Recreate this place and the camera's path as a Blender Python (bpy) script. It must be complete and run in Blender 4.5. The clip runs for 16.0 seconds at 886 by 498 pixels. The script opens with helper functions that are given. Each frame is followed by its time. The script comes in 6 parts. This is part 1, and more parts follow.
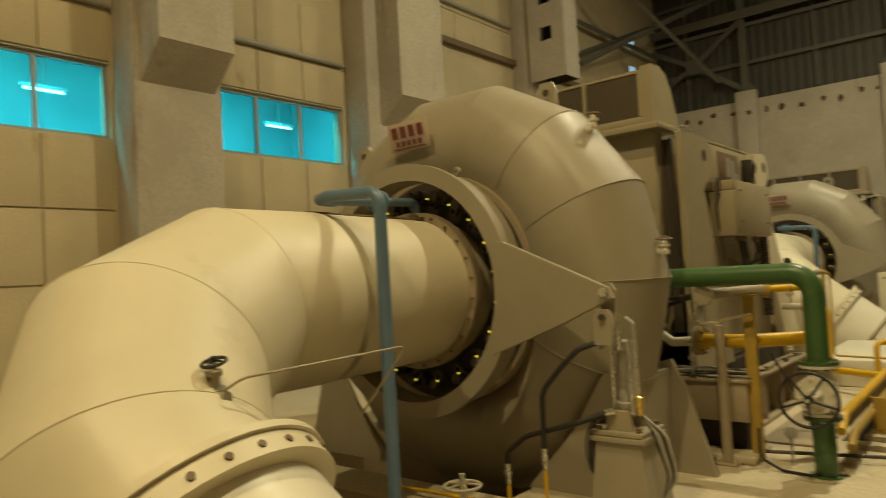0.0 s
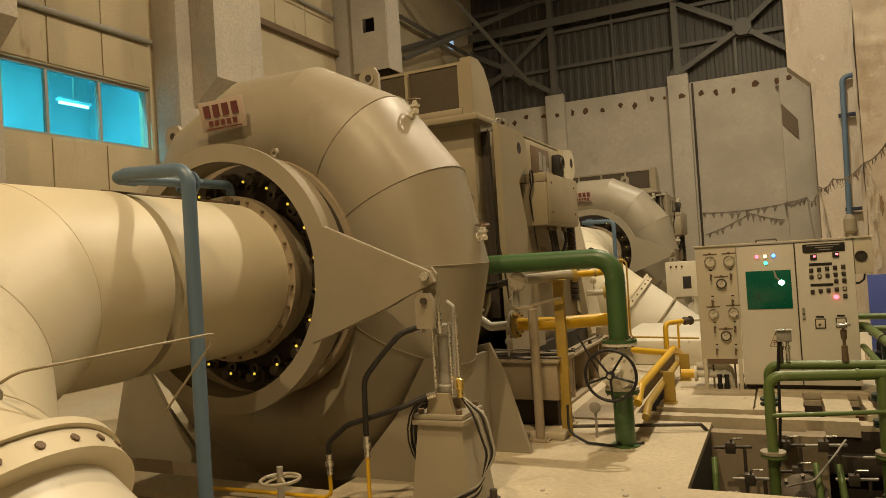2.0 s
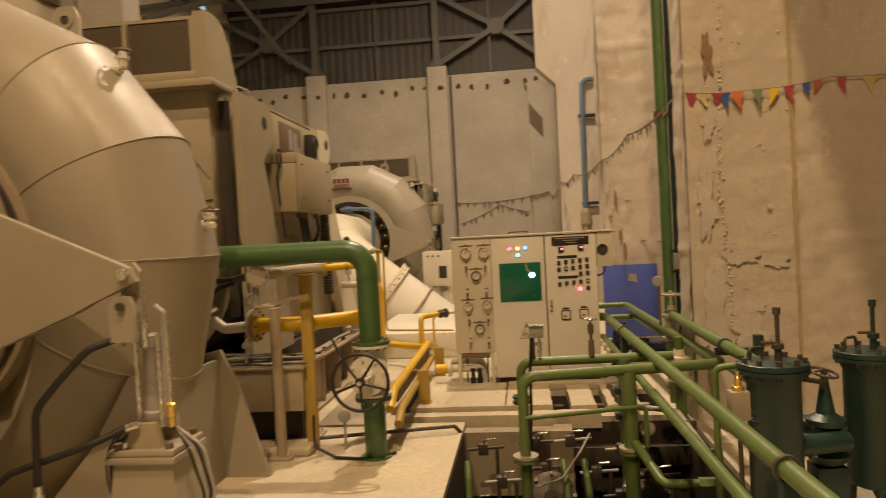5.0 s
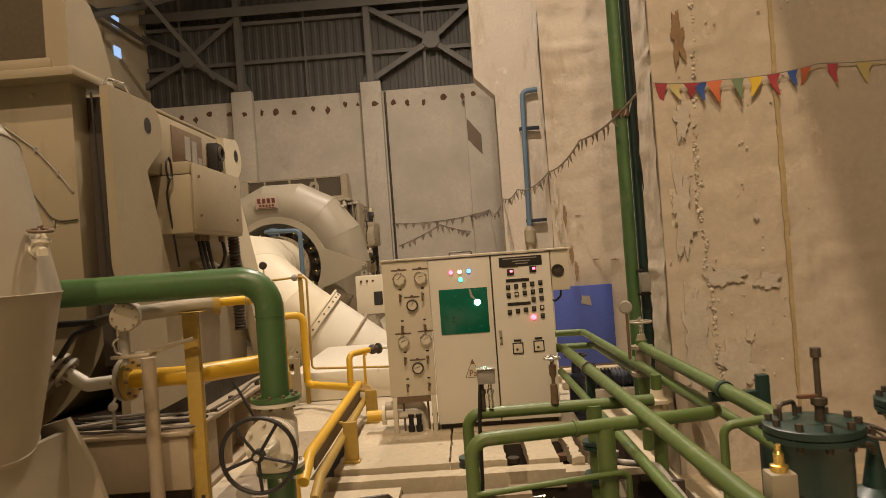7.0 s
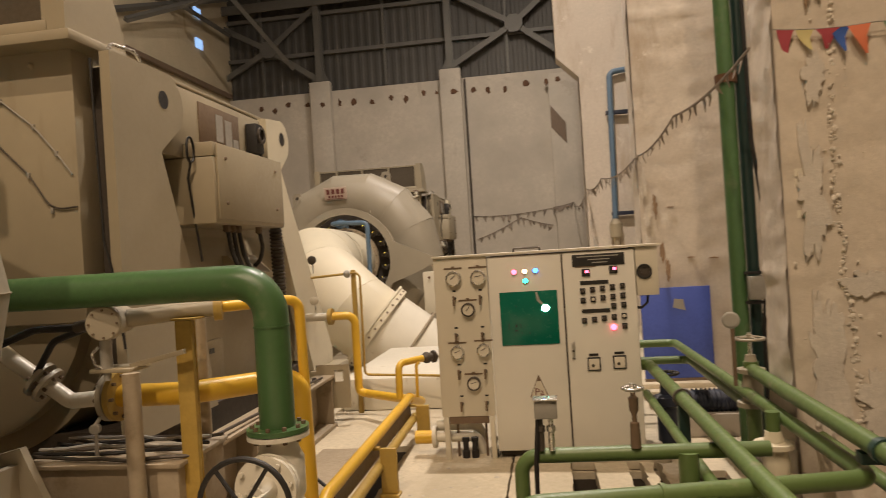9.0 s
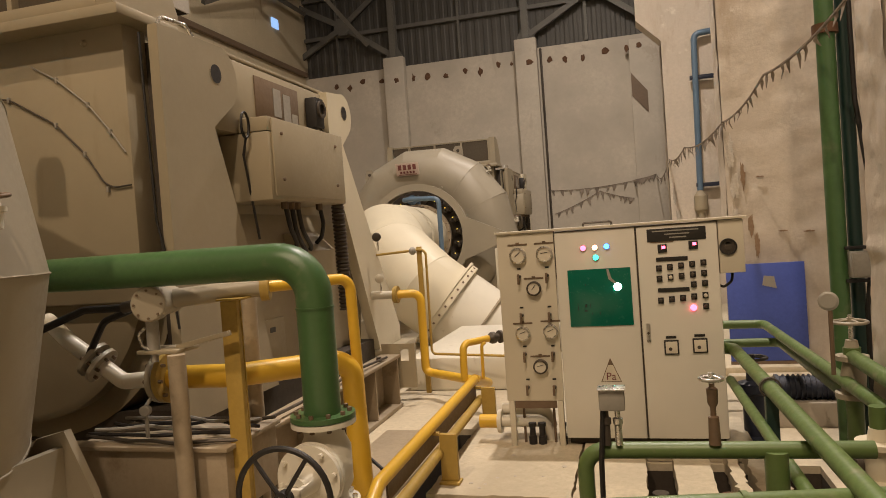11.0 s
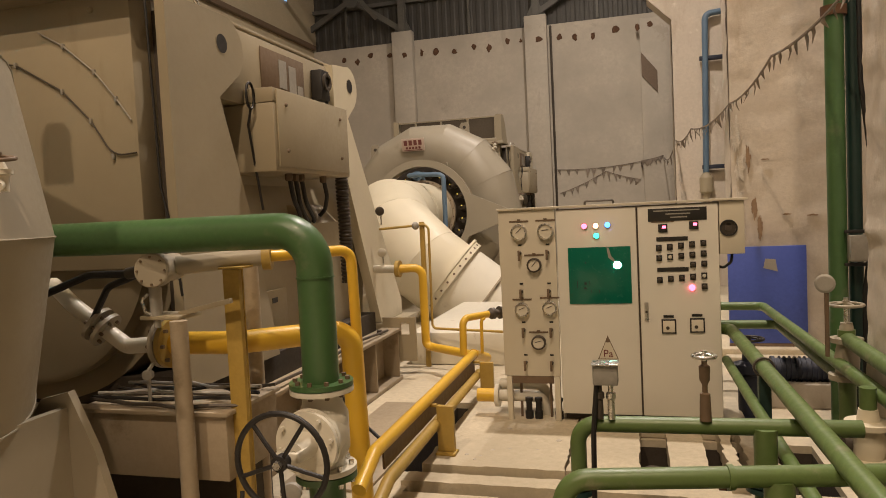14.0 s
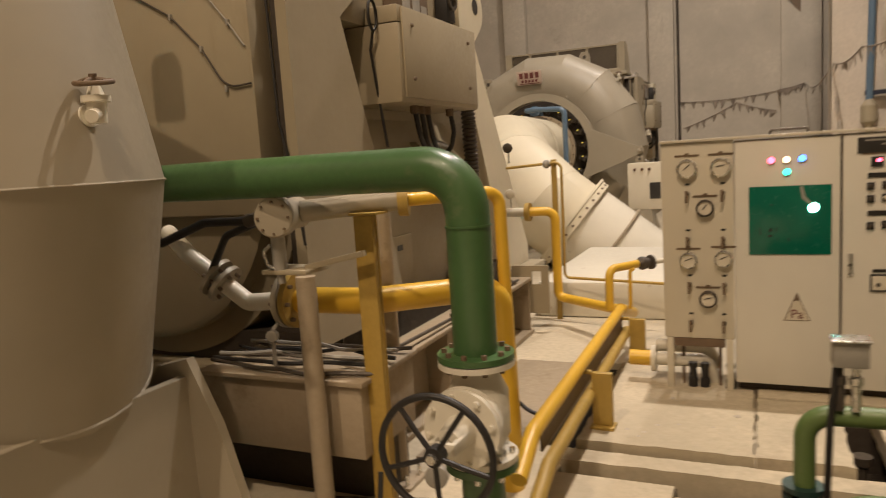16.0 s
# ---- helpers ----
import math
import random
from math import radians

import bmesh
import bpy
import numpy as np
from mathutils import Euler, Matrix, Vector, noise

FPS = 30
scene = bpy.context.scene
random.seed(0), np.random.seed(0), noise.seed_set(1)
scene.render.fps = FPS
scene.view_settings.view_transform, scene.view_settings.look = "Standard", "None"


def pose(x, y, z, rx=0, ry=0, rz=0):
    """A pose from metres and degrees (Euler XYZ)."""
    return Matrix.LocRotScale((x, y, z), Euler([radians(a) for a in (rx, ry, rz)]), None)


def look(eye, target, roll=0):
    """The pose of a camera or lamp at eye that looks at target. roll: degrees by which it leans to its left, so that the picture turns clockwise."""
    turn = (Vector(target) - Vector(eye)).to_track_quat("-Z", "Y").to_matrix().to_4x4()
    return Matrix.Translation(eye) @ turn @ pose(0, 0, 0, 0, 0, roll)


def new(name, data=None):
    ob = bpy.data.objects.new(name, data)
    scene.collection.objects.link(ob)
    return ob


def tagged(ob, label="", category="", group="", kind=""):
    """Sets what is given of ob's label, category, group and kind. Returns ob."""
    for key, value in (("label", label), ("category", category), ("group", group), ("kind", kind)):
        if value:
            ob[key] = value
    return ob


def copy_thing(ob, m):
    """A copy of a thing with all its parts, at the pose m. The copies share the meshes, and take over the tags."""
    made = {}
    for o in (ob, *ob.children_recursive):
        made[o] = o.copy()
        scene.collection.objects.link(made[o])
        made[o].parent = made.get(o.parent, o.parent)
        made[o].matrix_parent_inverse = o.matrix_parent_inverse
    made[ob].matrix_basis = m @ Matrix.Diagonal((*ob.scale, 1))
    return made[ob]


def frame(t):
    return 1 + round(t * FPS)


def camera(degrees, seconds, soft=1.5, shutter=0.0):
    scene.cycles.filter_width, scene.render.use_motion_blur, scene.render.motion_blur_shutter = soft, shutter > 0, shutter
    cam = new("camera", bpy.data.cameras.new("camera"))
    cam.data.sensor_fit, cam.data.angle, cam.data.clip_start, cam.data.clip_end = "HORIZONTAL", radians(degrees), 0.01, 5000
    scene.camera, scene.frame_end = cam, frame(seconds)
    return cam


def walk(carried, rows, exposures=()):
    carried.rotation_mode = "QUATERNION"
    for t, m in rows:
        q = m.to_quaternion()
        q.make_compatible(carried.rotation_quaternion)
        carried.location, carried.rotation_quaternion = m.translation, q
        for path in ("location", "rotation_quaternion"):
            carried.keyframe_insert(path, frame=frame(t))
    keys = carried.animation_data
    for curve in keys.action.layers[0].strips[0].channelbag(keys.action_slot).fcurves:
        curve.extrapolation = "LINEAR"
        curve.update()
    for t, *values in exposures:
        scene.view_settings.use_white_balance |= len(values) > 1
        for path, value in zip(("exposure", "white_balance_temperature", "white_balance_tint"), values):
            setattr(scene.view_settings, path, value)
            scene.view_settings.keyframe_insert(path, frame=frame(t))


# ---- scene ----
cam = camera(64.5, 16.0, 0.7, 0.5)
PATH = [
    (0, (0.631, 0.349, 1.695), (-0.65, 1.883, 1.776), -3.2),
    (0.5, (0.61, 0.341, 1.703), (-0.435, 2.046, 1.733), -2.8),
    (1, (0.584, 0.44, 1.657), (-0.306, 2.231, 1.66), -3.1),
    (1.5, (0.56, 0.454, 1.646), (-0.304, 2.258, 1.661), -3.8),
    (2, (0.572, 0.447, 1.621), (-0.29, 2.251, 1.66), -3.6),
    (2.5, (0.553, 0.417, 1.639), (-0.297, 2.226, 1.673), -2.9),
    (3, (0.575, 0.407, 1.665), (-0.199, 2.251, 1.651), -3.2),
    (3.5, (0.588, 0.518, 1.651), (-0.06, 2.409, 1.61), -4.8),
    (4, (0.64, 0.792, 1.65), (0.136, 2.726, 1.601), -5.1),
    (4.5, (0.603, 0.951, 1.634), (0.15, 2.898, 1.567), -3.4),
    (5, (0.49, 1.191, 1.654), (0.264, 3.178, 1.615), -3.0),
    (5.2, (0.463, 1.274, 1.646), (0.3, 3.267, 1.609), -3.6),
    (7.3, (0.474, 2.477, 1.656), (0.42, 4.476, 1.675), -4.2),
    (7.5, (0.523, 2.593, 1.668), (0.428, 4.591, 1.69), -3.3),
    (8, (0.593, 2.791, 1.629), (0.417, 4.783, 1.577), -2.9),
    (8.5, (0.57, 3.04, 1.692), (0.458, 5.037, 1.687), -1.5),
    (9, (0.629, 3.243, 1.655), (0.329, 5.22, 1.665), -3.6),
    (11.5, (0.703, 3.543, 1.646), (0.135, 5.46, 1.591), -4.2),
    (12, (0.707, 3.538, 1.652), (0.083, 5.437, 1.591), -4.1),
    (12.5, (0.703, 3.533, 1.655), (0.073, 5.43, 1.587), -3.8),
    (13, (0.718, 3.507, 1.659), (0.106, 5.41, 1.591), -3.2),
    (13.5, (0.728, 3.524, 1.653), (0.175, 5.444, 1.564), -2.9),
    (13.8, (0.725, 3.519, 1.645), (0.188, 5.443, 1.542), -2.9),
    (14, (0.731, 3.511, 1.628), (0.189, 5.433, 1.521), -2.8),
    (14.5, (0.716, 3.531, 1.607), (0.05, 5.413, 1.481), -4.0),
    (15, (0.659, 3.593, 1.608), (-0.17, 5.399, 1.384), -3.3),
    (15.5, (0.422, 3.773, 1.626), (-0.285, 5.626, 1.368), 0.6),
    (16, (0.271, 4.031, 1.611), (-0.544, 5.839, 1.354), -3.7),
]
EXPOSURES = [
    (0.0, -0.5, 8000, -9), (1.5, -0.3, 7500, 4), (3.0, -0.25, 7500, 8), (4.5, -0.1, 8000, 17), (5.2, -0.1, 7900, 18), (7.5, 0.0, 6500, 17), (9.0, 0.0, 6300, 17), (11.5, -0.08, 6300, 17), (16.0, -0.05, 6300, 17),
]
walk(cam, [(t, look(eye, target, roll)) for t, eye, target, roll in PATH], EXPOSURES)


# ---- light ----
world = bpy.data.worlds.new("world")
scene.world = world
world.use_nodes = True
bg = world.node_tree.nodes["Background"]
bg.inputs["Color"].default_value = (1.0, 0.86, 0.62, 1)
bg.inputs["Strength"].default_value = 0.003

LAMP_TINT = (1.0, 0.74, 0.44)


def hall_lamp(x, y, z, watts, size=0.7, tint=LAMP_TINT):
    data = bpy.data.lights.new("hall_lamp", "AREA")
    data.shape, data.size, data.energy, data.color = "DISK", size, watts, tint
    ob = new("hall_lamp", data)
    ob.location = (x, y, z)
    return ob


WARM, PALE = (1.0, 0.77, 0.50), (1.0, 0.885, 0.725)
for lx, ly, lw, tint in ((0.85, 1.2, 640, WARM), (0.3, 10.5, 1050, PALE), (0.4, 18.0, 620, PALE), (-1.9, -2.4, 900, WARM), (-5.5, 13.0, 60, PALE)):
    hall_lamp(lx, ly, 11.6, lw, 0.25, tint)


# ---- materials ----
def material(name, base, rough=0.6, metal=0.0, vary=0.12, grain=0.05, big=1.2, small=28.0, bump=0.15, stain=None, stain_at=0.62,
             stain_scale=2.5, random=0.0, coat=0.0, streak=False, patch=None, patch_at=0.6, patch_scale=3.5):
    """Paint, concrete or metal: a base colour with broad patches, fine grain, optional stains and relief."""
    m = bpy.data.materials.new(name)
    m.use_nodes = True
    nt = m.node_tree
    n, ln = nt.nodes, nt.links
    bsdf = n["Principled BSDF"]
    co = n.new("ShaderNodeNewGeometry")

    def fog(scale, detail, rough_=0.6, squash=None):
        t = n.new("ShaderNodeTexNoise")
        t.inputs["Scale"].default_value, t.inputs["Detail"].default_value, t.inputs["Roughness"].default_value = scale, detail, rough_
        if squash:
            mp = n.new("ShaderNodeMapping")
            mp.inputs["Scale"].default_value = squash
            ln.new(co.outputs["Position"], mp.inputs["Vector"])
            ln.new(mp.outputs["Vector"], t.inputs["Vector"])
        else:
            ln.new(co.outputs["Position"], t.inputs["Vector"])
        return t.outputs["Fac"]

    def mix(fac, a, b):
        x = n.new("ShaderNodeMix")
        x.data_type = "RGBA"
        ln.new(fac, x.inputs["Factor"])
        for sock, v in ((x.inputs["A"], a), (x.inputs["B"], b)):
            if isinstance(v, tuple):
                sock.default_value = (*v, 1)
            else:
                ln.new(v, sock)
        return x.outputs["Result"]

    def ramp(v, lo, hi):
        r = n.new("ShaderNodeMapRange")
        r.inputs["From Min"].default_value, r.inputs["From Max"].default_value = lo, hi
        ln.new(v, r.inputs["Value"])
        return r.outputs["Result"]

    dark = tuple(max(0, c * (1 - vary)) for c in base)
    light = tuple(min(1, c * (1 + vary)) for c in base)
    broad = fog(big, 4)
    fine = fog(small, 6, 0.7)
    col = mix(ramp(broad, 0.3, 0.7), dark, light)
    col = mix(ramp(fine, 0.35, 0.75), col, tuple(c * (1 - grain * 4) for c in base)) if grain > 0.02 else col
    if stain:
        mask = ramp(fog(stain_scale, 8, 0.65, (1, 1, 0.25) if streak else None), stain_at, stain_at + 0.12)
        col = mix(mask, col, stain)
    if patch:
        flake = ramp(fog(patch_scale, 10, 0.7), patch_at, patch_at + 0.05)
        col = mix(flake, col, patch)
    if random:
        info = n.new("ShaderNodeObjectInfo")
        hs = n.new("ShaderNodeHueSaturation")
        mr = n.new("ShaderNodeMapRange")
        mr.inputs["To Min"].default_value, mr.inputs["To Max"].default_value = 1 - random, 1 + random
        ln.new(info.outputs["Random"], mr.inputs["Value"])
        ln.new(mr.outputs["Result"], hs.inputs["Value"])
        ln.new(col, hs.inputs["Color"])
        col = hs.outputs["Color"]
    ln.new(col, bsdf.inputs["Base Color"])
    rr = n.new("ShaderNodeMapRange")
    rr.inputs["From Min"].default_value, rr.inputs["From Max"].default_value = 0.3, 0.7
    rr.inputs["To Min"].default_value, rr.inputs["To Max"].default_value = max(0.05, rough - 0.1), min(1, rough + 0.1)
    ln.new(fine, rr.inputs["Value"])
    ln.new(rr.outputs["Result"], bsdf.inputs["Roughness"])
    bsdf.inputs["Metallic"].default_value = metal
    bsdf.inputs["Coat Weight"].default_value = coat
    if bump:
        b = n.new("ShaderNodeBump")
        b.inputs["Strength"].default_value, b.inputs["Distance"].default_value = bump, 0.01
        ln.new(fine, b.inputs["Height"])
        ln.new(b.outputs["Normal"], bsdf.inputs["Normal"])
    return m


def glow(name, colour, strength):
    m = bpy.data.materials.new(name)
    m.use_nodes = True
    b = m.node_tree.nodes["Principled BSDF"]
    b.inputs["Base Color"].default_value = (*colour, 1)
    b.inputs["Emission Color"].default_value = (*colour, 1)
    b.inputs["Emission Strength"].default_value = strength
    return m


def glass(name, colour, rough=0.0):
    m = bpy.data.materials.new(name)
    m.use_nodes = True
    b = m.node_tree.nodes["Principled BSDF"]
    b.inputs["Base Color"].default_value = (*colour, 1)
    b.inputs["Roughness"].default_value = rough
    b.inputs["Transmission Weight"].default_value = 1.0
    b.inputs["IOR"].default_value = 1.1
    return m


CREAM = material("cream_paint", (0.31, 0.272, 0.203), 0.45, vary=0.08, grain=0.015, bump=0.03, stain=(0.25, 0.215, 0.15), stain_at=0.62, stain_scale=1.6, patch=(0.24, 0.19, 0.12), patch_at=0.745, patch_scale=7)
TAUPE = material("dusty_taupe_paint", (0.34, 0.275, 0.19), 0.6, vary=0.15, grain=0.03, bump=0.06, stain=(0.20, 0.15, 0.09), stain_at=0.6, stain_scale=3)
# Yellower cream than the casing's, brightened for stronger light on the draft tube.
CREAM_LIGHT = material("cream_paint_brightened", (0.62, 0.56, 0.42), 0.46, vary=0.06, grain=0.012, bump=0.03, stain=(0.52, 0.46, 0.33), stain_at=0.62, stain_scale=1.6, patch=(0.36, 0.29, 0.19), patch_at=0.75, patch_scale=6)
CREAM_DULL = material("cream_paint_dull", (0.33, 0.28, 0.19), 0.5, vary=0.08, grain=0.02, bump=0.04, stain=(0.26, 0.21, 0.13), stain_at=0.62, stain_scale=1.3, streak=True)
WHITE_PIPE = material("white_paint", (0.66, 0.62, 0.52), 0.38, vary=0.08, grain=0.02, bump=0.04, stain=(0.42, 0.35, 0.25), stain_at=0.64, stain_scale=6)
DOOR_PAINT = material("door_paint", (0.66, 0.63, 0.55), 0.42, vary=0.05, grain=0.01, bump=0.02)
PANEL_PAINT = material("panel_paint", (0.58, 0.53, 0.42), 0.42, vary=0.05, grain=0.01, bump=0.02)
CONCRETE = material("concrete", (0.46, 0.41, 0.34), 0.9, vary=0.2, grain=0.05, big=0.8, small=18, bump=0.5, stain=(0.27, 0.22, 0.17), stain_at=0.6, stain_scale=1.4, streak=True)
# Plaster coloured dark to cut the light bounced around the hall.
SHADE_WALL = material("plaster_darkened_for_shade", (0.16, 0.13, 0.09), 0.9, vary=0.15, grain=0.04)
PLASTER = material("plaster", (0.50, 0.45, 0.37), 0.92, vary=0.2, grain=0.025, big=0.6, small=9, bump=0.3, stain=(0.36, 0.31, 0.25), stain_at=0.60, stain_scale=1.0, streak=True, patch=(0.42, 0.37, 0.30), patch_at=0.62, patch_scale=1.1)
PIER = material("pier_concrete", (0.57, 0.50, 0.41), 0.92, vary=0.1, grain=0.03, big=0.9, small=20, bump=0.4, stain=(0.43, 0.35, 0.26), stain_at=0.58, stain_scale=1.6, streak=True, patch=(0.63, 0.57, 0.48), patch_at=0.60, patch_scale=2.2)
FLOOR = material("floor_screed", (0.52, 0.45, 0.325), 0.8, vary=0.14, grain=0.05, big=1.1, small=22, bump=0.3, stain=(0.38, 0.31, 0.22), stain_at=0.60, stain_scale=1.8, patch=(0.34, 0.28, 0.20), patch_at=0.68, patch_scale=5)
PLASTER_CRUST = material("loose_plaster", (0.66, 0.60, 0.51), 0.95, vary=0.15, grain=0.05, big=5, small=40, bump=0.6)
PLASTER_SKIN = material("pale_plaster", (0.60, 0.55, 0.48), 0.95, vary=0.14, grain=0.04, big=4, small=30, bump=0.6, stain=(0.45, 0.39, 0.31), stain_at=0.6, stain_scale=5)
OCHRE_RUN = material("ochre_run", (0.47, 0.37, 0.21), 0.85, vary=0.2, grain=0.04, big=4, bump=0.4)
BARE = material("bare_render", (0.30, 0.20, 0.12), 0.95, vary=0.25, grain=0.05, big=6, bump=0.6)
WALLBOARD = material("wall_board", (0.50, 0.42, 0.28), 0.8, vary=0.12, grain=0.03, big=1.0, bump=0.2, stain=(0.34, 0.26, 0.15), stain_at=0.62, streak=True)
SHEET = material("roof_sheet", (0.075, 0.07, 0.06), 0.6, 0.3, vary=0.15, grain=0.03, bump=0.1)
BRACE = material("bracing_paint", (0.125, 0.118, 0.10), 0.6, 0.1, vary=0.12, grain=0.03, bump=0.1)
STEEL = material("grey_steel", (0.34, 0.32, 0.28), 0.55, 0.2, vary=0.12, grain=0.03, bump=0.1)
# Near black: shade in pits, gaps and openings put into colour; dark parts too.
DARK = material("dark_parts_and_shade", (0.05, 0.038, 0.027), 0.7, vary=0.2, grain=0.03, bump=0.1)
BLACK = material("black_rubber", (0.014, 0.012, 0.011), 0.55, vary=0.2, grain=0.0, bump=0.05)
IRON = material("oily_iron", (0.08, 0.065, 0.05), 0.5, 0.3, vary=0.3, grain=0.05, bump=0.2)
CHROME = material("bright_steel", (0.62, 0.60, 0.55), 0.28, 0.9, vary=0.08, grain=0.0, bump=0.03)
BRASS = material("brass", (0.75, 0.55, 0.18), 0.3, 0.9, vary=0.1, grain=0.0, bump=0.02)
GREEN = material("green_paint", (0.055, 0.125, 0.042), 0.38, vary=0.16, grain=0.025, bump=0.04, coat=0.15, stain=(0.12, 0.155, 0.08), stain_at=0.58, stain_scale=3.0, patch=(0.16, 0.16, 0.10), patch_at=0.70, patch_scale=14)
GREEN_OLD = material("green_paint_worn", (0.10, 0.155, 0.045), 0.42, vary=0.18, grain=0.03, bump=0.06, stain=(0.19, 0.20, 0.11), stain_at=0.60, stain_scale=5, patch=(0.10, 0.08, 0.05), patch_at=0.70, patch_scale=18)
TEAL = material("dark_green_paint", (0.014, 0.04, 0.034), 0.4, vary=0.15, grain=0.02, bump=0.05)
YELLOW = material("yellow_paint", (0.66, 0.40, 0.03), 0.38, vary=0.08, grain=0.015, bump=0.03, stain=(0.40, 0.26, 0.06), stain_at=0.66, stain_scale=4)
# Dull yellow, darkened further for the shadow the pipe stands are in.
YELLOW_DULL_SHADE = material("yellow_paint_dull_shaded", (0.40, 0.265, 0.055), 0.5, vary=0.15, grain=0.03, bump=0.05, stain=(0.30, 0.21, 0.07), stain_at=0.6, stain_scale=5)
BLUE_PIPE = material("grey_blue_paint", (0.10, 0.16, 0.23), 0.4, vary=0.1, grain=0.015, bump=0.03)
BLUE = material("blue_paint", (0.06, 0.10, 0.42), 0.55, vary=0.15, grain=0.03, bump=0.1, stain=(0.45, 0.45, 0.5), stain_at=0.70, stain_scale=6)
NAVY = material("navy_paint", (0.012, 0.017, 0.035), 0.5, vary=0.15, grain=0.02, bump=0.05)
BROWN = material("brown_frame", (0.15, 0.10, 0.06), 0.6, vary=0.15, grain=0.03)
RUST = material("rust", (0.12, 0.06, 0.03), 0.9, vary=0.3, grain=0.06, big=6)
LOUVRE = material("dark_mesh", (0.09, 0.07, 0.045), 0.7, 0.2, vary=0.1, grain=0.03)
MAROON = material("maroon_print", (0.15, 0.04, 0.035), 0.6, vary=0.06, grain=0.0, bump=0)
PINKISH = material("sign_face", (0.48, 0.38, 0.31), 0.5, vary=0.06, grain=0.0, bump=0.02)
PAPER = material("dial_face", (0.62, 0.57, 0.46), 0.5, vary=0.03, grain=0.0, bump=0)
INK = material("black_plate", (0.02, 0.018, 0.016), 0.4, vary=0.05, grain=0.0, bump=0)
ROOM_BLUE = material("office_wall", (0.35, 0.62, 0.66), 0.8, vary=0.1, grain=0.02, bump=0.05)
WINDOW_GLASS = glass("window_glass", (0.45, 0.85, 0.95))
SCREEN = material("green_screen", (0.0, 0.125, 0.08), 0.22, vary=0.1, grain=0.0, bump=0)
LED_RED, LED_AMBER = glow("red_led", (1.0, 0.10, 0.16), 6), glow("amber_led", (1.0, 0.55, 0.30), 4)
LED_BLUE, LED_GREEN = glow("blue_led", (0.06, 0.22, 1.0), 6), glow("green_led", (0.03, 0.9, 0.5), 5)
LED_WHITE = glow("white_led", (0.25, 1.0, 0.75), 22)
PIN_GLOW = glow("yellow_indicator", (0.95, 0.74, 0.10), 0.9)
TUBE_GLOW = glow("tube_lamp", (0.55, 0.95, 1.0), 5)
FLAGS = [material("flag_" + nm, c, 0.8, vary=0.1, grain=0.02) for nm, c in (
    ("red", (0.42, 0.07, 0.09)), ("pale_yellow", (0.55, 0.48, 0.22)), ("blue", (0.04, 0.10, 0.36)), ("orange", (0.60, 0.17, 0.08)), ("green", (0.17, 0.24, 0.15)), ("yellow", (0.72, 0.50, 0.05)))]
FLAG_OLD = material("flag_faded", (0.22, 0.18, 0.14), 0.8, vary=0.3, grain=0.02, big=4)


# ---- mesh helpers ----
BASES = {}


def thing(name, base, label, category, group="", kind=""):
    ob = new(name)
    ob.location = base
    ob.empty_display_size = 0.1
    BASES[ob.name] = Vector(base)
    return tagged(ob, label, category, group, kind)


def shade(me, angle=32):
    bm = bmesh.new()
    bm.from_mesh(me)
    bmesh.ops.recalc_face_normals(bm, faces=bm.faces)
    for f in bm.faces:
        f.smooth = True
    lim = radians(angle)
    for e in bm.edges:
        e.smooth = len(e.link_faces) == 2 and e.calc_face_angle(0) < lim
    bm.to_mesh(me)
    bm.free()


def part(name, bm, mat, parent=None, label="", angle=32):
    """Links bm, built in world coordinates, as one mesh under parent."""
    me = bpy.data.meshes.new(name)
    base = BASES.get(parent.name, Vector()) if parent else Vector()
    if base.length:
        bmesh.ops.translate(bm, verts=bm.verts, vec=-base)
    bm.to_mesh(me)
    bm.free()
    shade(me, angle)
    me.materials.append(mat)
    ob = new(name, me)
    if parent:
        ob.parent = parent
        BASES[ob.name] = base
    return tagged(ob, label)


def piece(name, bm, mat, label, category, kind="", group="", angle=32):
    return tagged(part(name, bm, mat, None, "", angle), label, category, group, kind)


def B():
    return bmesh.new()


def put_box(bm, lo, hi, bev=0.0, rot=None):
    lo, hi = Vector(lo), Vector(hi)
    c, s = (lo + hi) / 2, hi - lo
    m = Matrix.Translation(c) @ (rot or Matrix()) @ Matrix.Diagonal((s.x, s.y, s.z, 1))
    r = bmesh.ops.create_cube(bm, size=1, matrix=m)
    if bev:
        es = list({e for v in r["verts"] for e in v.link_edges})
        bmesh.ops.bevel(bm, geom=es, offset=bev, segments=2, profile=0.5, affect="EDGES")
    return bm


def frame_of(d):
    d = Vector(d).normalized()
    a = Vector((0, 0, 1)) if abs(d.z) < 0.9 else Vector((1, 0, 0))
    u = d.cross(a).normalized()
    return d, u, d.cross(u).normalized()


def loft(bm, rings, caps=True, closed=False):
    vs = [[bm.verts.new(p) for p in ring] for ring in rings]
    n = len(vs[0])
    pairs = list(zip(vs, vs[1:])) + ([(vs[-1], vs[0])] if closed else [])
    for a, b in pairs:
        for i in range(n):
            j = (i + 1) % n
            bm.faces.new((a[i], a[j], b[j], b[i]))
    if caps and not closed:
        bm.faces.new(vs[0])
        bm.faces.new(vs[-1][::-1])
    return bm


def circle(c, u, v, r, n, phase=0.0):
    c = Vector(c)
    return [c + u * (r * math.cos(2 * math.pi * i / n + phase)) + v * (r * math.sin(2 * math.pi * i / n + phase)) for i in range(n)]


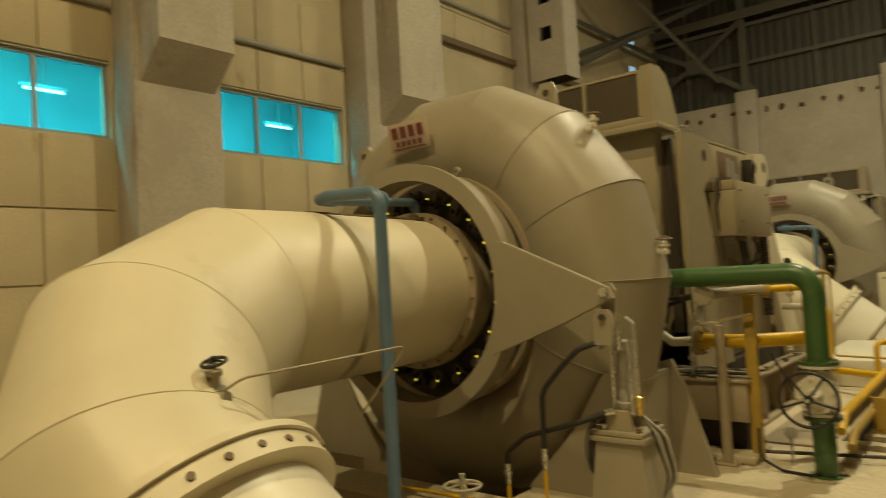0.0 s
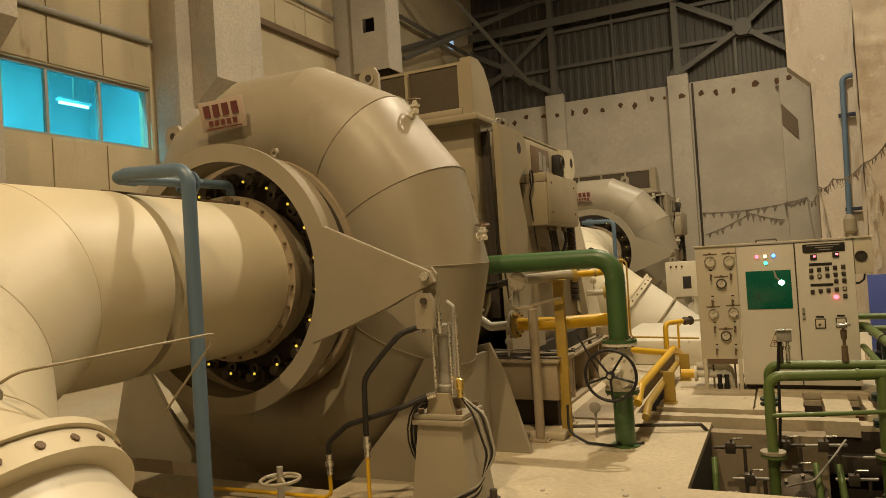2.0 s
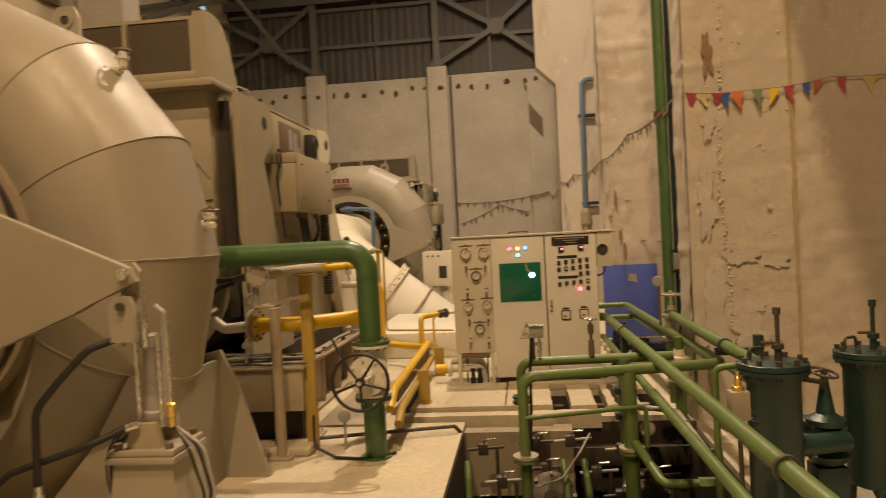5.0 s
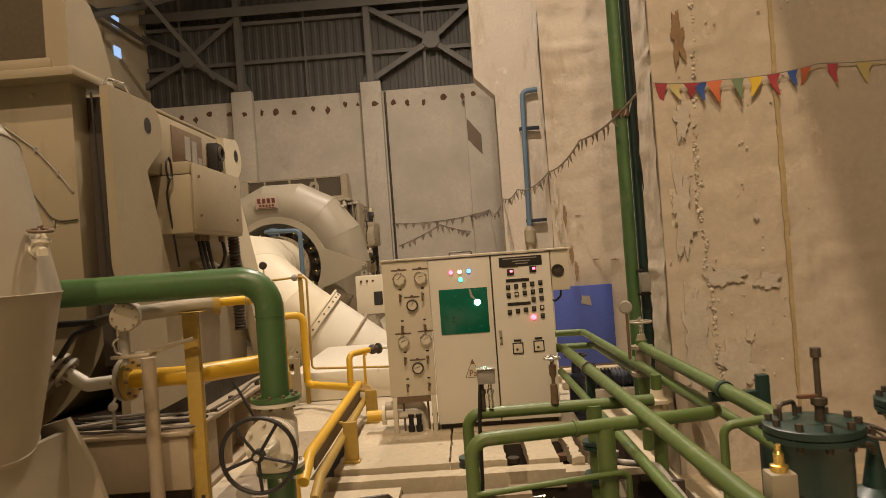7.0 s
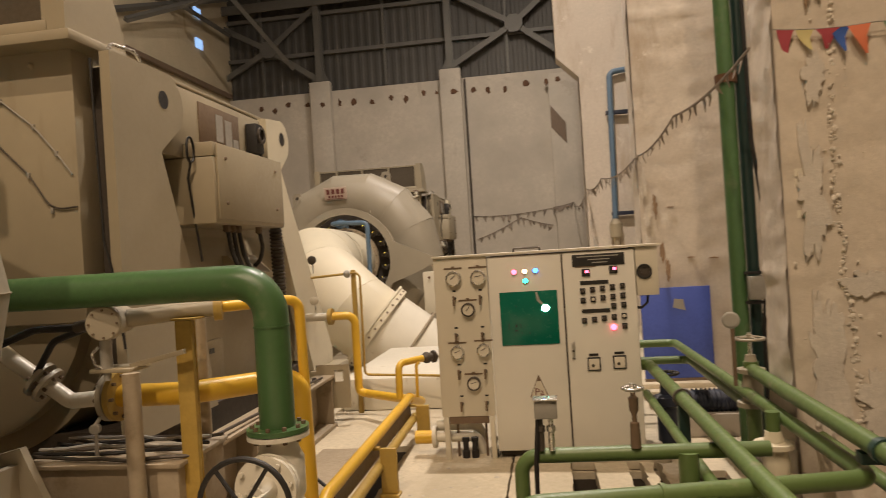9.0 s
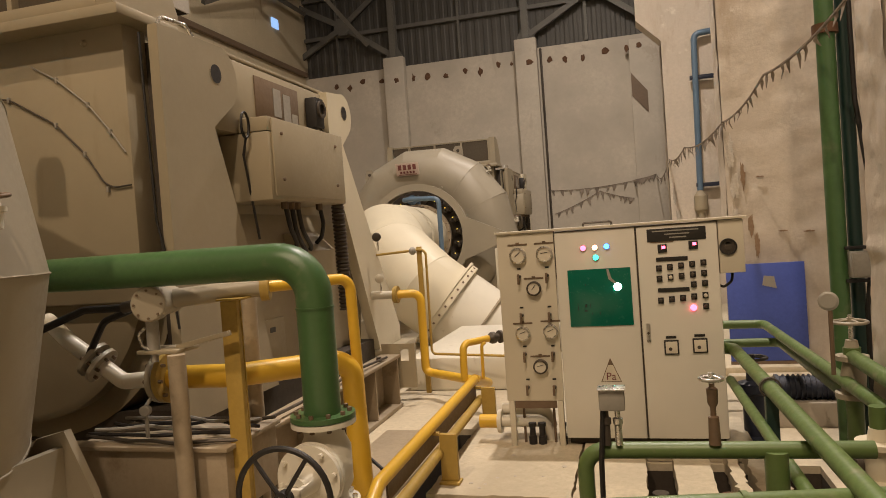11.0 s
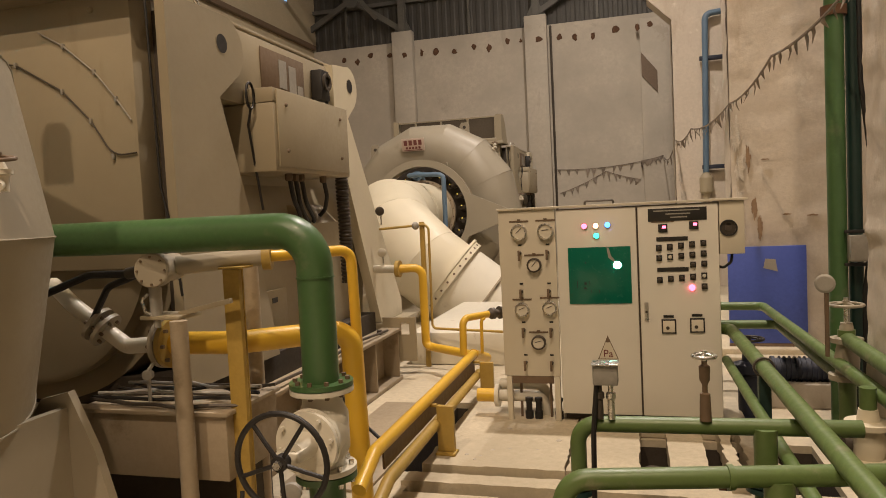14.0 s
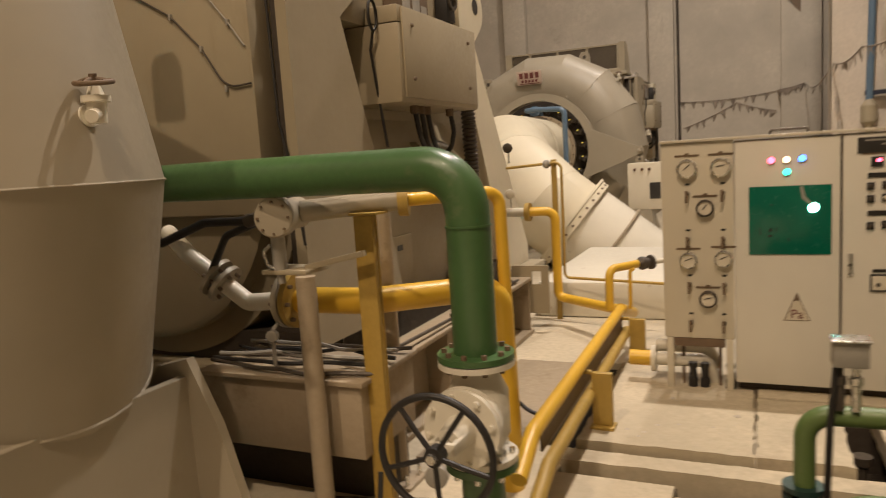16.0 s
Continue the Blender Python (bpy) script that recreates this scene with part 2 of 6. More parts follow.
def put_cyl(bm, p0, p1, r0, r1=None, n=20):
    d, u, v = frame_of(Vector(p1) - Vector(p0))
    return loft(bm, [circle(p0, u, v, r0, n), circle(p1, u, v, r0 if r1 is None else r1, n)])


def put_turned(bm, p, axis, profile, n=24):
    """A turned body: profile of (distance along axis from p, radius)."""
    d, u, v = frame_of(axis)
    return loft(bm, [circle(Vector(p) + d * a, u, v, max(r, 0.0005), n) for a, r in profile])


def rounded(pts, bend, steps=6):
    pts = [Vector(p) for p in pts]
    out = [pts[0]]
    for a, b, c in zip(pts, pts[1:], pts[2:]):
        d0, d1 = (a - b), (c - b)
        l0, l1 = d0.length, d1.length
        d0.normalize(), d1.normalize()
        ang = d0.angle(d1)
        if bend <= 0 or ang > 3.1:
            out.append(b)
            continue
        t = min(bend / math.tan(ang / 2), l0 * 0.49, l1 * 0.49)
        r = t * math.tan(ang / 2)
        o = b + (d0 + d1).normalized() * (r / math.sin(ang / 2))
        s, e = b + d0 * t - o, b + d1 * t - o
        for i in range(steps + 1):
            w, q = s.angle(e), i / steps
            out.append(o + (s * math.sin((1 - q) * w) + e * math.sin(q * w)) / math.sin(w))
    return out + [pts[-1]]


def put_tube(bm, pts, r, bend=0.0, n=14, steps=6):
    path = rounded(pts, bend, steps)
    d, u, v = frame_of(path[1] - path[0])
    rings = []
    for i, p in enumerate(path):
        a = (p - path[i - 1]).normalized() if i else (path[1] - p).normalized()
        b = (path[i + 1] - p).normalized() if i + 1 < len(path) else a
        t = (a + b).normalized()
        u = (u - t * u.dot(t)).normalized()
        v = t.cross(u)
        rings.append(circle(p, u, v, r, n))
    return loft(bm, rings)


def put_plate(bm, poly, axis, a, b):
    """A flat plate: poly in the two other axes, from a to b along axis."""
    def at(p, w):
        return {"x": (w, p[0], p[1]), "y": (p[0], w, p[1]), "z": (p[0], p[1], w)}[axis]
    return loft(bm, [[Vector(at(p, a)) for p in poly], [Vector(at(p, b)) for p in poly]])


def put_annulus(bm, c, axis, r_in, r_out, a, b, n=64):
    d, u, v = frame_of(axis)
    c = Vector(c)
    return loft(bm, [circle(c + d * w, u, v, r, n) for w, r in ((a, r_in), (a, r_out), (b, r_out), (b, r_in))], closed=True)


def put_bolts(bm, c, axis, r, count, a, b, size, phase=0.0):
    d, u, v = frame_of(axis)
    for p in circle(c, u, v, r, count, phase):
        put_cyl(bm, p + d * a, p + d * b, size, n=6)
    return bm


def put_wheel(bm, c, axis, r, thick, spokes=5, phase=0.3, hub=0.03):
    d, u, v = frame_of(axis)
    c = Vector(c)
    rings = []
    for i in range(40):
        t = 2 * math.pi * i / 40
        o = u * math.cos(t) + v * math.sin(t)
        rings.append(circle(c + o * r, o, d, thick, 10))
    loft(bm, rings, closed=True)
    for i in range(spokes):
        t = 2 * math.pi * i / spokes + phase
        o = u * math.cos(t) + v * math.sin(t)
        put_tube(bm, [c + d * 0.012, c + o * r * 0.55 + d * 0.008, c + o * r], thick * 0.75, n=8)
    put_cyl(bm, c - d * 0.02, c + d * 0.025, hub, n=14)
    return bm


def put_sheet(bm, axis, a, b, us, vs, hole=lambda u, v: False):
    """A wall or floor from a to b along axis, cut along us and vs, without the cells whose middle is a hole."""
    def at(u, v, w):
        return {"x": (w, u, v), "y": (u, w, v), "z": (u, v, w)}[axis]
    solid = {(i, j) for i in range(len(us) - 1) for j in range(len(vs) - 1) if not hole((us[i] + us[i + 1]) / 2, (vs[j] + vs[j + 1]) / 2)}
    made = {}

    def vert(i, j, w):
        if (i, j, w) not in made:
            made[i, j, w] = bm.verts.new(at(us[i], vs[j], w))
        return made[i, j, w]
    for i, j in solid:
        for w in (a, b):
            bm.faces.new([vert(*k, w) for k in ((i, j), (i + 1, j), (i + 1, j + 1), (i, j + 1))])
        for (di, dj), k0, k1 in (((-1, 0), (i, j), (i, j + 1)), ((1, 0), (i + 1, j), (i + 1, j + 1)), ((0, -1), (i, j), (i + 1, j)), ((0, 1), (i, j + 1), (i + 1, j + 1))):
            if (i + di, j + dj) not in solid:
                bm.faces.new([vert(*k0, a), vert(*k1, a), vert(*k1, b), vert(*k0, b)])
    return bm


def put_text(name, text, size, mat, m, parent):
    cu = bpy.data.curves.new(name, "FONT")
    cu.body, cu.size, cu.align_x, cu.align_y, cu.extrude = text, size, "CENTER", "CENTER", 0.001
    cu.materials.append(mat)
    ob = new(name, cu)
    ob.parent = parent
    ob.matrix_basis = Matrix.Translation(-BASES[parent.name]) @ m
    return ob


# ---- setting ----
X0, X1, Y0, Y1, ZR = -9.6, 4.3, -12.0, 25.4, 12.4
PITS = ((-0.09, 1.82, 5.41, 7.42), (0.68, 1.75, 7.60, 8.42), (-5.8, -2.05, 0.9, 4.36), (-5.8, -2.5, 4.74, 6.3), (-0.66, 0.68, 7.32, 7.58), (-0.82, -0.64, 7.62, 9.2), (1.40, 1.62, 4.3, 5.41), (1.19, 1.24, 4.9, 5.41))


def in_pit(x, y):
    return any(a < x < b and c < y < d for a, b, c, d in PITS)


bm = put_sheet(B(), "z", -0.05, 0.0, [X0 - 3.2, -5.8, -2.5, -2.05, -0.82, -0.66, -0.64, -0.09, 0.68, 1.19, 1.24, 1.40, 1.62, 1.75, 1.82, X1], [Y0, 0.9, 4.3, 4.36, 4.74, 4.9, 5.41, 6.3, 7.32, 7.42, 7.58, 7.60, 7.62, 8.42, 9.2, Y1 + 0.3], in_pit)
piece("floor", bm, FLOOR, "dusty cream concrete screed floor of the turbine hall", "floor", "structure")
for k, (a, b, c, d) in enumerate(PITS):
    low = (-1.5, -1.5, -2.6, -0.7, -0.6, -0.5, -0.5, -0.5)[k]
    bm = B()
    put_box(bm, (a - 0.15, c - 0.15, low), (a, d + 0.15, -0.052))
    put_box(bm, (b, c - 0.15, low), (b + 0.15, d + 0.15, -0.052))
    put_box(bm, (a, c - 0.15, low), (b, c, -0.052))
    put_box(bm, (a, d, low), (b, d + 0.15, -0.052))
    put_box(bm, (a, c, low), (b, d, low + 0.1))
    # Pump pit and trench walls get their shade from the near-black colour.
    piece("pit_wall", bm, TAUPE if k in (2, 3, 4) else DARK, "concrete walls of the pump pit, coloured near black for shade" if k < 2 or k > 4 else "dusty concrete walls of the turbine pit", "pit wall", "structure")

# far wall
WN = (X0 - 0.3, -7.0, -3.0, 1.75)
bm = put_sheet(B(), "y", Y1, Y1 + 0.3, [X0 - 0.3, X1], [0, 7.15])
piece("wall_north", bm, PLASTER, "stained grey plaster end wall below steel bracing", "wall", "structure")
for i, (a, b, top) in enumerate(((-6.74, -6.06, 7.42), (-2.47, -1.80, 7.42), (0.9, 1.85, 6.95))):
    bm = put_box(B(), (a, Y1 - 0.28, 0), (b, Y1 - 0.003, top), 0.02)
    piece("pilaster", bm, PLASTER, "grey plaster pilaster carrying a steel post", "pilaster", "structure", "end wall pilasters")
bm = put_tube(B(), [(-1.70, Y1 - 0.06, 0), (-1.70, Y1 - 0.06, 7.1)], 0.035, n=8)
piece("down_pipe", bm, IRON, "thin dark pipe running up the end wall", "pipe")
bm = put_plate(B(), [(0.92, 5.3), (1.36, 4.77), (1.36, 5.4), (0.92, 5.97)], "y", Y1 - 0.32, Y1 - 0.283)
piece("wall_plate", bm, BROWN, "brown steel plate on the end wall pilaster", "plate")
for i in range(19):
    x = -8.6 + i * 0.55 + random.uniform(-0.12, 0.12)
    y = Y1 - (0.284 if any(a - 0.06 < x < b + 0.06 for a, b in ((-6.74, -6.06), (-2.47, -1.80), (0.9, 1.85))) else 0.004)
    z, bm = 6.74 + random.uniform(-0.09, 0.09), B()
    wide, tall = random.uniform(0.06, 0.12), random.uniform(0.07, 0.16)
    rim = [(x + wide * random.uniform(0.5, 1.2) * math.cos(a), z + tall * random.uniform(0.5, 1.2) * math.sin(a)) for a in np.linspace(0, 5.7, 10)]
    loft(bm, [[Vector((px, y, pz)) for px, pz in rim], [Vector((x + (px - x) * 0.8, y - 0.015, z + (pz - z) * 0.8)) for px, pz in rim]])
    piece("beam_socket", bm, RUST, "rust-stained bolt socket in the end wall", "socket", group="sockets along the end wall")

# corrugated cladding and bracing above the end wall
bm = B()
prof = []
x = X0 - 0.3
while x < X1:
    prof += [(x, Y1 + 0.20), (x + 0.10, Y1 + 0.20), (x + 0.14, Y1 + 0.214), (x + 0.24, Y1 + 0.214)]
    x += 0.28
top = [bm.verts.new((px, py, ZR)) for px, py in prof]
low = [bm.verts.new((px, py, 7.15)) for px, py in prof]
for i in range(len(prof) - 1):
    bm.faces.new((low[i], low[i + 1], top[i + 1], top[i]))
piece("cladding", bm, SHEET, "grey corrugated steel cladding above the end wall", "cladding", "structure", angle=10)
brace = thing("steel_bracing", (-2.1, Y1, 7.42), "grey painted steel posts, girts and cross braces of the gable", "bracing", kind="structure")
for x in (-10.3, -6.40, -2.12, 1.5):
    bm = B()
    put_box(bm, (x - 0.10, Y1 - 0.24, 7.43), (x + 0.10, Y1 - 0.21, ZR))
    put_box(bm, (x - 0.10, Y1 + 0.0, 7.43), (x + 0.10, Y1 + 0.03, ZR))
    put_box(bm, (x - 0.012, Y1 - 0.21, 7.43), (x + 0.012, Y1 + 0.0, ZR))
    part("post", bm, BRACE, brace)
    bm = put_plate(B(), [(x - 0.3, 7.43), (x + 0.3, 7.43), (x + 0.14, 7.75), (x - 0.14, 7.75)], "y", Y1 - 0.12, Y1 - 0.08)
    part("gusset", bm, BRACE, brace)
for z in (8.45, 9.75, 11.0):
    part("girt", put_box(B(), (X0 - 0.3, Y1 + 0.05, z - 0.06), (X1, Y1 + 0.17, z + 0.06)), BRACE, brace)
for x in (-8.4, -4.25, -0.3):
    part("rail", put_box(B(), (x - 0.04, Y1 + 0.035, 7.2), (x + 0.04, Y1 + 0.10, ZR)), BRACE, brace)
for xa, xb in ((-10.2, -6.50), (-2.02, 1.42)):
    xm, zm = (xa + xb) / 2 + 0.25, 8.66
    for px, pz in ((xa, 7.55), (xb, 7.55), (xa, 9.85), (xb, 9.85)):
        v = Vector((px - xm, 0, pz - zm))
        n = Vector((-v.z, 0, v.x)).normalized() * 0.085
        poly = [(xm + n.x, zm + n.z), (px + n.x, pz + n.z), (px - n.x, pz - n.z), (xm - n.x, zm - n.z)]
        part("brace", put_plate(B(), poly, "y", Y1 - 0.15, Y1 - 0.125), BRACE, brace)
        part("brace_flange", put_plate(B(), [(a + n.x * 0.85, b + n.z * 0.85) for a, b in (poly[3], poly[2])] + [poly[1], poly[0]], "y", Y1 - 0.122, Y1 - 0.04), BRACE, brace)
    part("node_plate", put_plate(B(), [(xm + 0.3 * math.cos(t * math.pi / 4 + 0.4), zm + 0.3 * math.sin(t * math.pi / 4 + 0.4)) for t in range(8)], "y", Y1 - 0.19, Y1 - 0.155), BRACE, brace)
for xa, xb in ((-10.2, X1),):
    part("chord", put_box(B(), (xa, Y1 - 0.3, 9.9), (xb, Y1 - 0.25, 10.2)), BRACE, brace)

# left wall with office windows
WINS = [(-0.9, 1.6), (2.2, 5.15), (6.75, 9.75)]
ZW0, ZW1 = 4.0, 5.12
ys = sorted({Y0, Y1 + 0.3} | {v for w in WINS for v in w})
bm = put_sheet(B(), "x", X0 - 0.3, X0, ys, [0, ZW0, ZW1, ZR], lambda u, v: ZW0 < v < ZW1 and any(a < u < b for a, b in WINS))
piece("wall_west", bm, WALLBOARD, "yellowish board and plaster side wall with office windows", "wall", "structure")
for i, (a, b) in enumerate(WINS):
    w = thing("window_%d" % (i + 1), (X0 - 0.1, (a + b) / 2, ZW0), "office window strip glowing cyan, thin dark frame", "window", kind="structure")
    bm = B()
    for lo, hi in (((a, ZW0), (b, ZW0 + 0.05)), ((a, ZW1 - 0.05), (b, ZW1)), ((a, ZW0 + 0.05), (a + 0.05, ZW1 - 0.05)), ((b - 0.05, ZW0 + 0.05), (b, ZW1 - 0.05))):
        put_box(bm, (X0 - 0.16, lo[0], lo[1]), (X0 - 0.06, hi[0], hi[1]))
    part("window_frame", bm, STEEL, w)
    cuts = [a + 0.05 + (b - a - 0.1) * k / 3 for k in range(4)]
    for k in range(3):
        if k:
            part("mullion", put_box(B(), (X0 - 0.15, cuts[k] - 0.025, ZW0 + 0.05), (X0 - 0.07, cuts[k] + 0.025, ZW1 - 0.05)), STEEL, w)
        pane = part("pane", put_box(B(), (X0 - 0.115, cuts[k] + 0.026, ZW0 + 0.052), (X0 - 0.109, cuts[k + 1] - 0.026, ZW1 - 0.052)), WINDOW_GLASS, w)
        pane.visible_shadow = False
# wall boards, conduit and ledge on the left wall
for i, (a, b) in enumerate(((2.2, 5.15), (6.75, 9.75), (12.3, 15.8))):
    for k in range(3):
        ya, yb = a + (b - a) * k / 3 + 0.012, a + (b - a) * (k + 1) / 3 - 0.012
        for za, zb in ((2.95, 3.97), (5.15, 5.92), (1.9, 2.92), (5.95, 7.0)):
            if i == 2:
                za, zb = za + 2.1, zb + 2.1
            bm = put_box(B(), (X0 + 0.004, ya, za), (X0 + 0.028, yb, zb), 0.004)
            piece("wall_panel", bm, WALLBOARD, "tan fibre board panel on the side wall", "panel", "structure", "side wall boards")
    z = 5.97 if i < 2 else 8.2
    piece("conduit", put_tube(B(), [(X0 + 0.08, a, z), (X0 + 0.08, b, z)], 0.05, n=10), STEEL, "pale conduit pipe along the side wall boards", "pipe", group="side wall conduits")
piece("wall_beam", put_box(B(), (X0 + 0.004, 12.3, 7.18), (X0 + 0.14, 25.3, 7.32)), BROWN, "brown steel rail along the side wall", "beam")
for a, b in ((-1.0 - 0.6, -0.2 - 0.6), (5.2, 6.62), (9.85, 11.7), (15.9, 17.3)):
    bm = put_box(B(), (X0 + 0.001, a, 0), (X0 + 0.62, b, ZR - 0.3), 0.03)
    piece("column", bm, CONCRETE, "stained concrete column of the side wall", "column", "structure", "side wall columns")
for a, b in ((5.3, 6.5), (10.2, 11.5)):
    bm = put_plate(B(), [(X0 + 0.62, 4.75), (X0 + 1.2, 5.25), (X0 + 1.2, 7.9), (X0 + 0.62, 7.9)], "y", a, b)
    piece("corbel", bm, CONCRETE, "concrete crane corbel on the side wall column", "corbel", "structure", "side wall corbels")
# built-up steel column with square holes
sc = thing("steel_column", (X0 + 0.9, 17.0, 6.9), "pale built-up steel column with square openings", "column", kind="structure")
bm = put_sheet(B(), "y", 15.8, 15.84, [X0 + 0.62, X0 + 0.95, X0 + 1.3, X0 + 1.65], [6.6, 7.6, 7.95, 8.55, 8.9, 9.5, 9.85, ZR], lambda u, v: X0 + 0.95 < u < X0 + 1.3 and (7.6 < v < 7.95 or 8.55 < v < 8.9 or 9.5 < v < 9.85))
part("face_plate", bm, CONCRETE, sc)
part("flange", put_box(B(), (X0 + 1.62, 15.843, 6.6), (X0 + 1.66, 16.5, ZR)), CONCRETE, sc)
part("flange", put_box(B(), (X0 + 0.62, 15.843, 6.6), (X0 + 0.66, 16.5, ZR)), CONCRETE, sc)
part("back_plate", put_box(B(), (X0 + 0.66, 16.46, 6.6), (X0 + 1.62, 16.5, ZR)), DARK, sc)
# far corner ties and small bright vents
tie = thing("corner_truss", (-8.0, 22.0, 8.0), "grey steel tie members in the far upper corner", "truss", kind="structure")
for p, q in (((X0 + 1.2, 18.5, 10.6), (-7.2, 25.0, 7.9)), ((X0 + 0.4, 19.0, 7.8), (-7.0, 24.9, 10.8)), ((X0 + 0.2, 18.0, 9.2), (X0 + 0.3, 25.0, 9.2)), ((X0 + 0.2, 18.0, 7.7), (X0 + 0.3, 25.0, 10.4))):
    part("member", put_tube(B(), [p, q], 0.085, n=4), BRACE, tie)
for y, z in ((23.2, 8.35), (23.2, 9.3)):
    piece("wall_vent", put_box(B(), (X0 + 0.01, y, z), (X0 + 0.05, y + 0.4, z + 0.3), 0.005), glow("daylight_vent", (0.35, 0.6, 1.0), 0.9), "small bright window opening high in the wall", "window", "structure")

# office behind the windows
bm = B()
put_box(bm, (X0 - 3.2, -2.0, 2.9), (X0 - 3.1, 11.0, 6.3))
put_box(bm, (X0 - 3.1, -2.0, 2.9), (X0 - 0.302, 11.0, 3.0))
put_box(bm, (X0 - 3.1, -2.0, 6.2), (X0 - 0.302, 11.0, 6.3))
put_box(bm, (X0 - 3.1, -2.0, 3.0), (X0 - 0.302, -1.9, 6.2))
put_box(bm, (X0 - 3.1, 10.9, 3.0), (X0 - 0.302, 11.0, 6.2))
piece("office_shell", bm, ROOM_BLUE, "pale blue walls of the office behind the windows", "room", "structure")
for ya, yb in ((2.6, 3.3), (7.4, 8.3)):
    cab = thing("office_cabinet", (X0 - 2.6, ya, 3.0), "tall pale cabinet standing in the office", "cabinet", group="office cabinets")
    part("body", put_box(B(), (X0 - 3.05, ya, 3.0), (X0 - 2.4, yb, 4.85), 0.01), ROOM_BLUE, cab)
    part("door", put_box(B(), (X0 - 2.398, ya + 0.03, 3.05), (X0 - 2.38, yb - 0.03, 4.8), 0.004), ROOM_BLUE, cab)
for y in (4.85, 9.4):
    tl = thing("tube_light", (X0 - 1.6, y, 5.1), "lit fluorescent tube on the office ceiling", "light", group="office tubes")
    part("tube", put_cyl(B(), (X0 - 1.6, y - 0.3, 5.02), (X0 - 1.6, y + 0.3, 5.02), 0.025, n=10), TUBE_GLOW, tl)
    part("batten", put_box(B(), (X0 - 1.64, y - 0.34, 5.05), (X0 - 1.56, y + 0.34, 5.1)), ROOM_BLUE, tl)
    part("hanger", put_box(B(), (X0 - 1.61, y - 0.01, 5.1), (X0 - 1.59, y + 0.01, 6.2)), STEEL, tl)
for y in (0.5, 4.0, 8.3):
    office = hall_lamp(X0 - 0.62, y, 6.1, 190, 0.5, (0.10, 0.72, 1.0))
    office.name = "office_lamp"

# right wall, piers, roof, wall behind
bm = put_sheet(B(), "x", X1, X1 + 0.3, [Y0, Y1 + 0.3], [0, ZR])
piece("wall_east", bm, SHADE_WALL, "recessed plaster wall between the piers, coloured dark brown for shade", "wall", "structure")


def pier(x, y, d, fine, head=0.0):
    # shaft with a corbelled head that reaches out over the hall
    shaft = [(x, 0), (X1 - 0.002, 0), (X1 - 0.002, ZR - 0.2), (x - head, ZR - 0.2), (x - head, 4.93 + head), (x, 4.93)]
    bm = put_plate(B(), shaft, "y", y + 0.002, y + d)
    top = 4.9
    nu, nv = int((X1 - x) / fine), int(top / fine)
    front, side = [], []
    for grid, count in ((front, nu), (side, int(d / fine))):
        for j in range(nv + 1):
            row = []
            for i in range(count + 1):
                z = top * j / nv
                q = Vector((x + (X1 - x - 0.002) * i / count, y, z)) if grid is front else Vector((x, y + d * i / count, z))
                rough = noise.fractal(q * 5.0 + Vector((x, 0, 0)), 0.6, 2.1, 5) * 0.010 + noise.noise(q * 1.3) * 0.012
                for ridge in (x + 0.285, x + 0.95, x + 1.6):
                    w = q.x - ridge - 0.03 * noise.noise(Vector((0, ridge, z * 1.5)))
                    rough += 0.014 * math.exp(-(w / 0.022) ** 2) * max(0, 0.4 + noise.noise(Vector((ridge, 3, z * 4))))
                for joint in (1.42, 2.95, 4.3):
                    w = z - joint - 0.05 * noise.noise(Vector((q.x * 1.7, q.y, joint)))
                    rough += 0.012 * math.exp(-(w / 0.03) ** 2) * max(0, 0.5 + noise.noise(q * 3.0))
                rough = max(-0.004, rough + 0.012)
                row.append(bm.verts.new(q + (Vector((0, -rough, 0)) if grid is front else Vector((-rough, 0, 0)))))
            grid.append(row)
        for j in range(nv):
            for i in range(count):
                bm.faces.new((grid[j][i], grid[j][i + 1], grid[j + 1][i + 1], grid[j + 1][i]))
    piece("pier", bm, PIER, "rough stained concrete wall pier with cast joints", "pier", "structure", "right side piers", angle=60)


pier(1.87, 7.2, 0.4, 0.03)
pier(1.71, 11.8, 0.45, 0.06)
pier(1.405, 17.3, 0.45, 0.10, 0.42)
for x, y in ((1.9, 22.5), (2.4, 1.2), (2.4, -4.5), (2.4, -10.2)):
    piece("pier", put_box(B(), (x, y, 0), (X1 - 0.002, y + 0.9, ZR - 0.2), 0.02), PIER, "rough stained concrete wall pier", "pier", "structure", "right side piers")
# ragged plaster edge, run of dried paint and bare patches on the near pier
bm = B()
for k in range(520):
    z = random.uniform(0.4, 3.9)
    x = 2.15 + 0.025 * math.sin(z * 2.3) + 0.02 * noise.noise(Vector((0, 5, z * 6))) + random.gauss(0, 0.010) if k < 380 else random.uniform(1.9, 2.9)
    s = random.choice((0.003, 0.004, 0.005, 0.007, 0.010)) * (1 if k < 380 else 0.7)
    put_turned(bm, (x, 7.184 + random.uniform(-0.006, 0.004), z), (random.uniform(-0.7, 0.7), -1, random.uniform(-0.7, 0.7)), [(0, s * 1.6), (s * 0.5, s), (s * 0.8, s * 0.3)], 5)
piece("plaster_crust", bm, PLASTER_CRUST, "crumbling white plaster edge on the pier", "plaster", "stuff")


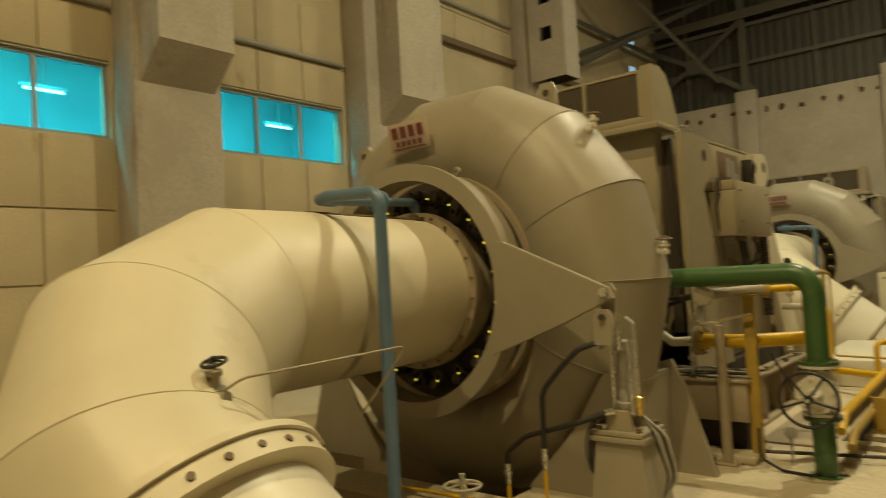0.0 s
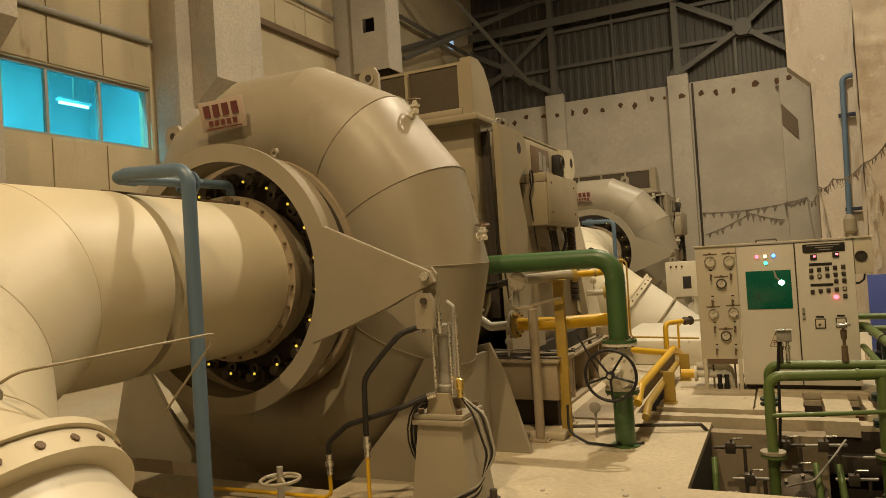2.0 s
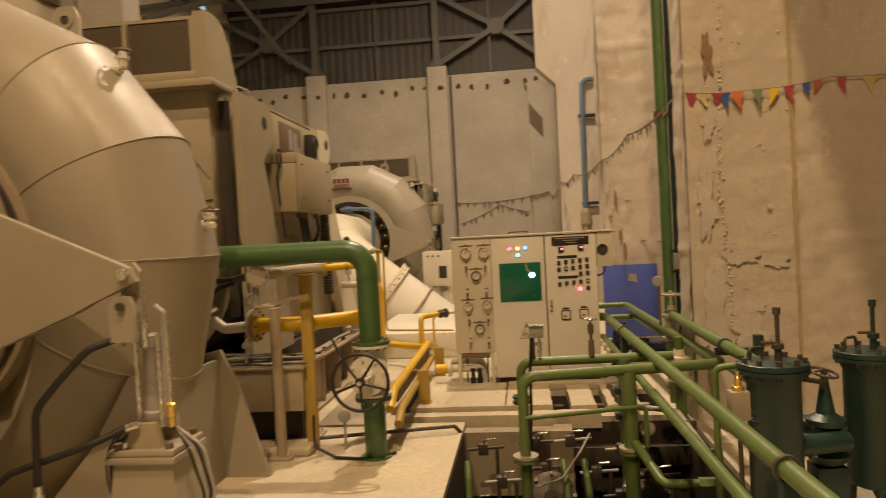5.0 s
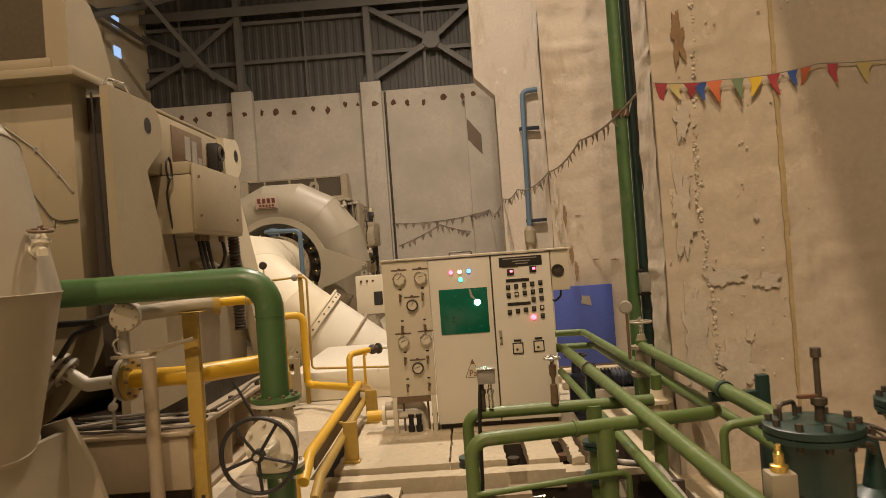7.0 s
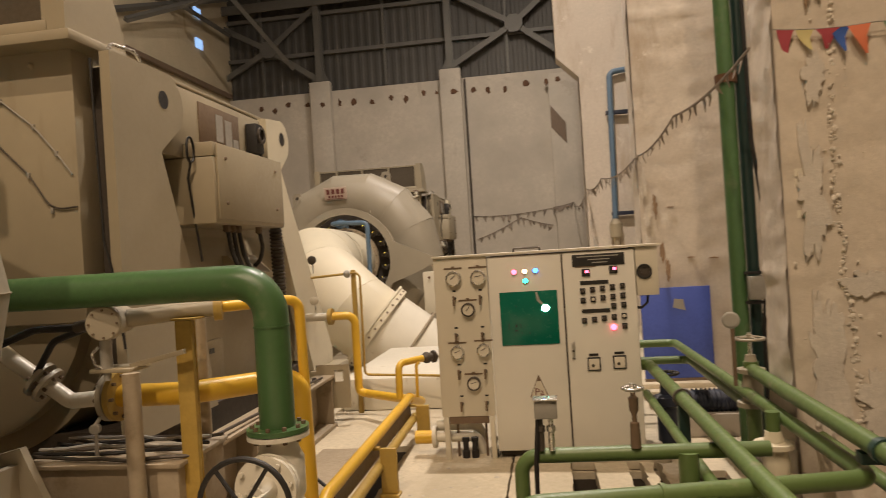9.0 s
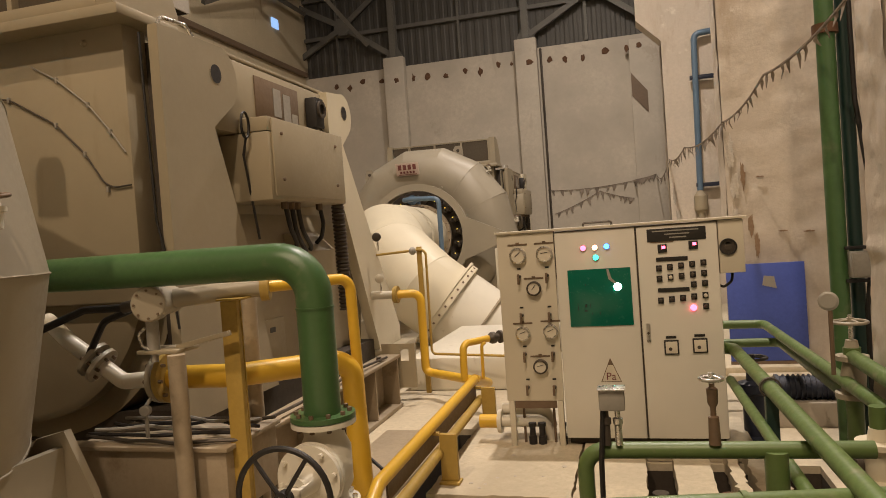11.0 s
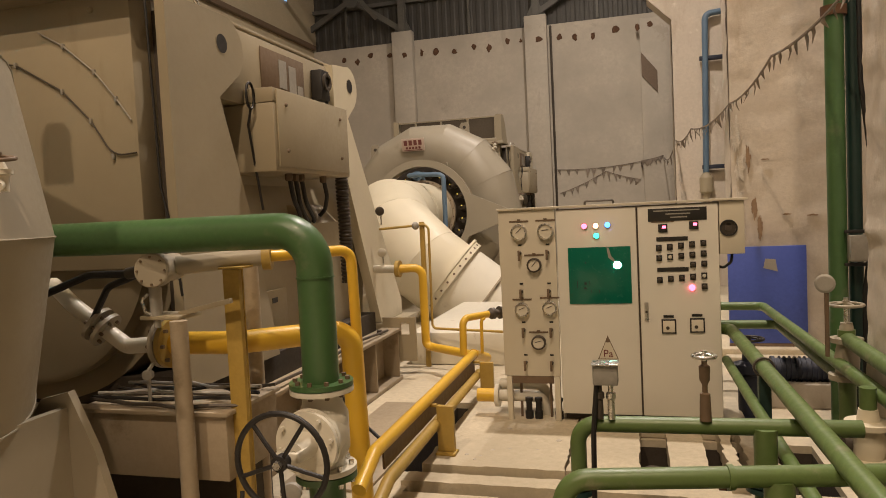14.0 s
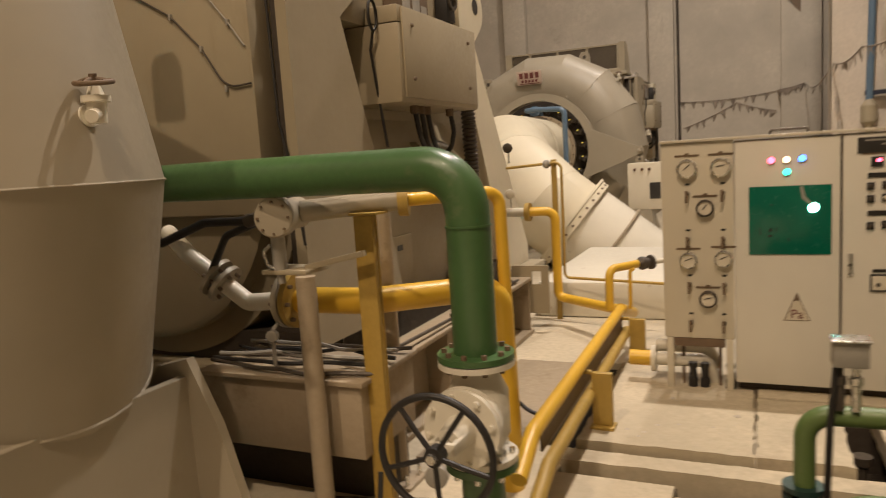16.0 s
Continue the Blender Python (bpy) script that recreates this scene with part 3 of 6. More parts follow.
def blotch(name, x, z, w, h, mat, label, tall=72, y=7.1755):
    rim = []
    for i in range(tall):
        a = 2 * math.pi * i / tall
        q = Vector((math.cos(a) * 1.6 + x * 7, math.sin(a) * max(1.6, h / w * 0.5) + z * 3, 1.0))
        k = 0.8 + 0.45 * noise.fractal(q, 0.7, 2.1, 5)
        rim.append((x + w * k * math.cos(a), z + h * (k if h < 1 else 1) * math.sin(a)))
    piece(name, put_plate(B(), rim, "y", y - 0.0095, y), mat, label, "plaster", "structure", "marks on the pier")


blotch("paint_run", 2.70, 2.2, 0.020, 2.1, OCHRE_RUN, "long ochre water run down the pier", 240)
blotch("bare_patch", 2.06, 3.02, 0.05, 0.20, BARE, "bare brown patch in the pier plaster")
for x, z, w, h in ((2.00, 1.85, 0.08, 0.40), (2.02, 0.95, 0.11, 0.48), (2.30, 0.72, 0.17, 0.22), (2.26, 1.36, 0.16, 0.09), (2.55, 1.30, 0.12, 0.07), (2.04, 2.45, 0.06, 0.16)):
    blotch("plaster_skin", x, z, w, h, PLASTER_SKIN, "pale trowelled plaster left on the pier", 120, 7.178)
# spalled corner of the second pier and flaked corner of the third
for x, z, w, h in ((1.76, 2.30, 0.05, 0.24), (1.79, 1.92, 0.06, 0.17), (1.77, 1.55, 0.05, 0.2), (1.80, 1.25, 0.045, 0.14), (1.78, 0.95, 0.05, 0.15)):
    blotch("plaster_flake", x, z, w, h, PLASTER_CRUST, "white broken plaster on the pier corner", y=11.776)
for x, z, w, h in ((1.88, 2.05, 0.03, 0.16), (1.93, 1.50, 0.035, 0.13), (1.98, 1.28, 0.03, 0.16), (2.25, 1.42, 0.05, 0.012), (2.5, 1.40, 0.07, 0.012), (2.05, 2.02, 0.05, 0.008)):
    blotch("bare_patch", x, z, w, h, BARE, "dark chip in the pier plaster", y=11.774)
for x, z, w, h in ((1.48, 2.05, 0.04, 0.22), (1.53, 1.6, 0.05, 0.25)):
    blotch("bare_patch", x, z, w, h, CONCRETE, "grey chip in the pier plaster", y=17.27)
for x, z, w, h in ((2.40, 0.95, 0.035, 0.06), (2.50, 1.75, 0.025, 0.035)):
    blotch("plaster_flake", x, z, w, h, PLASTER_CRUST, "pale flaking plaster patch on the pier")
# Unseen girder added for the near pier's slanted shadow; stops short of the next.
bm = put_box(B(), (2.12, Y0, 5.9), (2.6, 7.19, 6.9), 0.01)
piece("crane_girder", bm, STEEL, "unseen steel girder added to cast a slanted shadow on the pier", "girder", "structure")
piece("wall_south", put_sheet(B(), "y", Y0 - 0.3, Y0, [X0 - 0.3, X1 + 0.3], [0, ZR]), SHADE_WALL, "unseen plaster wall closing the hall, darkened to cut bounced light", "wall", "structure")
piece("ceiling", put_sheet(B(), "z", ZR, ZR + 0.2, [X0 - 3.3, X1 + 0.3], [Y0 - 0.3, Y1 + 0.4]), SHEET, "dark corrugated roof over the hall", "ceiling", "structure")


# ---- turbine units ----
UC = Vector((-3.3, 5.55, 1.6))
OFFSET = Vector((0, 11.85, 0))


def bolts(th, c, axis, r, count, a, b, size, mat=BROWN):
    d, u, v = frame_of(axis)
    for p in circle(c, u, v, r, count, 0.13):
        part("flange_bolt", put_cyl(B(), p + d * a, p + d * b, size, n=6), mat, th)


def casing():
    th = thing("turbine_casing", (UC.x, UC.y, 0), "cream painted spiral turbine casing of mitred steel segments", "turbine", "turbine casings")
    seg = 14

    def section(k, extra=0.0, n=44):
        t = math.radians(k * 360 / seg)
        f = ((k * 360 / seg) % 360) / 360
        r = 0.60 - 0.17 * min(1, f * 1.35) if f < 0.75 else 0.43 + 0.17 * (f - 0.75) * 4
        rc = 1.79 - 0.05 * max(0, math.cos(t)) - r
        o = Vector((math.cos(t), 0, math.sin(t)))
        stretch = 1 / math.cos(math.pi / seg)
        return [UC + o * ((rc + (r + extra) * math.cos(a)) * stretch) + Vector((0, 1, 0)) * ((r + extra) * math.sin(a)) for a in (2 * math.pi * i / n for i in range(n))]
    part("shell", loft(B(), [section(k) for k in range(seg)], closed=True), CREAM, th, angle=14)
    for k in (0, 1, 2, 13):
        ring = section(k, 0.001)
        mid = sum(ring, Vector()) / len(ring)
        t = math.radians(k * 360 / seg)
        rings = [circle(p, (p - mid).normalized(), Vector((-math.sin(t), 0, math.cos(t))), 0.005, 6) for p in ring]
        part("weld_bead", loft(B(), rings, closed=True), CREAM, th)
    part("stay_ring", put_annulus(B(), UC, (0, 1, 0), 0.60, 0.95, -0.52, 0.55, 72), CREAM_DULL, th)
    part("head_cover", put_annulus(B(), UC, (0, 1, 0), 0.3, 0.93, -0.60, -0.525, 72), DARK, th, "near-black head cover")
    part("cover_rim", put_annulus(B(), UC, (0, 1, 0), 0.931, 0.975, -0.58, -0.45, 72), TAUPE, th)
    for i in range(20):
        t = 2 * math.pi * (i + 0.3) / 20
        o = Vector((math.cos(t), 0, math.sin(t)))
        q = Vector((-o.z, 0, o.x))
        p = UC + o * 0.79
        bm = put_turned(B(), p + Vector((0, -0.60, 0)), (0, -1, 0), [(0, 0.065), (0.10, 0.065), (0.11, 0.045), (0.20, 0.045), (0.21, 0.03)], 12)
        put_box(bm, p + Vector((-0.035, -0.80, -0.035)), p + Vector((0.035, -0.70, 0.035)), 0.008)
        link = part("vane_stem", bm, IRON, th, "dark guide vane stem and lever")
        c = p + q * 0.05 - o * 0.03
        part("indicator", put_turned(B(), c + Vector((0, -0.80, 0)), (0, -1, 0), [(0, 0.011), (0.008, 0.010), (0.012, 0.005)], 10), PIN_GLOW, link, "small lit yellow shear pin indicator")
        part("washer", put_annulus(B(), p - o * 0.07 + q * 0.02, (0, 1, 0), 0.022, 0.042, -0.76, -0.72, 16), IRON, link)
    for x, y, z, turn in ((-2.72, 6.0, 3.30, 1), (-4.45, 5.3, 2.9, 0)):
        c = Vector((x, y, z))
        poly = [(-0.10, -0.15), (0.10, -0.15), (0.10, 0.08), (0.06, 0.15), (-0.06, 0.15), (-0.10, 0.08)]
        bm = put_plate(B(), [(c.x + a, c.z + b) for a, b in poly], "y", y - 0.02, y + 0.02)
        put_annulus(bm, (x, y, z + 0.05), (0, 1, 0), 0.035, 0.062, -0.03, 0.03, 18)
        part("lifting_lug", bm, CREAM, th)
        # Dark plug filling the ring, standing for the shade in the hole.
        part("lug_hole", put_cyl(B(), (x, y - 0.024, z + 0.05), (x, y + 0.024, z + 0.05), 0.034, n=16), DARK, th)
    # sign plate with unreadable maker's lettering as bars
    tilt = Matrix.Rotation(radians(12), 4, "X")
    c = Vector((-3.52, 4.93, 2.965))
    sg = part("sign_plate", put_box(B(), c - Vector((0.235, 0.006, 0.125)), c + Vector((0.235, 0.006, 0.125)), 0.003, tilt), PINKISH, th, "faded pink sign plate with maroon lettering bars")
    m = Matrix.Translation(c) @ tilt
    bars = [(-0.15 + 0.1 * i, 0.04, 0.033, 0.05) for i in range(4)] + [(-0.13 + 0.065 * i, -0.06, 0.021, 0.022) for i in range(5)]
    for bx, bz, w, h in bars:
        part("letter_bar", put_box(B(), m @ Vector((bx, -0.0115, bz)) - Vector((w, 0.003, h)), m @ Vector((bx, -0.0115, bz)) + Vector((w, 0.001, h)), 0, tilt), MAROON, sg)
    part("underline", put_box(B(), m @ Vector((0, -0.0115, -0.105)) - Vector((0.19, 0.003, 0.005)), m @ Vector((0, -0.0115, -0.105)) + Vector((0.19, 0.001, 0.005)), 0, tilt), MAROON, sg)
    # small white drain valves on the shell
    for p, s in ((Vector((-1.59, 5.57, 1.80)), 1.0), (Vector((-2.04, 5.45, 2.80)), 0.8)):
        out = (p - UC)
        out.y = -0.15
        out.normalize()
        c = p + out * 0.075
        bm = put_tube(B(), [p - out * 0.05, c, c + Vector((0.045, -0.06, -0.015))], 0.019, 0.02, 12)
        put_turned(bm, c + Vector((0, 0, -0.03)), (0, 0, 1), [(0, 0.026), (0.06, 0.03), (0.062, 0.042), (0.08, 0.042), (0.082, 0.026), (0.10, 0.02), (0.115, 0.012)], 16)
        put_cyl(bm, c - out * 0.06, c - out * 0.035, 0.034, n=14)
        v = part("drain_valve", bm, WHITE_PIPE, th, "small white drain valve with rusty wheel")
        part("valve_wheel", put_wheel(B(), c + Vector((0, 0, 0.09)), (0.1, -0.15, 1), 0.052, 0.008, 4, hub=0.012), BROWN, v)
    # support plates under the shell
    for y, peak in ((5.08, 0.95), (6.0, 0.92)):
        for sgn in (1, -1):
            poly = [(0.75, 0.0), (1.92, 0.0), (1.72, peak * 0.72), (1.60, peak), (1.45, peak * 0.96), (1.2, 0.5)]
            bm = put_plate(B(), [(UC.x + sgn * a, b) for a, b in poly], "y", y - 0.02, y + 0.02)
            part("support_plate", bm, CREAM, th)
    bm = B()
    put_box(bm, (UC.x + 1.55, 5.1, 0.0), (UC.x + 1.59, 5.98, 0.85))
    part("support_web", bm, CREAM, th)
    return th


def regulating_ring():
    th = thing("regulating_ring", (UC.x, 4.6, UC.z - 1), "cream steel regulating ring with triangular lever arm", "ring", "regulating rings")
    part("ring", put_annulus(B(), (UC.x, 4.6, UC.z), (0, 1, 0), 0.90, 1.00, -0.05, 0.20, 96), CREAM, th)
    part("rim", put_annulus(B(), (UC.x, 4.6, UC.z), (0, 1, 0), 0.90, 1.035, -0.055, -0.01, 96), CREAM, th)
    poly = [(-2.45, 1.99), (-1.50, 1.57), (-1.47, 1.50), (-1.56, 1.46), (-1.72, 1.40), (-1.80, 1.35), (-2.28, 1.17), (-2.46, 1.10), (-2.405, 1.4), (-2.395, 1.7)]
    bm = put_plate(B(), poly, "y", 4.54, 4.60)
    bmesh.ops.bevel(bm, geom=[e for e in bm.edges if abs(e.verts[0].co.y - e.verts[1].co.y) < 0.001], offset=0.006, segments=2, affect="EDGES")
    part("lever_arm", bm, CREAM, th)
    part("eye_bolt", put_annulus(B(), (-2.80, 4.68, 2.52), (0.4, 1, 0), 0.02, 0.042, -0.012, 0.012, 18), CREAM, th)
    part("eye_bolt", put_annulus(B(), (-3.86, 4.68, 2.44), (0.4, 1, 0), 0.035, 0.06, -0.012, 0.012, 18), CREAM, th)
    return th


def draft_tube():
    th = thing("draft_tube", (UC.x, 2.4, 0), "cream painted draft tube bend with bolted flange", "pipe", "draft tubes")
    r = 0.61
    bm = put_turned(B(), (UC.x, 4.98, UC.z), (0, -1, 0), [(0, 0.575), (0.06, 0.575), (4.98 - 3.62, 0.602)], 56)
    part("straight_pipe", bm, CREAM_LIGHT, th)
    part("seam_strip", put_tube(B(), [(UC.x + 0.07, 3.50, UC.z + 0.603), (UC.x + 0.07, 4.64, UC.z + 0.584)], 0.011, 0, 8), BROWN, th, "thin dark strip along the top of the pipe")
    part("pipe_flange", put_annulus(B(), (UC.x, 4.70, UC.z), (0, 1, 0), 0.578, 0.645, -0.05, 0.04, 64), TAUPE, th)
    bolts(th, (UC.x, 4.70, UC.z), (0, -1, 0), 0.616, 24, 0.05, 0.07, 0.013)
    # mitred elbow: three welded joints, each turning the pipe by 32 degrees
    tilt = Vector((math.cos(0.69), 0, -math.sin(0.69)))
    heads = [Vector((0, -1, 0)) * math.cos(a) + tilt * math.sin(a) for a in (0, radians(32), radians(64), radians(96))]
    path = [Vector((UC.x, 3.54, UC.z)), Vector((UC.x, 2.884, UC.z))]
    for head, length in zip(heads[1:], (0.839, 0.839, FL)):
        path.append(path[-1] + head * length)
    d, end = heads[3], path[-1]
    side = Vector((0, -1, 0)).cross(tilt).normalized()
    rings = []
    for i, p in enumerate(path):
        a, b = heads[max(0, i - 1)], heads[min(3, i)]
        t = (a + b).normalized()
        rings.append(circle(p, side, t.cross(side).normalized() / a.dot(t), r, 64))
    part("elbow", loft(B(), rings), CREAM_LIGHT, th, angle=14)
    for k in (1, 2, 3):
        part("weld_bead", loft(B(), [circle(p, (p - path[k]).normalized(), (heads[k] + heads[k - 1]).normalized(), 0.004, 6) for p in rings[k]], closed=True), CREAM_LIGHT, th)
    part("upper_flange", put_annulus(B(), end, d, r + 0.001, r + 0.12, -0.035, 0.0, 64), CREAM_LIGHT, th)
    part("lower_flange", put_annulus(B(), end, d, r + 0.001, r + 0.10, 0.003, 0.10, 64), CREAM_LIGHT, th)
    dd, u, v = frame_of(d)
    for p in circle(end + d * 0.055, u, v, r + 0.10, 30, 0.1):
        o = (p - end - d * 0.055).normalized()
        part("flange_bolt", put_cyl(B(), p - o * 0.01, p + o * 0.008, 0.017, n=8), BROWN, th)
    part("lower_pipe", put_cyl(B(), end + d * 0.09, end + d * 1.6, r + 0.02, r * 1.07, n=56), WHITE_PIPE, th)
    part("stiffener_ring", put_annulus(B(), end + d * 0.62, d, r + 0.02, r + 0.085, -0.012, 0.012, 64), TAUPE, th)
    # instrument cock, lifting stub and thin sensing line
    c = Vector(STUB)
    part("stub", put_turned(B(), c - Vector((0.1, -0.1, 0.05)), (0.6, -0.75, 0.25), [(0, 0.05), (0.14, 0.04), (0.17, 0.02)], 14), CREAM_DULL, th)
    return th


def guide_servo():
    th = thing("guide_servomotor", (-1.53, 4.75, 0), "steel guide vane servomotor on a cream pedestal", "servomotor", "servomotors")
    ped = [[(-1.75, 4.58), (-1.31, 4.58), (-1.31, 4.98), (-1.75, 4.98)], [(-1.69, 4.62), (-1.37, 4.62), (-1.37, 4.93), (-1.69, 4.93)]]
    part("pedestal", loft(B(), [[Vector((*p, 0)) for p in ped[0]], [Vector((*p, 0.55)) for p in ped[1]]]), CREAM, th)
    bm = put_box(B(), (-1.72, 4.59, 0.55), (-1.34, 4.96, 0.585), 0.005)
    put_box(bm, (-1.71, 4.60, 0.588), (-1.35, 4.95, 0.62), 0.005)
    part("top_plate", bm, CREAM, th)
    for bx, by in ((-1.67, 4.64), (-1.39, 4.64), (-1.39, 4.91), (-1.67, 4.91)):
        part("plate_bolt", put_cyl(B(), (bx, by, 0.62), (bx, by, 0.65), 0.022, n=6), BROWN, th)
    bm = put_plate(B(), [(-1.63, 0.62), (-1.43, 0.62), (-1.46, 0.75), (-1.60, 0.75)], "y", 4.64, 4.68)
    part("trunnion", bm, CREAM_DULL, th)
    bm = put_plate(B(), [(-1.63, 0.62), (-1.43, 0.62), (-1.46, 0.75), (-1.60, 0.75)], "y", 4.84, 4.88)
    part("trunnion", bm, CREAM_DULL, th)
    part("cylinder", put_turned(B(), (-1.52, 4.76, 0.70), (0, 0, 1), [(0, 0.05), (0.02, 0.062), (0.09, 0.062), (0.1, 0.05), (0.43, 0.05), (0.44, 0.062), (0.5, 0.062), (0.51, 0.03)], 22), STEEL, th)
    for dx, dy in ((-0.062, -0.05), (0.062, -0.05), (-0.062, 0.05), (0.062, 0.05)):
        part("tie_rod", put_cyl(B(), (-1.52 + dx, 4.76 + dy, 0.72), (-1.52 + dx, 4.76 + dy, 1.22), 0.012, n=10), CHROME, th)
    part("piston_rod", put_cyl(B(), (-1.52, 4.70, 1.15), (-1.52, 4.66, 1.5), 0.022, n=14), CHROME, th)
    bm = put_plate(B(), [(-1.59, 1.20), (-1.47, 1.20), (-1.465, 1.38), (-1.49, 1.43), (-1.57, 1.43), (-1.595, 1.38)], "y", 4.50, 4.54)
    put_plate(bm, [(-1.58, 1.30), (-1.48, 1.30), (-1.475, 1.55), (-1.51, 1.60), (-1.56, 1.60), (-1.585, 1.55)], "y", 4.60, 4.63)
    part("clevis", bm, CREAM, th)
    part("clevis_pin", put_cyl(B(), (-1.525, 4.48, 1.38), (-1.525, 4.52, 1.38), 0.022, n=14), IRON, th)
    part("clevis_pin", put_cyl(B(), (-1.525, 4.515, 1.54), (-1.525, 4.538, 1.54), 0.03, n=16), CHROME, th)
    part("feedback_bracket", put_tube(B(), [(-1.44, 4.72, 0.72), (-1.42, 4.72, 1.32), (-1.47, 4.72, 1.36)], 0.016, 0.02, 8), STEEL, th)
    part("feedback_rod", put_cyl(B(), (-1.40, 4.70, 0.78), (-1.40, 4.70, 1.28), 0.010, n=8), CHROME, th)
    part("feedback_head", put_turned(B(), (-1.40, 4.70, 0.72), (0, 0, 1), [(0, 0.02), (0.05, 0.02), (0.055, 0.028), (0.12, 0.028), (0.13, 0.012)], 12), BRASS, th)
    part("limit_switch", put_box(B(), (-1.66, 4.60, 1.16), (-1.60, 4.66, 1.22), 0.006), STEEL, th)
    return th


def generator():
    th = thing("generator", (-3.4, 8.8, 0), "large tan painted generator housing with vent hood", "generator", "generators")
    part("body", put_box(B(), (-4.48, 7.42, 1.3), (-2.12, 10.2, 3.0), 0.02), CREAM_DULL, th)
    part("stator_shell", put_turned(B(), (UC.x, 7.28, 1.58), (0, 1, 0), [(0, 0.95), (0.03, 1.0), (0.15, 1.0), (0.17, 1.14), (2.9, 1.14), (3.0, 1.05)], 56), CREAM_DULL, th)
    part("front_cover", put_box(B(), (-4.42, 7.2, 1.36), (-2.22, 7.417, 3.12), 0.012), CREAM_DULL, th)
    # Thin dark strip painted in as the shade between cover and end plate.
    part("cover_edge", put_box(B(), (-2.217, 7.40, 1.0), (-2.122, 7.418, 2.99)), DARK, th, "dark strip standing for shade in the gap beside the cover")
    # vent hood with dark louvres
    side = [(7.05, 3.13), (7.66, 3.13), (7.66, 3.22), (7.52, 3.52), (7.40, 3.66), (7.25, 3.72), (7.05, 3.71)]
    part("hood_cheek", put_plate(B(), side, "x", -2.26, -2.14), CREAM_DULL, th)
    part("hood_cheek", put_plate(B(), side, "x", -4.65, -4.53), CREAM_DULL, th)
    part("hood_back", put_plate(B(), [(7.16, 3.15), (7.62, 3.15), (7.62, 3.22), (7.49, 3.50), (7.37, 3.63), (7.24, 3.69), (7.10, 3.69), (7.10, 3.66), (7.16, 3.66)], "x", -4.527, -2.263), CREAM_DULL, th)
    part("hood_sill", put_box(B(), (-4.70, 7.02, 3.06), (-2.10, 7.6, 3.125), 0.008), CREAM_DULL, th)
    part("hood_drip", put_box(B(), (-4.64, 7.048, 3.127), (-2.263, 7.10, 3.20), 0.004), CREAM_DULL, th)
    for a, b in ((-2.30, -2.88), (-2.92, -3.5), (-3.54, -4.1), (-4.14, -4.5)):
        lv = part("louvre", put_box(B(), (b, 7.11, 3.205), (a, 7.13, 3.655)), LOUVRE, th, "dark mesh louvre")
        bm = put_box(B(), (a, 7.06, 3.205), (a + 0.036, 7.135, 3.655))
        part("louvre_post", bm, CREAM_DULL, th)
    # end plates with lifting eyes and sloping legs
    def end_plate(y0, y1, poly, hole):
        # Far plate gets the brighter cream: white paint and far-lamp light in one colour.
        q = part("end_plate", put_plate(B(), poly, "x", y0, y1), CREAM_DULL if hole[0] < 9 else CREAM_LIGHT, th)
        part("eye_rim", put_annulus(B(), ((y0 + y1) / 2, *hole), (1, 0, 0), 0.058, 0.070, -(y1 - y0) / 2 - 0.003, (y1 - y0) / 2 + 0.002, 24), CREAM_DULL, q)
        # Black plug stands for the shaded opening of the lifting eye.
        part("eye", put_cyl(B(), (y0 - 0.003, *hole), (y1 + 0.003, *hole), 0.062, n=24), BLACK, q)
    arc = [(7.72 + 0.22 * math.cos(a), 2.79 + 0.22 * math.sin(a)) for a in np.linspace(1.35, -0.75, 9)]
    end_plate(-1.965, -1.9, [(7.10, 0.62), (7.10, 2.99), (7.45, 3.0)] + arc + [(7.62, 2.45), (7.9, 1.7), (8.2, 0.62)], (7.68, 2.81))
    arc = [(9.80 + 0.2 * math.cos(a), 2.84 + 0.2 * math.sin(a)) for a in np.linspace(1.9, -0.9, 9)]
    end_plate(-2.0, -1.9, [(9.45, 2.4), (9.45, 3.0)] + arc + [(9.75, 2.55), (11.0, 0.66), (11.0, 0.5), (10.35, 0.5)], (9.82, 2.86))
    part("leg_foot", put_box(B(), (-2.05, 10.3, 0.44), (-1.75, 11.1, 0.497), 0.004), CREAM_DULL, th)
    part("side_cover", put_box(B(), (-2.118, 7.6, 2.46), (-1.966, 9.62, 2.985), 0.006), CREAM_DULL, th)
    # rating plate
    rp = part("rating_plate", put_box(B(), (-1.965, 8.28, 2.60), (-1.957, 8.98, 2.93), 0.002), BROWN, th, "dull metal rating plate with small tables")
    for ya, yb, za, zb in ((8.55, 8.67, 2.66, 2.88), (8.71, 8.83, 2.64, 2.86), (8.85, 8.95, 2.64, 2.72)):
        part("print_bar", put_box(B(), (-1.9565, ya, za), (-1.953, yb, zb)), STEEL, rp)
    part("top_rail", put_box(B(), (-2.14, 7.5, 3.005), (-1.98, 10.1, 3.03), 0.006), CREAM_DULL, th)
    # lower bulge of the stator between the legs
    bm = put_plate(B(), [(-2.118, 1.9), (-2.06, 1.7), (-2.05, 1.2), (-2.09, 0.62), (-2.118, 0.62)], "y", 7.9, 10.3)
    part("stator_side", bm, CREAM_DULL, th)
    # sloping terminal box and hatch under the junction box
    part("terminal_box", put_plate(B(), [(-2.10, 1.30), (-1.86, 1.30), (-1.86, 1.58), (-2.02, 1.74), (-2.10, 1.74)], "y", 8.75, 9.28), CREAM_DULL, th)
    part("hatch", put_box(B(), (-2.058, 8.0, 0.72), (-2.03, 8.6, 1.08), 0.005), CREAM_DULL, th)
    part("hatch_label", put_box(B(), (-2.029, 8.36, 0.98), (-2.026, 8.44, 1.02)), INK, th)
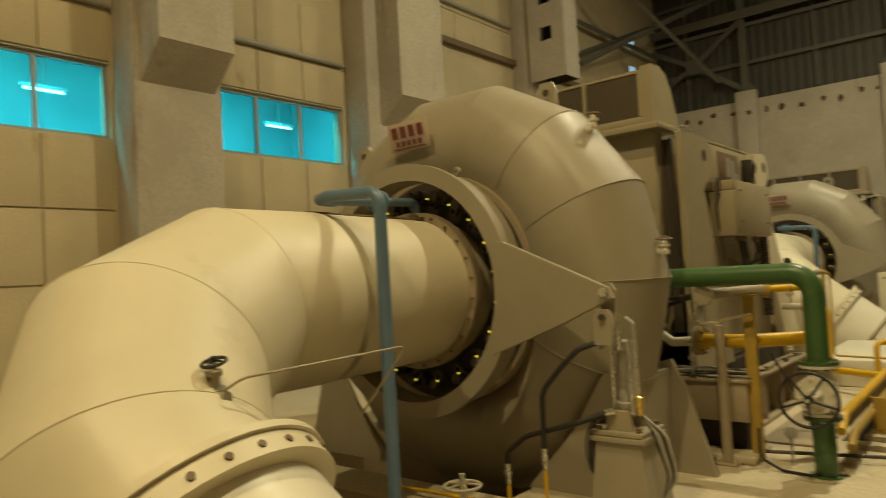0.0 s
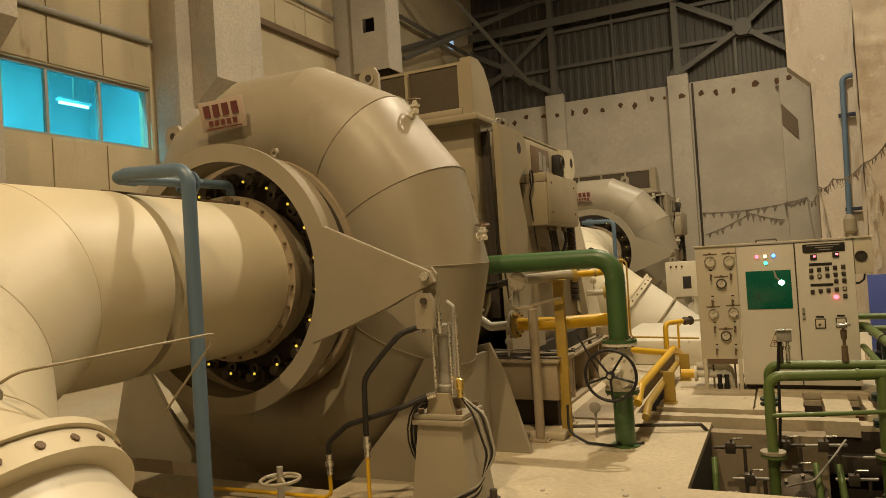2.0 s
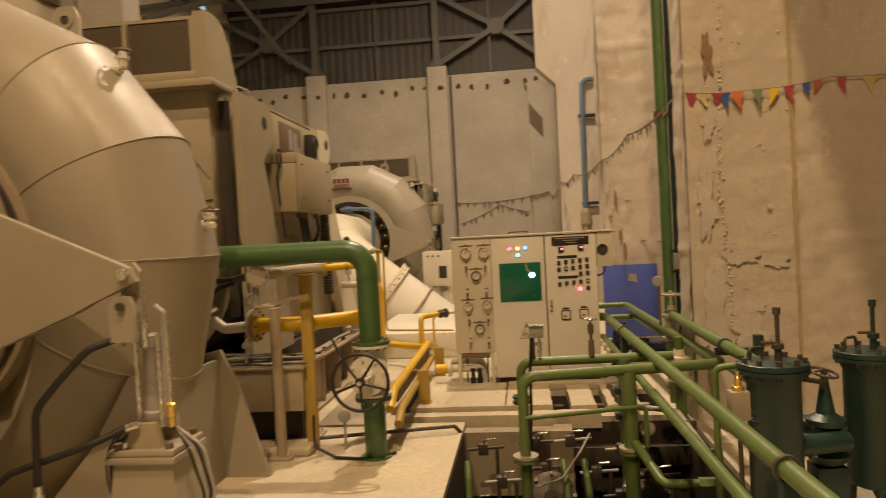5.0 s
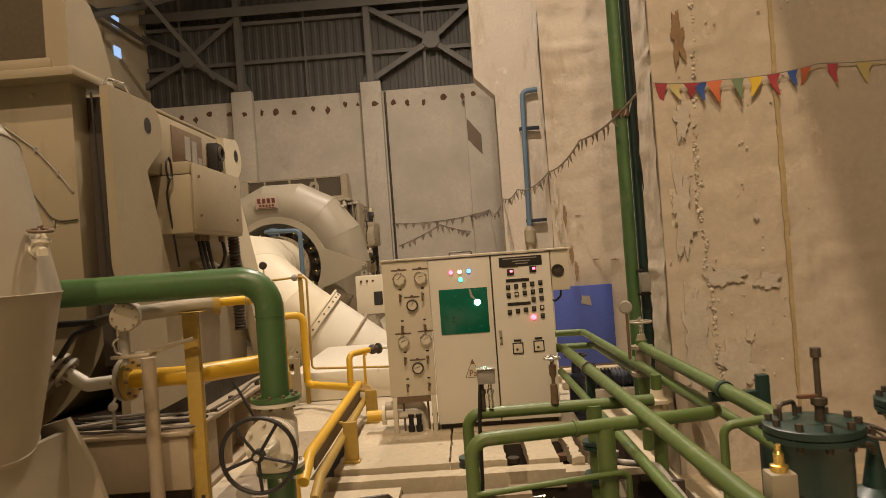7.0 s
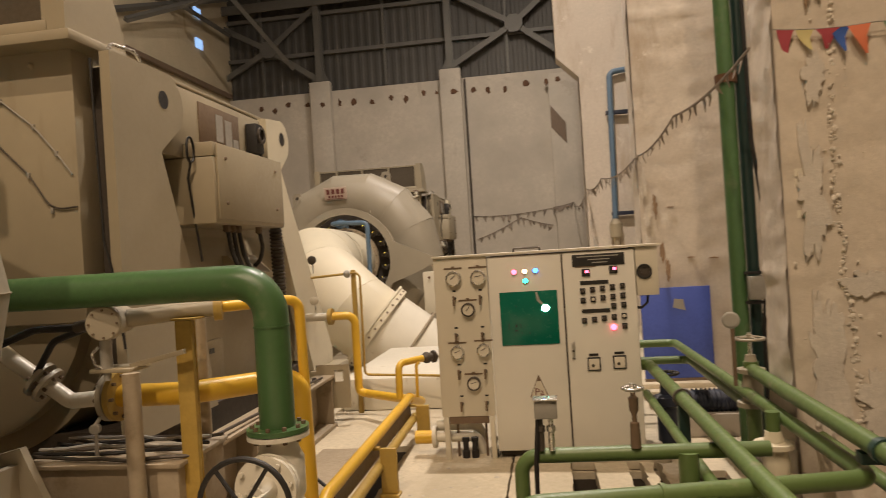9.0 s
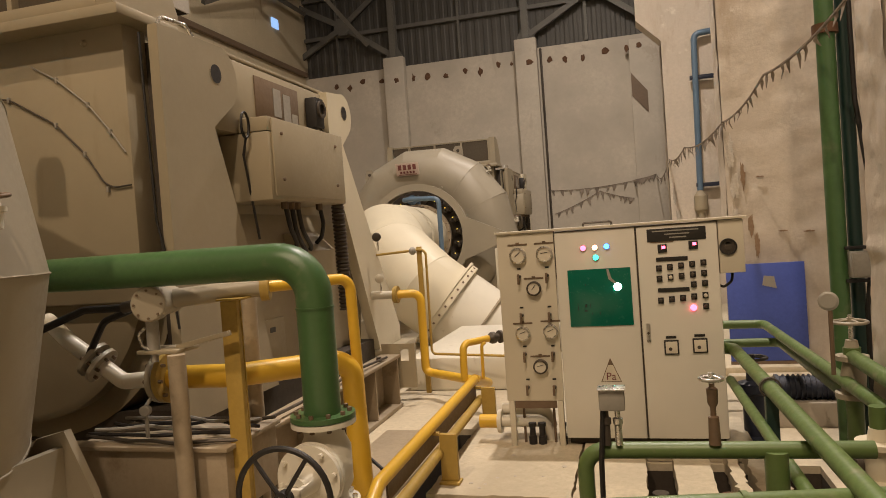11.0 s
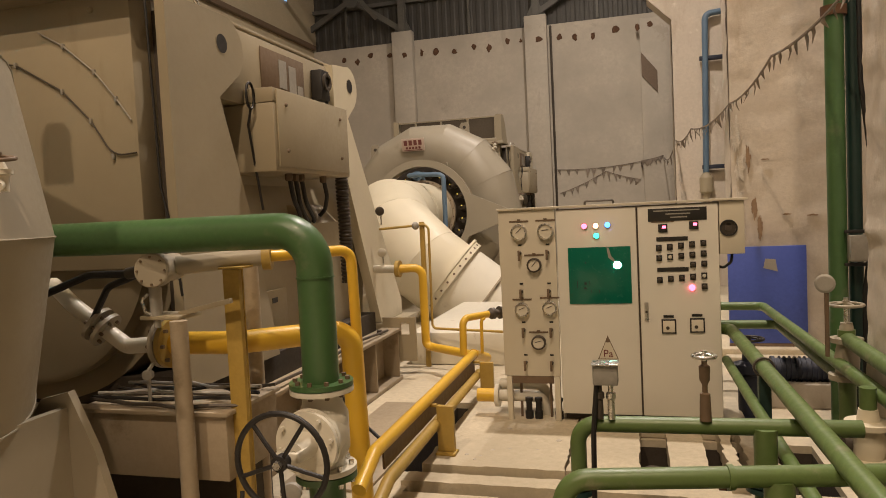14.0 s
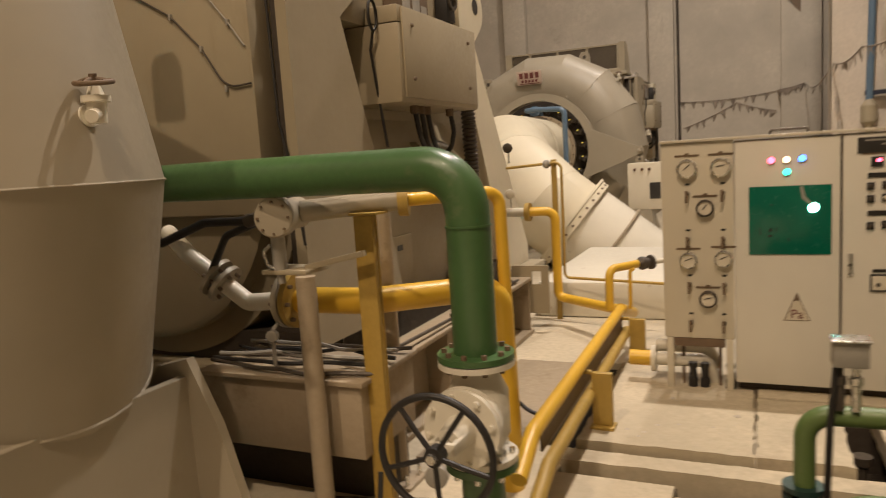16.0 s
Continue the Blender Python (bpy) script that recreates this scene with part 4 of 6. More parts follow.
    # base frame
    part("base_frame", put_box(B(), (-4.7, 7.3, 0.0), (-1.85, 10.5, 0.42), 0.01), CREAM_DULL, th)
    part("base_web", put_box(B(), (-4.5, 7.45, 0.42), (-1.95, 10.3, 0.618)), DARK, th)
    bm = put_sheet(B(), "y", 9.976, 10.004, [-1.75, -1.565, -1.475, -1.41], [0.18, 0.44, 0.56, 0.61], lambda u, v: -1.565 < u < -1.475 and 0.44 < v < 0.56)
    part("eye_plate", bm, CREAM_DULL, th)
    # sensor lines on the cover
    for i, pts in enumerate((((-3.4, 2.73), (-3.1, 2.70), (-2.75, 2.5), (-2.55, 2.3), (-2.40, 2.07), (-2.23, 2.08)), ((-2.9, 2.88), (-2.72, 2.78), (-2.5, 2.60), (-2.35, 2.42), (-2.25, 2.28)))):
        part("sensor_line", put_tube(B(), [(x, 7.188, z) for x, z in pts], 0.0055, 0.25, 8), IRON if i == 0 else STEEL, th)
        for x, z in pts[1:-1]:
            part("clip", put_box(B(), (x - 0.008, 7.179, z - 0.022), (x + 0.008, 7.2, z + 0.014), 0.003), STEEL, th)
    part("plug", put_turned(B(), (-2.5, 7.21, 2.98), (0, -1, 0), [(0, 0.025), (0.02, 0.02), (0.03, 0.01)], 12), CREAM_DULL, th)
    part("cable", put_tube(B(), [(-2.02, 7.09, 2.95), (-2.0, 7.085, 2.2), (-1.99, 7.08, 1.85), (-1.94, 7.085, 1.6), (-1.90, 7.09, 1.2)], 0.008, 0.05, 8), BLACK, th)
    part("cable", put_tube(B(), [(-1.99, 7.2, 3.0), (-1.98, 7.25, 3.08), (-1.95, 7.45, 3.08), (-1.93, 7.55, 2.96)], 0.012, 0.05, 8), CHROME, th)
    return th


def junction_box():
    th = thing("junction_box", (-1.95, 8.6, 1.97), "tan steel junction box with cables on the generator side", "box", "junction boxes")
    part("body", put_box(B(), (-2.116, 7.99, 1.97), (-1.72, 9.30, 2.455), 0.012), CREAM_DULL, th)
    part("upper_body", put_box(B(), (-1.95, 7.99, 2.458), (-1.72, 9.30, 2.56), 0.006), CREAM_DULL, th)
    part("lid", put_box(B(), (-1.719, 8.03, 2.0), (-1.705, 9.26, 2.55), 0.004), CREAM_DULL, th)
    for y, z in ((8.15, 2.12), (8.15, 2.45), (9.1, 2.12), (9.1, 2.45)):
        part("lid_screw", put_turned(B(), (-1.705, y, z), (1, 0, 0), [(0, 0.014), (0.012, 0.012), (0.016, 0.004)], 10), BROWN, th)
    for i, (ya, yb, dz) in enumerate(((8.35, 8.55, 0.32), (8.45, 8.7, 0.4), (8.55, 8.8, 0.36), (8.95, 9.0, 0.28))):
        part("cable", put_tube(B(), [(-1.82, ya, 1.975), (-1.80, ya + 0.02, 1.97 - dz * 0.6), (-1.84, yb, 1.97 - dz), (-1.97, yb + 0.1, 1.9 - dz)], 0.018, 0.12, 8), BLACK, th)
        part("gland", put_turned(B(), (-1.82, ya, 1.975), (0, 0, -1), [(0, 0.03), (0.05, 0.03), (0.06, 0.022)], 8), BROWN, th)
    part("flex_conduit", loft(B(), [circle(Vector((-1.86, 9.42 + 0.03 * math.sin(k * 0.02), 2.0 - k * 0.011)), Vector((1, 0, 0)), Vector((0, 1, 0)), 0.06 if k % 3 else 0.048, 12) for k in range(90)]), IRON, th)
    part("sensor", put_box(B(), (-1.964, 9.12, 2.64), (-1.86, 9.28, 2.90), 0.01), BLACK, th)
    part("sensor_dial", put_annulus(B(), (-1.86, 9.21, 2.80), (1, 0, 0), 0.05, 0.075, 0, 0.02, 20), IRON, th)
    part("sensor_cable", put_tube(B(), [(-1.89, 9.25, 2.64), (-1.88, 9.40, 2.5), (-1.88, 9.44, 2.2), (-1.88, 9.43, 2.0)], 0.014, 0.08, 8), BLACK, th)
    part("cable_loop", put_tube(B(), [(-1.86, 7.93 + 0.05 * math.cos(a), 2.5 + 0.09 * math.sin(a)) for a in np.linspace(0, 11, 34)] + [(-1.90, 7.95, 2.3), (-1.88, 8.05, 1.7)], 0.009, 0, 6), BLACK, th)
    return th


def blue_vent_pipe():
    th = thing("vent_pipe", (PX, PY, 0), "grey-blue painted vent pipe over the draft tube", "pipe", "vent pipes")
    part("post", put_tube(B(), [(PX, PY, -2.5), (PX, PY, 2.27), (-3.10, PY + 0.02, 2.30)], 0.042, 0.10, 18), BLUE_PIPE, th)
    part("return_bend", put_tube(B(), [(-3.06, PY + 0.02, 2.30), (-3.20, PY + 0.04, 2.29), (-3.22, PY + 0.2, 2.29)], 0.041, 0.05, 14), BLUE_PIPE, th)
    part("branch", put_tube(B(), [(-3.22, PY + 0.12, 2.29), (-3.26, 4.68, 2.33), (-3.26, 4.70, 2.17)], 0.034, 0.06, 14), BLUE_PIPE, th)
    for k in (4.20, 4.245):
        part("flange", put_cyl(B(), (-3.245, k, 2.31), (-3.246, k + 0.02, 2.311), 0.09, n=24), BLUE_PIPE, th)
    bolts(th, (-3.245, 4.23, 2.31), (0, 1, 0), 0.068, 8, -0.05, 0.05, 0.009, BLUE_PIPE)
    part("saddle", put_box(B(), (-3.36, 4.60, 2.17), (-3.14, 4.80, 2.195), 0.004), IRON, th)
    return th


FL, STUB, PX, PY = 0.373, (-2.62, 2.42, 1.80), -2.55, 3.55
SENSE = ((-1.99, 1.98, 1.26), (-1.88, 2.03, 1.33), (-1.83, 2.97, 1.36), (-2.25, 3.0, 0.95))
for make in (casing, regulating_ring, draft_tube, guide_servo, generator, junction_box, blue_vent_pipe):
    first = make()
    copy_thing(first, Matrix.Translation(BASES[first.name] + OFFSET))


# ---- pipework by the near unit ----
def flange_pair(th, c, axis, r, t=0.022, gap=0.004, mat_a=GREEN, mat_b=WHITE_PIPE, bolts=8):
    d = Vector(axis).normalized()
    part("flange", put_cyl(B(), Vector(c), Vector(c) + d * t, r, n=32), mat_a, th)
    part("counter_flange", put_cyl(B(), Vector(c) - d * (gap + t), Vector(c) - d * gap, r, n=32), mat_b, th)
    dd, u, v = frame_of(d)
    for p in circle(c, u, v, r * 0.82, bolts):
        part("bolt", put_cyl(B(), p - d * (t + 0.02), p + d * (t + 0.016), r * 0.075, n=6), BROWN, th)


def cooling_pipe():
    th = thing("cooling_water_pipe", (-0.69, 6.40, 0), "glossy green cooling water pipe with bolted flange", "pipe")
    part("pipe", put_tube(B(), [(-2.6, 6.40, 1.575), (-0.69, 6.40, 1.575), (-0.69, 6.40, 0.885)], 0.083, 0.17, 28, 10), GREEN, th)
    part("weld_bead", put_annulus(B(), (-0.69, 6.40, 1.36), (0, 0, 1), 0.08, 0.087, -0.004, 0.004, 32), GREEN, th)
    flange_pair(th, (-0.69, 6.40, 0.864), (0, 0, 1), 0.145, bolts=10)
    return th


def gate_valve():
    th = thing("gate_valve", (-0.69, 6.40, 0), "cream gate valve with large black handwheel", "valve")
    c = Vector((-0.69, 6.40, 0.65))
    part("body", put_turned(B(), c + Vector((0, 0, 0.186)), (0, 0, -1), [(0, 0.09), (0.05, 0.092), (0.1, 0.115), (0.26, 0.115), (0.31, 0.09), (0.34, 0.09)], 28), WHITE_PIPE, th)
    part("bonnet", put_turned(B(), c, (0, -1, 0), [(0, 0.12), (0.13, 0.12), (0.131, 0.145), (0.155, 0.145), (0.16, 0.13), (0.163, 0.145), (0.185, 0.145), (0.19, 0.06), (0.3, 0.045)], 32), WHITE_PIPE, th)
    dd, u, v = frame_of((0, -1, 0))
    for p in circle(c, u, v, 0.125, 8, 0.2):
        part("bonnet_bolt", put_cyl(B(), p + Vector((0, -0.125, 0)), p + Vector((0, -0.205, 0)), 0.011, n=6), WHITE_PIPE, th)
    bm = put_box(B(), c + Vector((-0.05, -0.34, -0.02)), c + Vector((-0.03, -0.18, 0.02)), 0.004)
    put_box(bm, c + Vector((0.03, -0.34, -0.02)), c + Vector((0.05, -0.18, 0.02)), 0.004)
    put_box(bm, c + Vector((-0.05, -0.36, -0.022)), c + Vector((0.05, -0.338, 0.022)), 0.004)
    part("yoke", bm, WHITE_PIPE, th)
    part("stem", put_cyl(B(), c + Vector((0, -0.19, 0)), c + Vector((0, -0.44, 0)), 0.014, n=12), CHROME, th)
    part("handwheel", put_wheel(B(), c + Vector((0.0, -0.40, 0)), (0, -1, 0), 0.20, 0.0125, 5, 0.35, 0.034), BLACK, th, "black cast iron handwheel")
    part("stem_nut", put_cyl(B(), c + Vector((0, -0.42, 0)), c + Vector((0, -0.445, 0)), 0.018, n=6), CHROME, th)
    part("lower_flange", put_cyl(B(), c + Vector((0, 0, -0.178)), c + Vector((0, 0, -0.155)), 0.14, n=32), WHITE_PIPE, th)
    part("lower_counter_flange", put_cyl(B(), c + Vector((0, 0, -0.21)), c + Vector((0, 0, -0.183)), 0.14, n=32), GREEN, th)
    for p in circle(c, Vector((1, 0, 0)), Vector((0, 1, 0)), 0.118, 8, 0.2):
        part("flange_bolt", put_cyl(B(), p + Vector((0, 0, -0.235)), p + Vector((0, 0, -0.135)), 0.012, n=6), CHROME, th)
    part("lower_pipe", put_cyl(B(), c + Vector((0, 0, -0.21)), (c.x, c.y, 0.0), 0.083, n=28), GREEN, th)
    part("floor_collar", put_annulus(B(), (c.x, c.y, 0), (0, 0, 1), 0.084, 0.12, 0.0, 0.012, 32), GREEN, th)
    return th


cooling_pipe()
gate_valve()

yp = thing("yellow_pipe", (-1.2, 6.68, 0), "yellow painted oil pipe with flange and bend", "pipe")
part("pipe", put_tube(B(), [(-1.69, 6.68, 1.0), (-1.30, 6.70, 1.0), (-0.83, 7.08, 1.0), (-0.82, 7.10, 0.0)], 0.06, 0.11, 22, 8), YELLOW, yp)
part("flange", put_cyl(B(), (-1.70, 6.68, 1.0), (-1.67, 6.68, 1.0), 0.13, n=28), YELLOW_DULL_SHADE, yp)
part("counter_flange", put_cyl(B(), (-1.74, 6.68, 1.0), (-1.708, 6.68, 1.0), 0.13, n=28), CREAM, yp)
for q in circle((-1.70, 6.68, 1.0), Vector((0, 1, 0)), Vector((0, 0, 1)), 0.107, 8):
    part("bolt", put_cyl(B(), q - Vector((0.06, 0, 0)), q + Vector((0.05, 0, 0)), 0.010, n=6), BROWN, yp)
wp = thing("white_bent_pipe", (-2.0, 6.68, 0.98), "white painted oil pipe with slanted flange joint", "pipe")
part("pipe", put_tube(B(), [(-1.70, 6.68, 1.0), (-1.95, 6.66, 0.985), (-2.25, 6.62, 1.22), (-2.5, 6.75, 1.32)], 0.042, 0.06, 18), WHITE_PIPE, wp)
for k in (0.0, 0.055):
    q = Vector((-2.06, 6.645, 1.072)) + Vector((-0.30, -0.04, 0.235)).normalized() * k
    part("flange", put_cyl(B(), q, q + Vector((-0.30, -0.04, 0.235)).normalized() * 0.022, 0.10, n=26), CREAM, wp)
for k in range(6):
    q = circle((-2.06, 6.645, 1.072), frame_of((-0.30, -0.04, 0.235))[1], frame_of((-0.30, -0.04, 0.235))[2], 0.066, 6)[k]
    dd = Vector((-0.30, -0.04, 0.235)).normalized()
    part("bolt", put_cyl(B(), q - dd * 0.02, q + dd * 0.10, 0.009, n=6), BROWN, wp)
part("gauge_cock", put_tube(B(), [(-1.72, 6.62, 0.95), (-1.74, 6.55, 0.88), (-1.74, 6.55, 0.72)], 0.01, 0.02, 8), STEEL, wp)
part("gauge", put_turned(B(), (-1.74, 6.56, 0.86), (0.2, -1, 0), [(0, 0.026), (0.03, 0.028), (0.034, 0.022)], 18), STEEL, wp)

fl = thing("oil_filter", (-1.5, 6.5, 1.42), "cream oil filter with round bolted end cap", "filter")
part("end_cap", put_turned(B(), (-1.57, 6.46, 1.41), (0.25, -1, 0), [(0, 0.085), (0.07, 0.085), (0.075, 0.078)], 30), CREAM, fl)
dd, u, v = frame_of((0.25, -1, 0))
for q in circle(Vector((-1.57, 6.46, 1.41)) + dd * 0.075, u, v, 0.067, 8):
    part("cap_bolt", put_cyl(B(), q, q + dd * 0.008, 0.006, n=6), BROWN, fl)
part("barrel", put_cyl(B(), (-1.57, 6.46, 1.41), (-1.62, 6.66, 1.41), 0.07, n=26), CREAM, fl)
part("outlet", put_tube(B(), [(-1.53, 6.56, 1.42), (-1.2, 6.72, 1.44), (-1.13, 6.75, 1.44)], 0.048, 0.03, 18), CREAM, fl)
part("hose_fitting", put_cyl(B(), (-1.66, 6.5, 1.41), (-1.78, 6.5, 1.39), 0.03, n=12), IRON, fl)
part("hose", put_tube(B(), [(-1.78, 6.5, 1.39), (-2.0, 6.48, 1.39), (-2.25, 6.45, 1.30)], 0.02, 0.1, 10), BLACK, fl)
part("hose", put_tube(B(), [(-1.76, 6.55, 1.38), (-1.95, 6.55, 1.32), (-2.1, 6.6, 1.15)], 0.018, 0.1, 10), BLACK, fl)
part("hook", put_tube(B(), [(-1.6, 6.45, 1.18), (-1.64, 6.44, 1.2), (-1.66, 6.44, 1.26), (-1.62, 6.44, 1.29)], 0.008, 0.02, 8), CHROME, fl)
part("drip_cup", put_turned(B(), (-1.6, 6.47, 1.12), (0, 0, 1), [(0, 0.018), (0.05, 0.018), (0.06, 0.03), (0.2, 0.03)], 14), STEEL, fl)
part("bracket", put_box(B(), (-1.68, 6.44, 1.16), (-1.45, 6.62, 1.18), 0.004), CREAM_DULL, fl)
part("cross_bar", put_box(B(), (-1.5, 6.5, 1.20), (-1.2, 6.53, 1.225), 0.003, Matrix.Rotation(radians(-12), 4, "Y")), CREAM_DULL, fl)
yb = thing("yellow_branch_pipe", (-0.9, 6.8, 0), "thin yellow oil pipe dropping to the floor", "pipe")
part("pipe", put_tube(B(), [(-1.12, 6.76, 1.44), (-0.82, 7.12, 1.44), (-0.81, 7.16, 0.0)], 0.030, 0.07, 16), YELLOW, yb)
part("flange", put_cyl(B(), (-1.15, 6.75, 1.44), (-1.11, 6.765, 1.44), 0.07, n=24), YELLOW_DULL_SHADE, yb)
part("collar", put_annulus(B(), (-0.95, 6.815, 1.44), (1, 0.33, 0), 0.026, 0.034, -0.012, 0.012, 18), YELLOW_DULL_SHADE, yb)

ps = thing("pipe_stand", (-1.24, 6.68, 0), "yellow square steel pipe stand", "stand")
part("post", put_box(B(), (-1.29, 6.585, 0.0), (-1.20, 6.619, 1.39), 0.004), YELLOW_DULL_SHADE, ps)
part("post_flange", put_box(B(), (-1.292, 6.62, 0.0), (-1.198, 6.628, 1.39)), YELLOW_DULL_SHADE, ps)
part("cap_plate", put_box(B(), (-1.31, 6.58, 1.392), (-1.18, 6.70, 1.402), 0.002), YELLOW_DULL_SHADE, ps)
for x, y, h in ((-1.44, 6.42, 1.16), (-1.38, 7.00, 1.40)):
    st = thing("round_post", (x, y, 0), "cream painted round pipe support post", "post", "round support posts")
    part("post", put_cyl(B(), (x, y, 0.02), (x, y, h), 0.042, n=20), TAUPE, st)
    part("foot_plate", put_box(B(), (x - 0.1, y - 0.1, 0.0), (x + 0.1, y + 0.1, 0.018), 0.004), TAUPE, st)
    for bx, by in ((-0.07, -0.07), (0.07, -0.07), (0.07, 0.07), (-0.07, 0.07)):
        part("anchor", put_cyl(B(), (x + bx, y + by, 0.018), (x + bx, y + by, 0.07), 0.010, n=6), CHROME, st)

ct = thing("cable_trough", (-1.7, 6.75, 0.1), "cream steel trough with bundled cables on top", "trough")
part("body", put_box(B(), (-2.15, 6.52, 0.33), (-1.28, 7.02, 0.66), 0.008), TAUPE, ct)
part("lid", put_box(B(), (-2.17, 6.50, 0.662), (-1.26, 7.04, 0.685), 0.004), TAUPE, ct)
# Near-black block stands for the shaded gap under the trough.
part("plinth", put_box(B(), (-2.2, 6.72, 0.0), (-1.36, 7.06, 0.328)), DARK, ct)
piece("floor_ledge", put_box(B(), (-2.3, 6.42, 0.0), (-1.22, 6.70, 0.07), 0.02), FLOOR, "pale concrete ledge under the cable trough", "ledge", "structure")
for k in range(7):
    yy = 6.56 + 0.06 * k
    pts = [(-2.15 + 0.15 * i, yy + random.uniform(-0.05, 0.05), 0.70 + 0.012 * (k % 3) + random.uniform(0, 0.02)) for i in range(7)]
    part("cable", put_tube(B(), pts, 0.010, 0.2, 6), (IRON, BLACK, STEEL)[k % 3], ct)

# yellow twin pipes on short posts
rail = thing("twin_oil_pipes", (-0.58, 7.9, 0), "pair of yellow oil pipes on short yellow posts", "pipe")
part("pipe", put_tube(B(), [(-0.60, 6.55, 0.32), (-0.61, 6.80, 0.42), (-0.64, 9.15, 0.43)], 0.036, 0.1, 16), YELLOW, rail)
part("pipe", put_tube(B(), [(-0.55, 6.60, 0.19), (-0.56, 6.85, 0.26), (-0.60, 9.15, 0.27)], 0.034, 0.1, 16), YELLOW_DULL_SHADE, rail)
part("web_plate", put_plate(B(), [(-0.612, 6.9), (-0.600, 6.9), (-0.622, 9.1), (-0.634, 9.1)], "z", 0.29, 0.40), BROWN, rail)
for y in (7.78, 9.05):
    part("post", put_box(B(), (-0.565, y - 0.02, 0.09), (-0.455, y + 0.02, 0.385), 0.004), YELLOW_DULL_SHADE, rail)
    part("arm", put_box(B(), (-0.68, y - 0.018, 0.375), (-0.566, y + 0.018, 0.393), 0.002), YELLOW_DULL_SHADE, rail)
    part("foot", put_box(B(), (-0.575, y - 0.05, 0.07), (-0.445, y + 0.05, 0.088), 0.003), YELLOW_DULL_SHADE, rail)
part("gooseneck", put_tube(B(), [(-0.70, 9.05, 0.44), (-0.705, 9.10, 0.735), (-0.54, 9.34, 0.735)], 0.030, 0.07, 14), YELLOW, rail)
part("gooseneck", put_tube(B(), [(-0.58, 9.22, 0.42), (-0.58, 9.24, 0.70), (-0.56, 9.27, 0.71)], 0.014, 0.04, 10), YELLOW, rail)
part("cock", put_turned(B(), (-0.54, 9.34, 0.735), (0.6, 0.6, 0), [(0, 0.03), (0.03, 0.05), (0.06, 0.05), (0.065, 0.03), (0.1, 0.03), (0.11, 0.055), (0.13, 0.055), (0.14, 0.02)], 14), IRON, rail)
part("cock_outlet", put_cyl(B(), (-0.46, 9.42, 0.735), (-0.30, 9.56, 0.735), 0.02, n=12), WHITE_PIPE, rail)
part("cross_pipe", put_tube(B(), [(-0.64, 9.15, 0.43), (-0.62, 9.6, 0.30), (-1.30, 10.24, 0.26), (-1.40, 10.26, 0.28), (-1.40, 10.26, 1.07), (-1.62, 10.2, 1.07)], 0.042, 0.09, 16), YELLOW, rail)
part("riser_flange", put_cyl(B(), (-1.65, 10.19, 1.07), (-1.61, 10.19, 1.07), 0.085, n=24), YELLOW_DULL_SHADE, rail)
part("white_stub", put_cyl(B(), (-1.655, 10.19, 1.07), (-1.955, 10.22, 1.07), 0.042, n=18), WHITE_PIPE, rail)
part("sensing_line", put_tube(B(), [(-1.95, 10.42, 1.47), (-1.42, 10.48, 1.50), (-1.38, 10.48, 1.46), (-1.38, 10.45, 0.42), (-0.45, 10.2, 0.42)], 0.013, 0.05, 8), YELLOW_DULL_SHADE, rail)
part("line_stand", put_box(B(), (-1.485, 10.50, 0.0), (-1.435, 10.53, 1.53), 0.002), YELLOW_DULL_SHADE, rail)
part("line_valve", put_turned(B(), (-1.55, 10.46, 1.49), (1, 0.1, 0.03), [(0, 0.02), (0.02, 0.04), (0.05, 0.04), (0.07, 0.02)], 12), STEEL, rail)
for x, z in ((-1.80, 1.66), (-1.80, 1.24)):
    g = part("pressure_gauge", put_turned(B(), (x, 10.20, z), (0.3, -1, 0), [(0, 0.045), (0.03, 0.045), (0.035, 0.036)], 20), PAPER if z < 1.5 else IRON, rail)
    part("gauge_stem", put_cyl(B(), (x, 10.22, z - 0.14), (x, 10.22, z - 0.04), 0.008, n=8), CHROME, g)
hose = piece("loose_hose", put_tube(B(), [(-1.45, 7.9, 0.75), (-1.2, 7.85, 0.3), (-0.95, 7.8, 0.12), (-0.85, 7.8, 0.09)], 0.012, 0.2, 8), BLACK, "thin black hose hanging to the floor", "hose")
piece("floor_plate", put_box(B(), (-1.42, 7.25, 0.0), (-0.86, 9.1, 0.02), 0.003), TAUPE, "worn grey chequer plate on the floor", "plate")
piece("floor_plinth", put_box(B(), (-1.7, 10.6, 0.0), (-0.3, 13.0, 0.35), 0.03), WHITE_PIPE, "white concrete plinth behind the panel", "plinth")
br = thing("base_rail", (-1.66, 8.6, 0), "dusty steel channel base rail beside the generator", "rail")
part("web", put_box(B(), (-1.76, 7.3, 0.04), (-1.73, 9.97, 0.48)), TAUPE, br)
for za, zb in ((0.0, 0.04), (0.48, 0.51)):
    part("flange", put_box(B(), (-1.76, 7.3, za), (-1.56, 9.97, zb), 0.004), TAUPE, br)
for y in (7.5, 8.1, 8.7, 9.3, 9.9):
    part("rib", put_box(B(), (-1.729, y, 0.041), (-1.57, y + 0.02, 0.479)), TAUPE, br)
for y, x in ((8.35, -1.63), (9.05, -1.61), (9.6, -1.64)):
    part("bolt", put_cyl(B(), (x, y, 0.51), (x, y, 0.55), 0.024, n=6), IRON, br)
part("oil_line", put_tube(B(), [(-1.60, 7.4, 0.56), (-1.59, 8.4, 0.54), (-1.62, 8.9, 0.56), (-1.60, 9.7, 0.53)], 0.012, 0.1, 8), IRON, br)

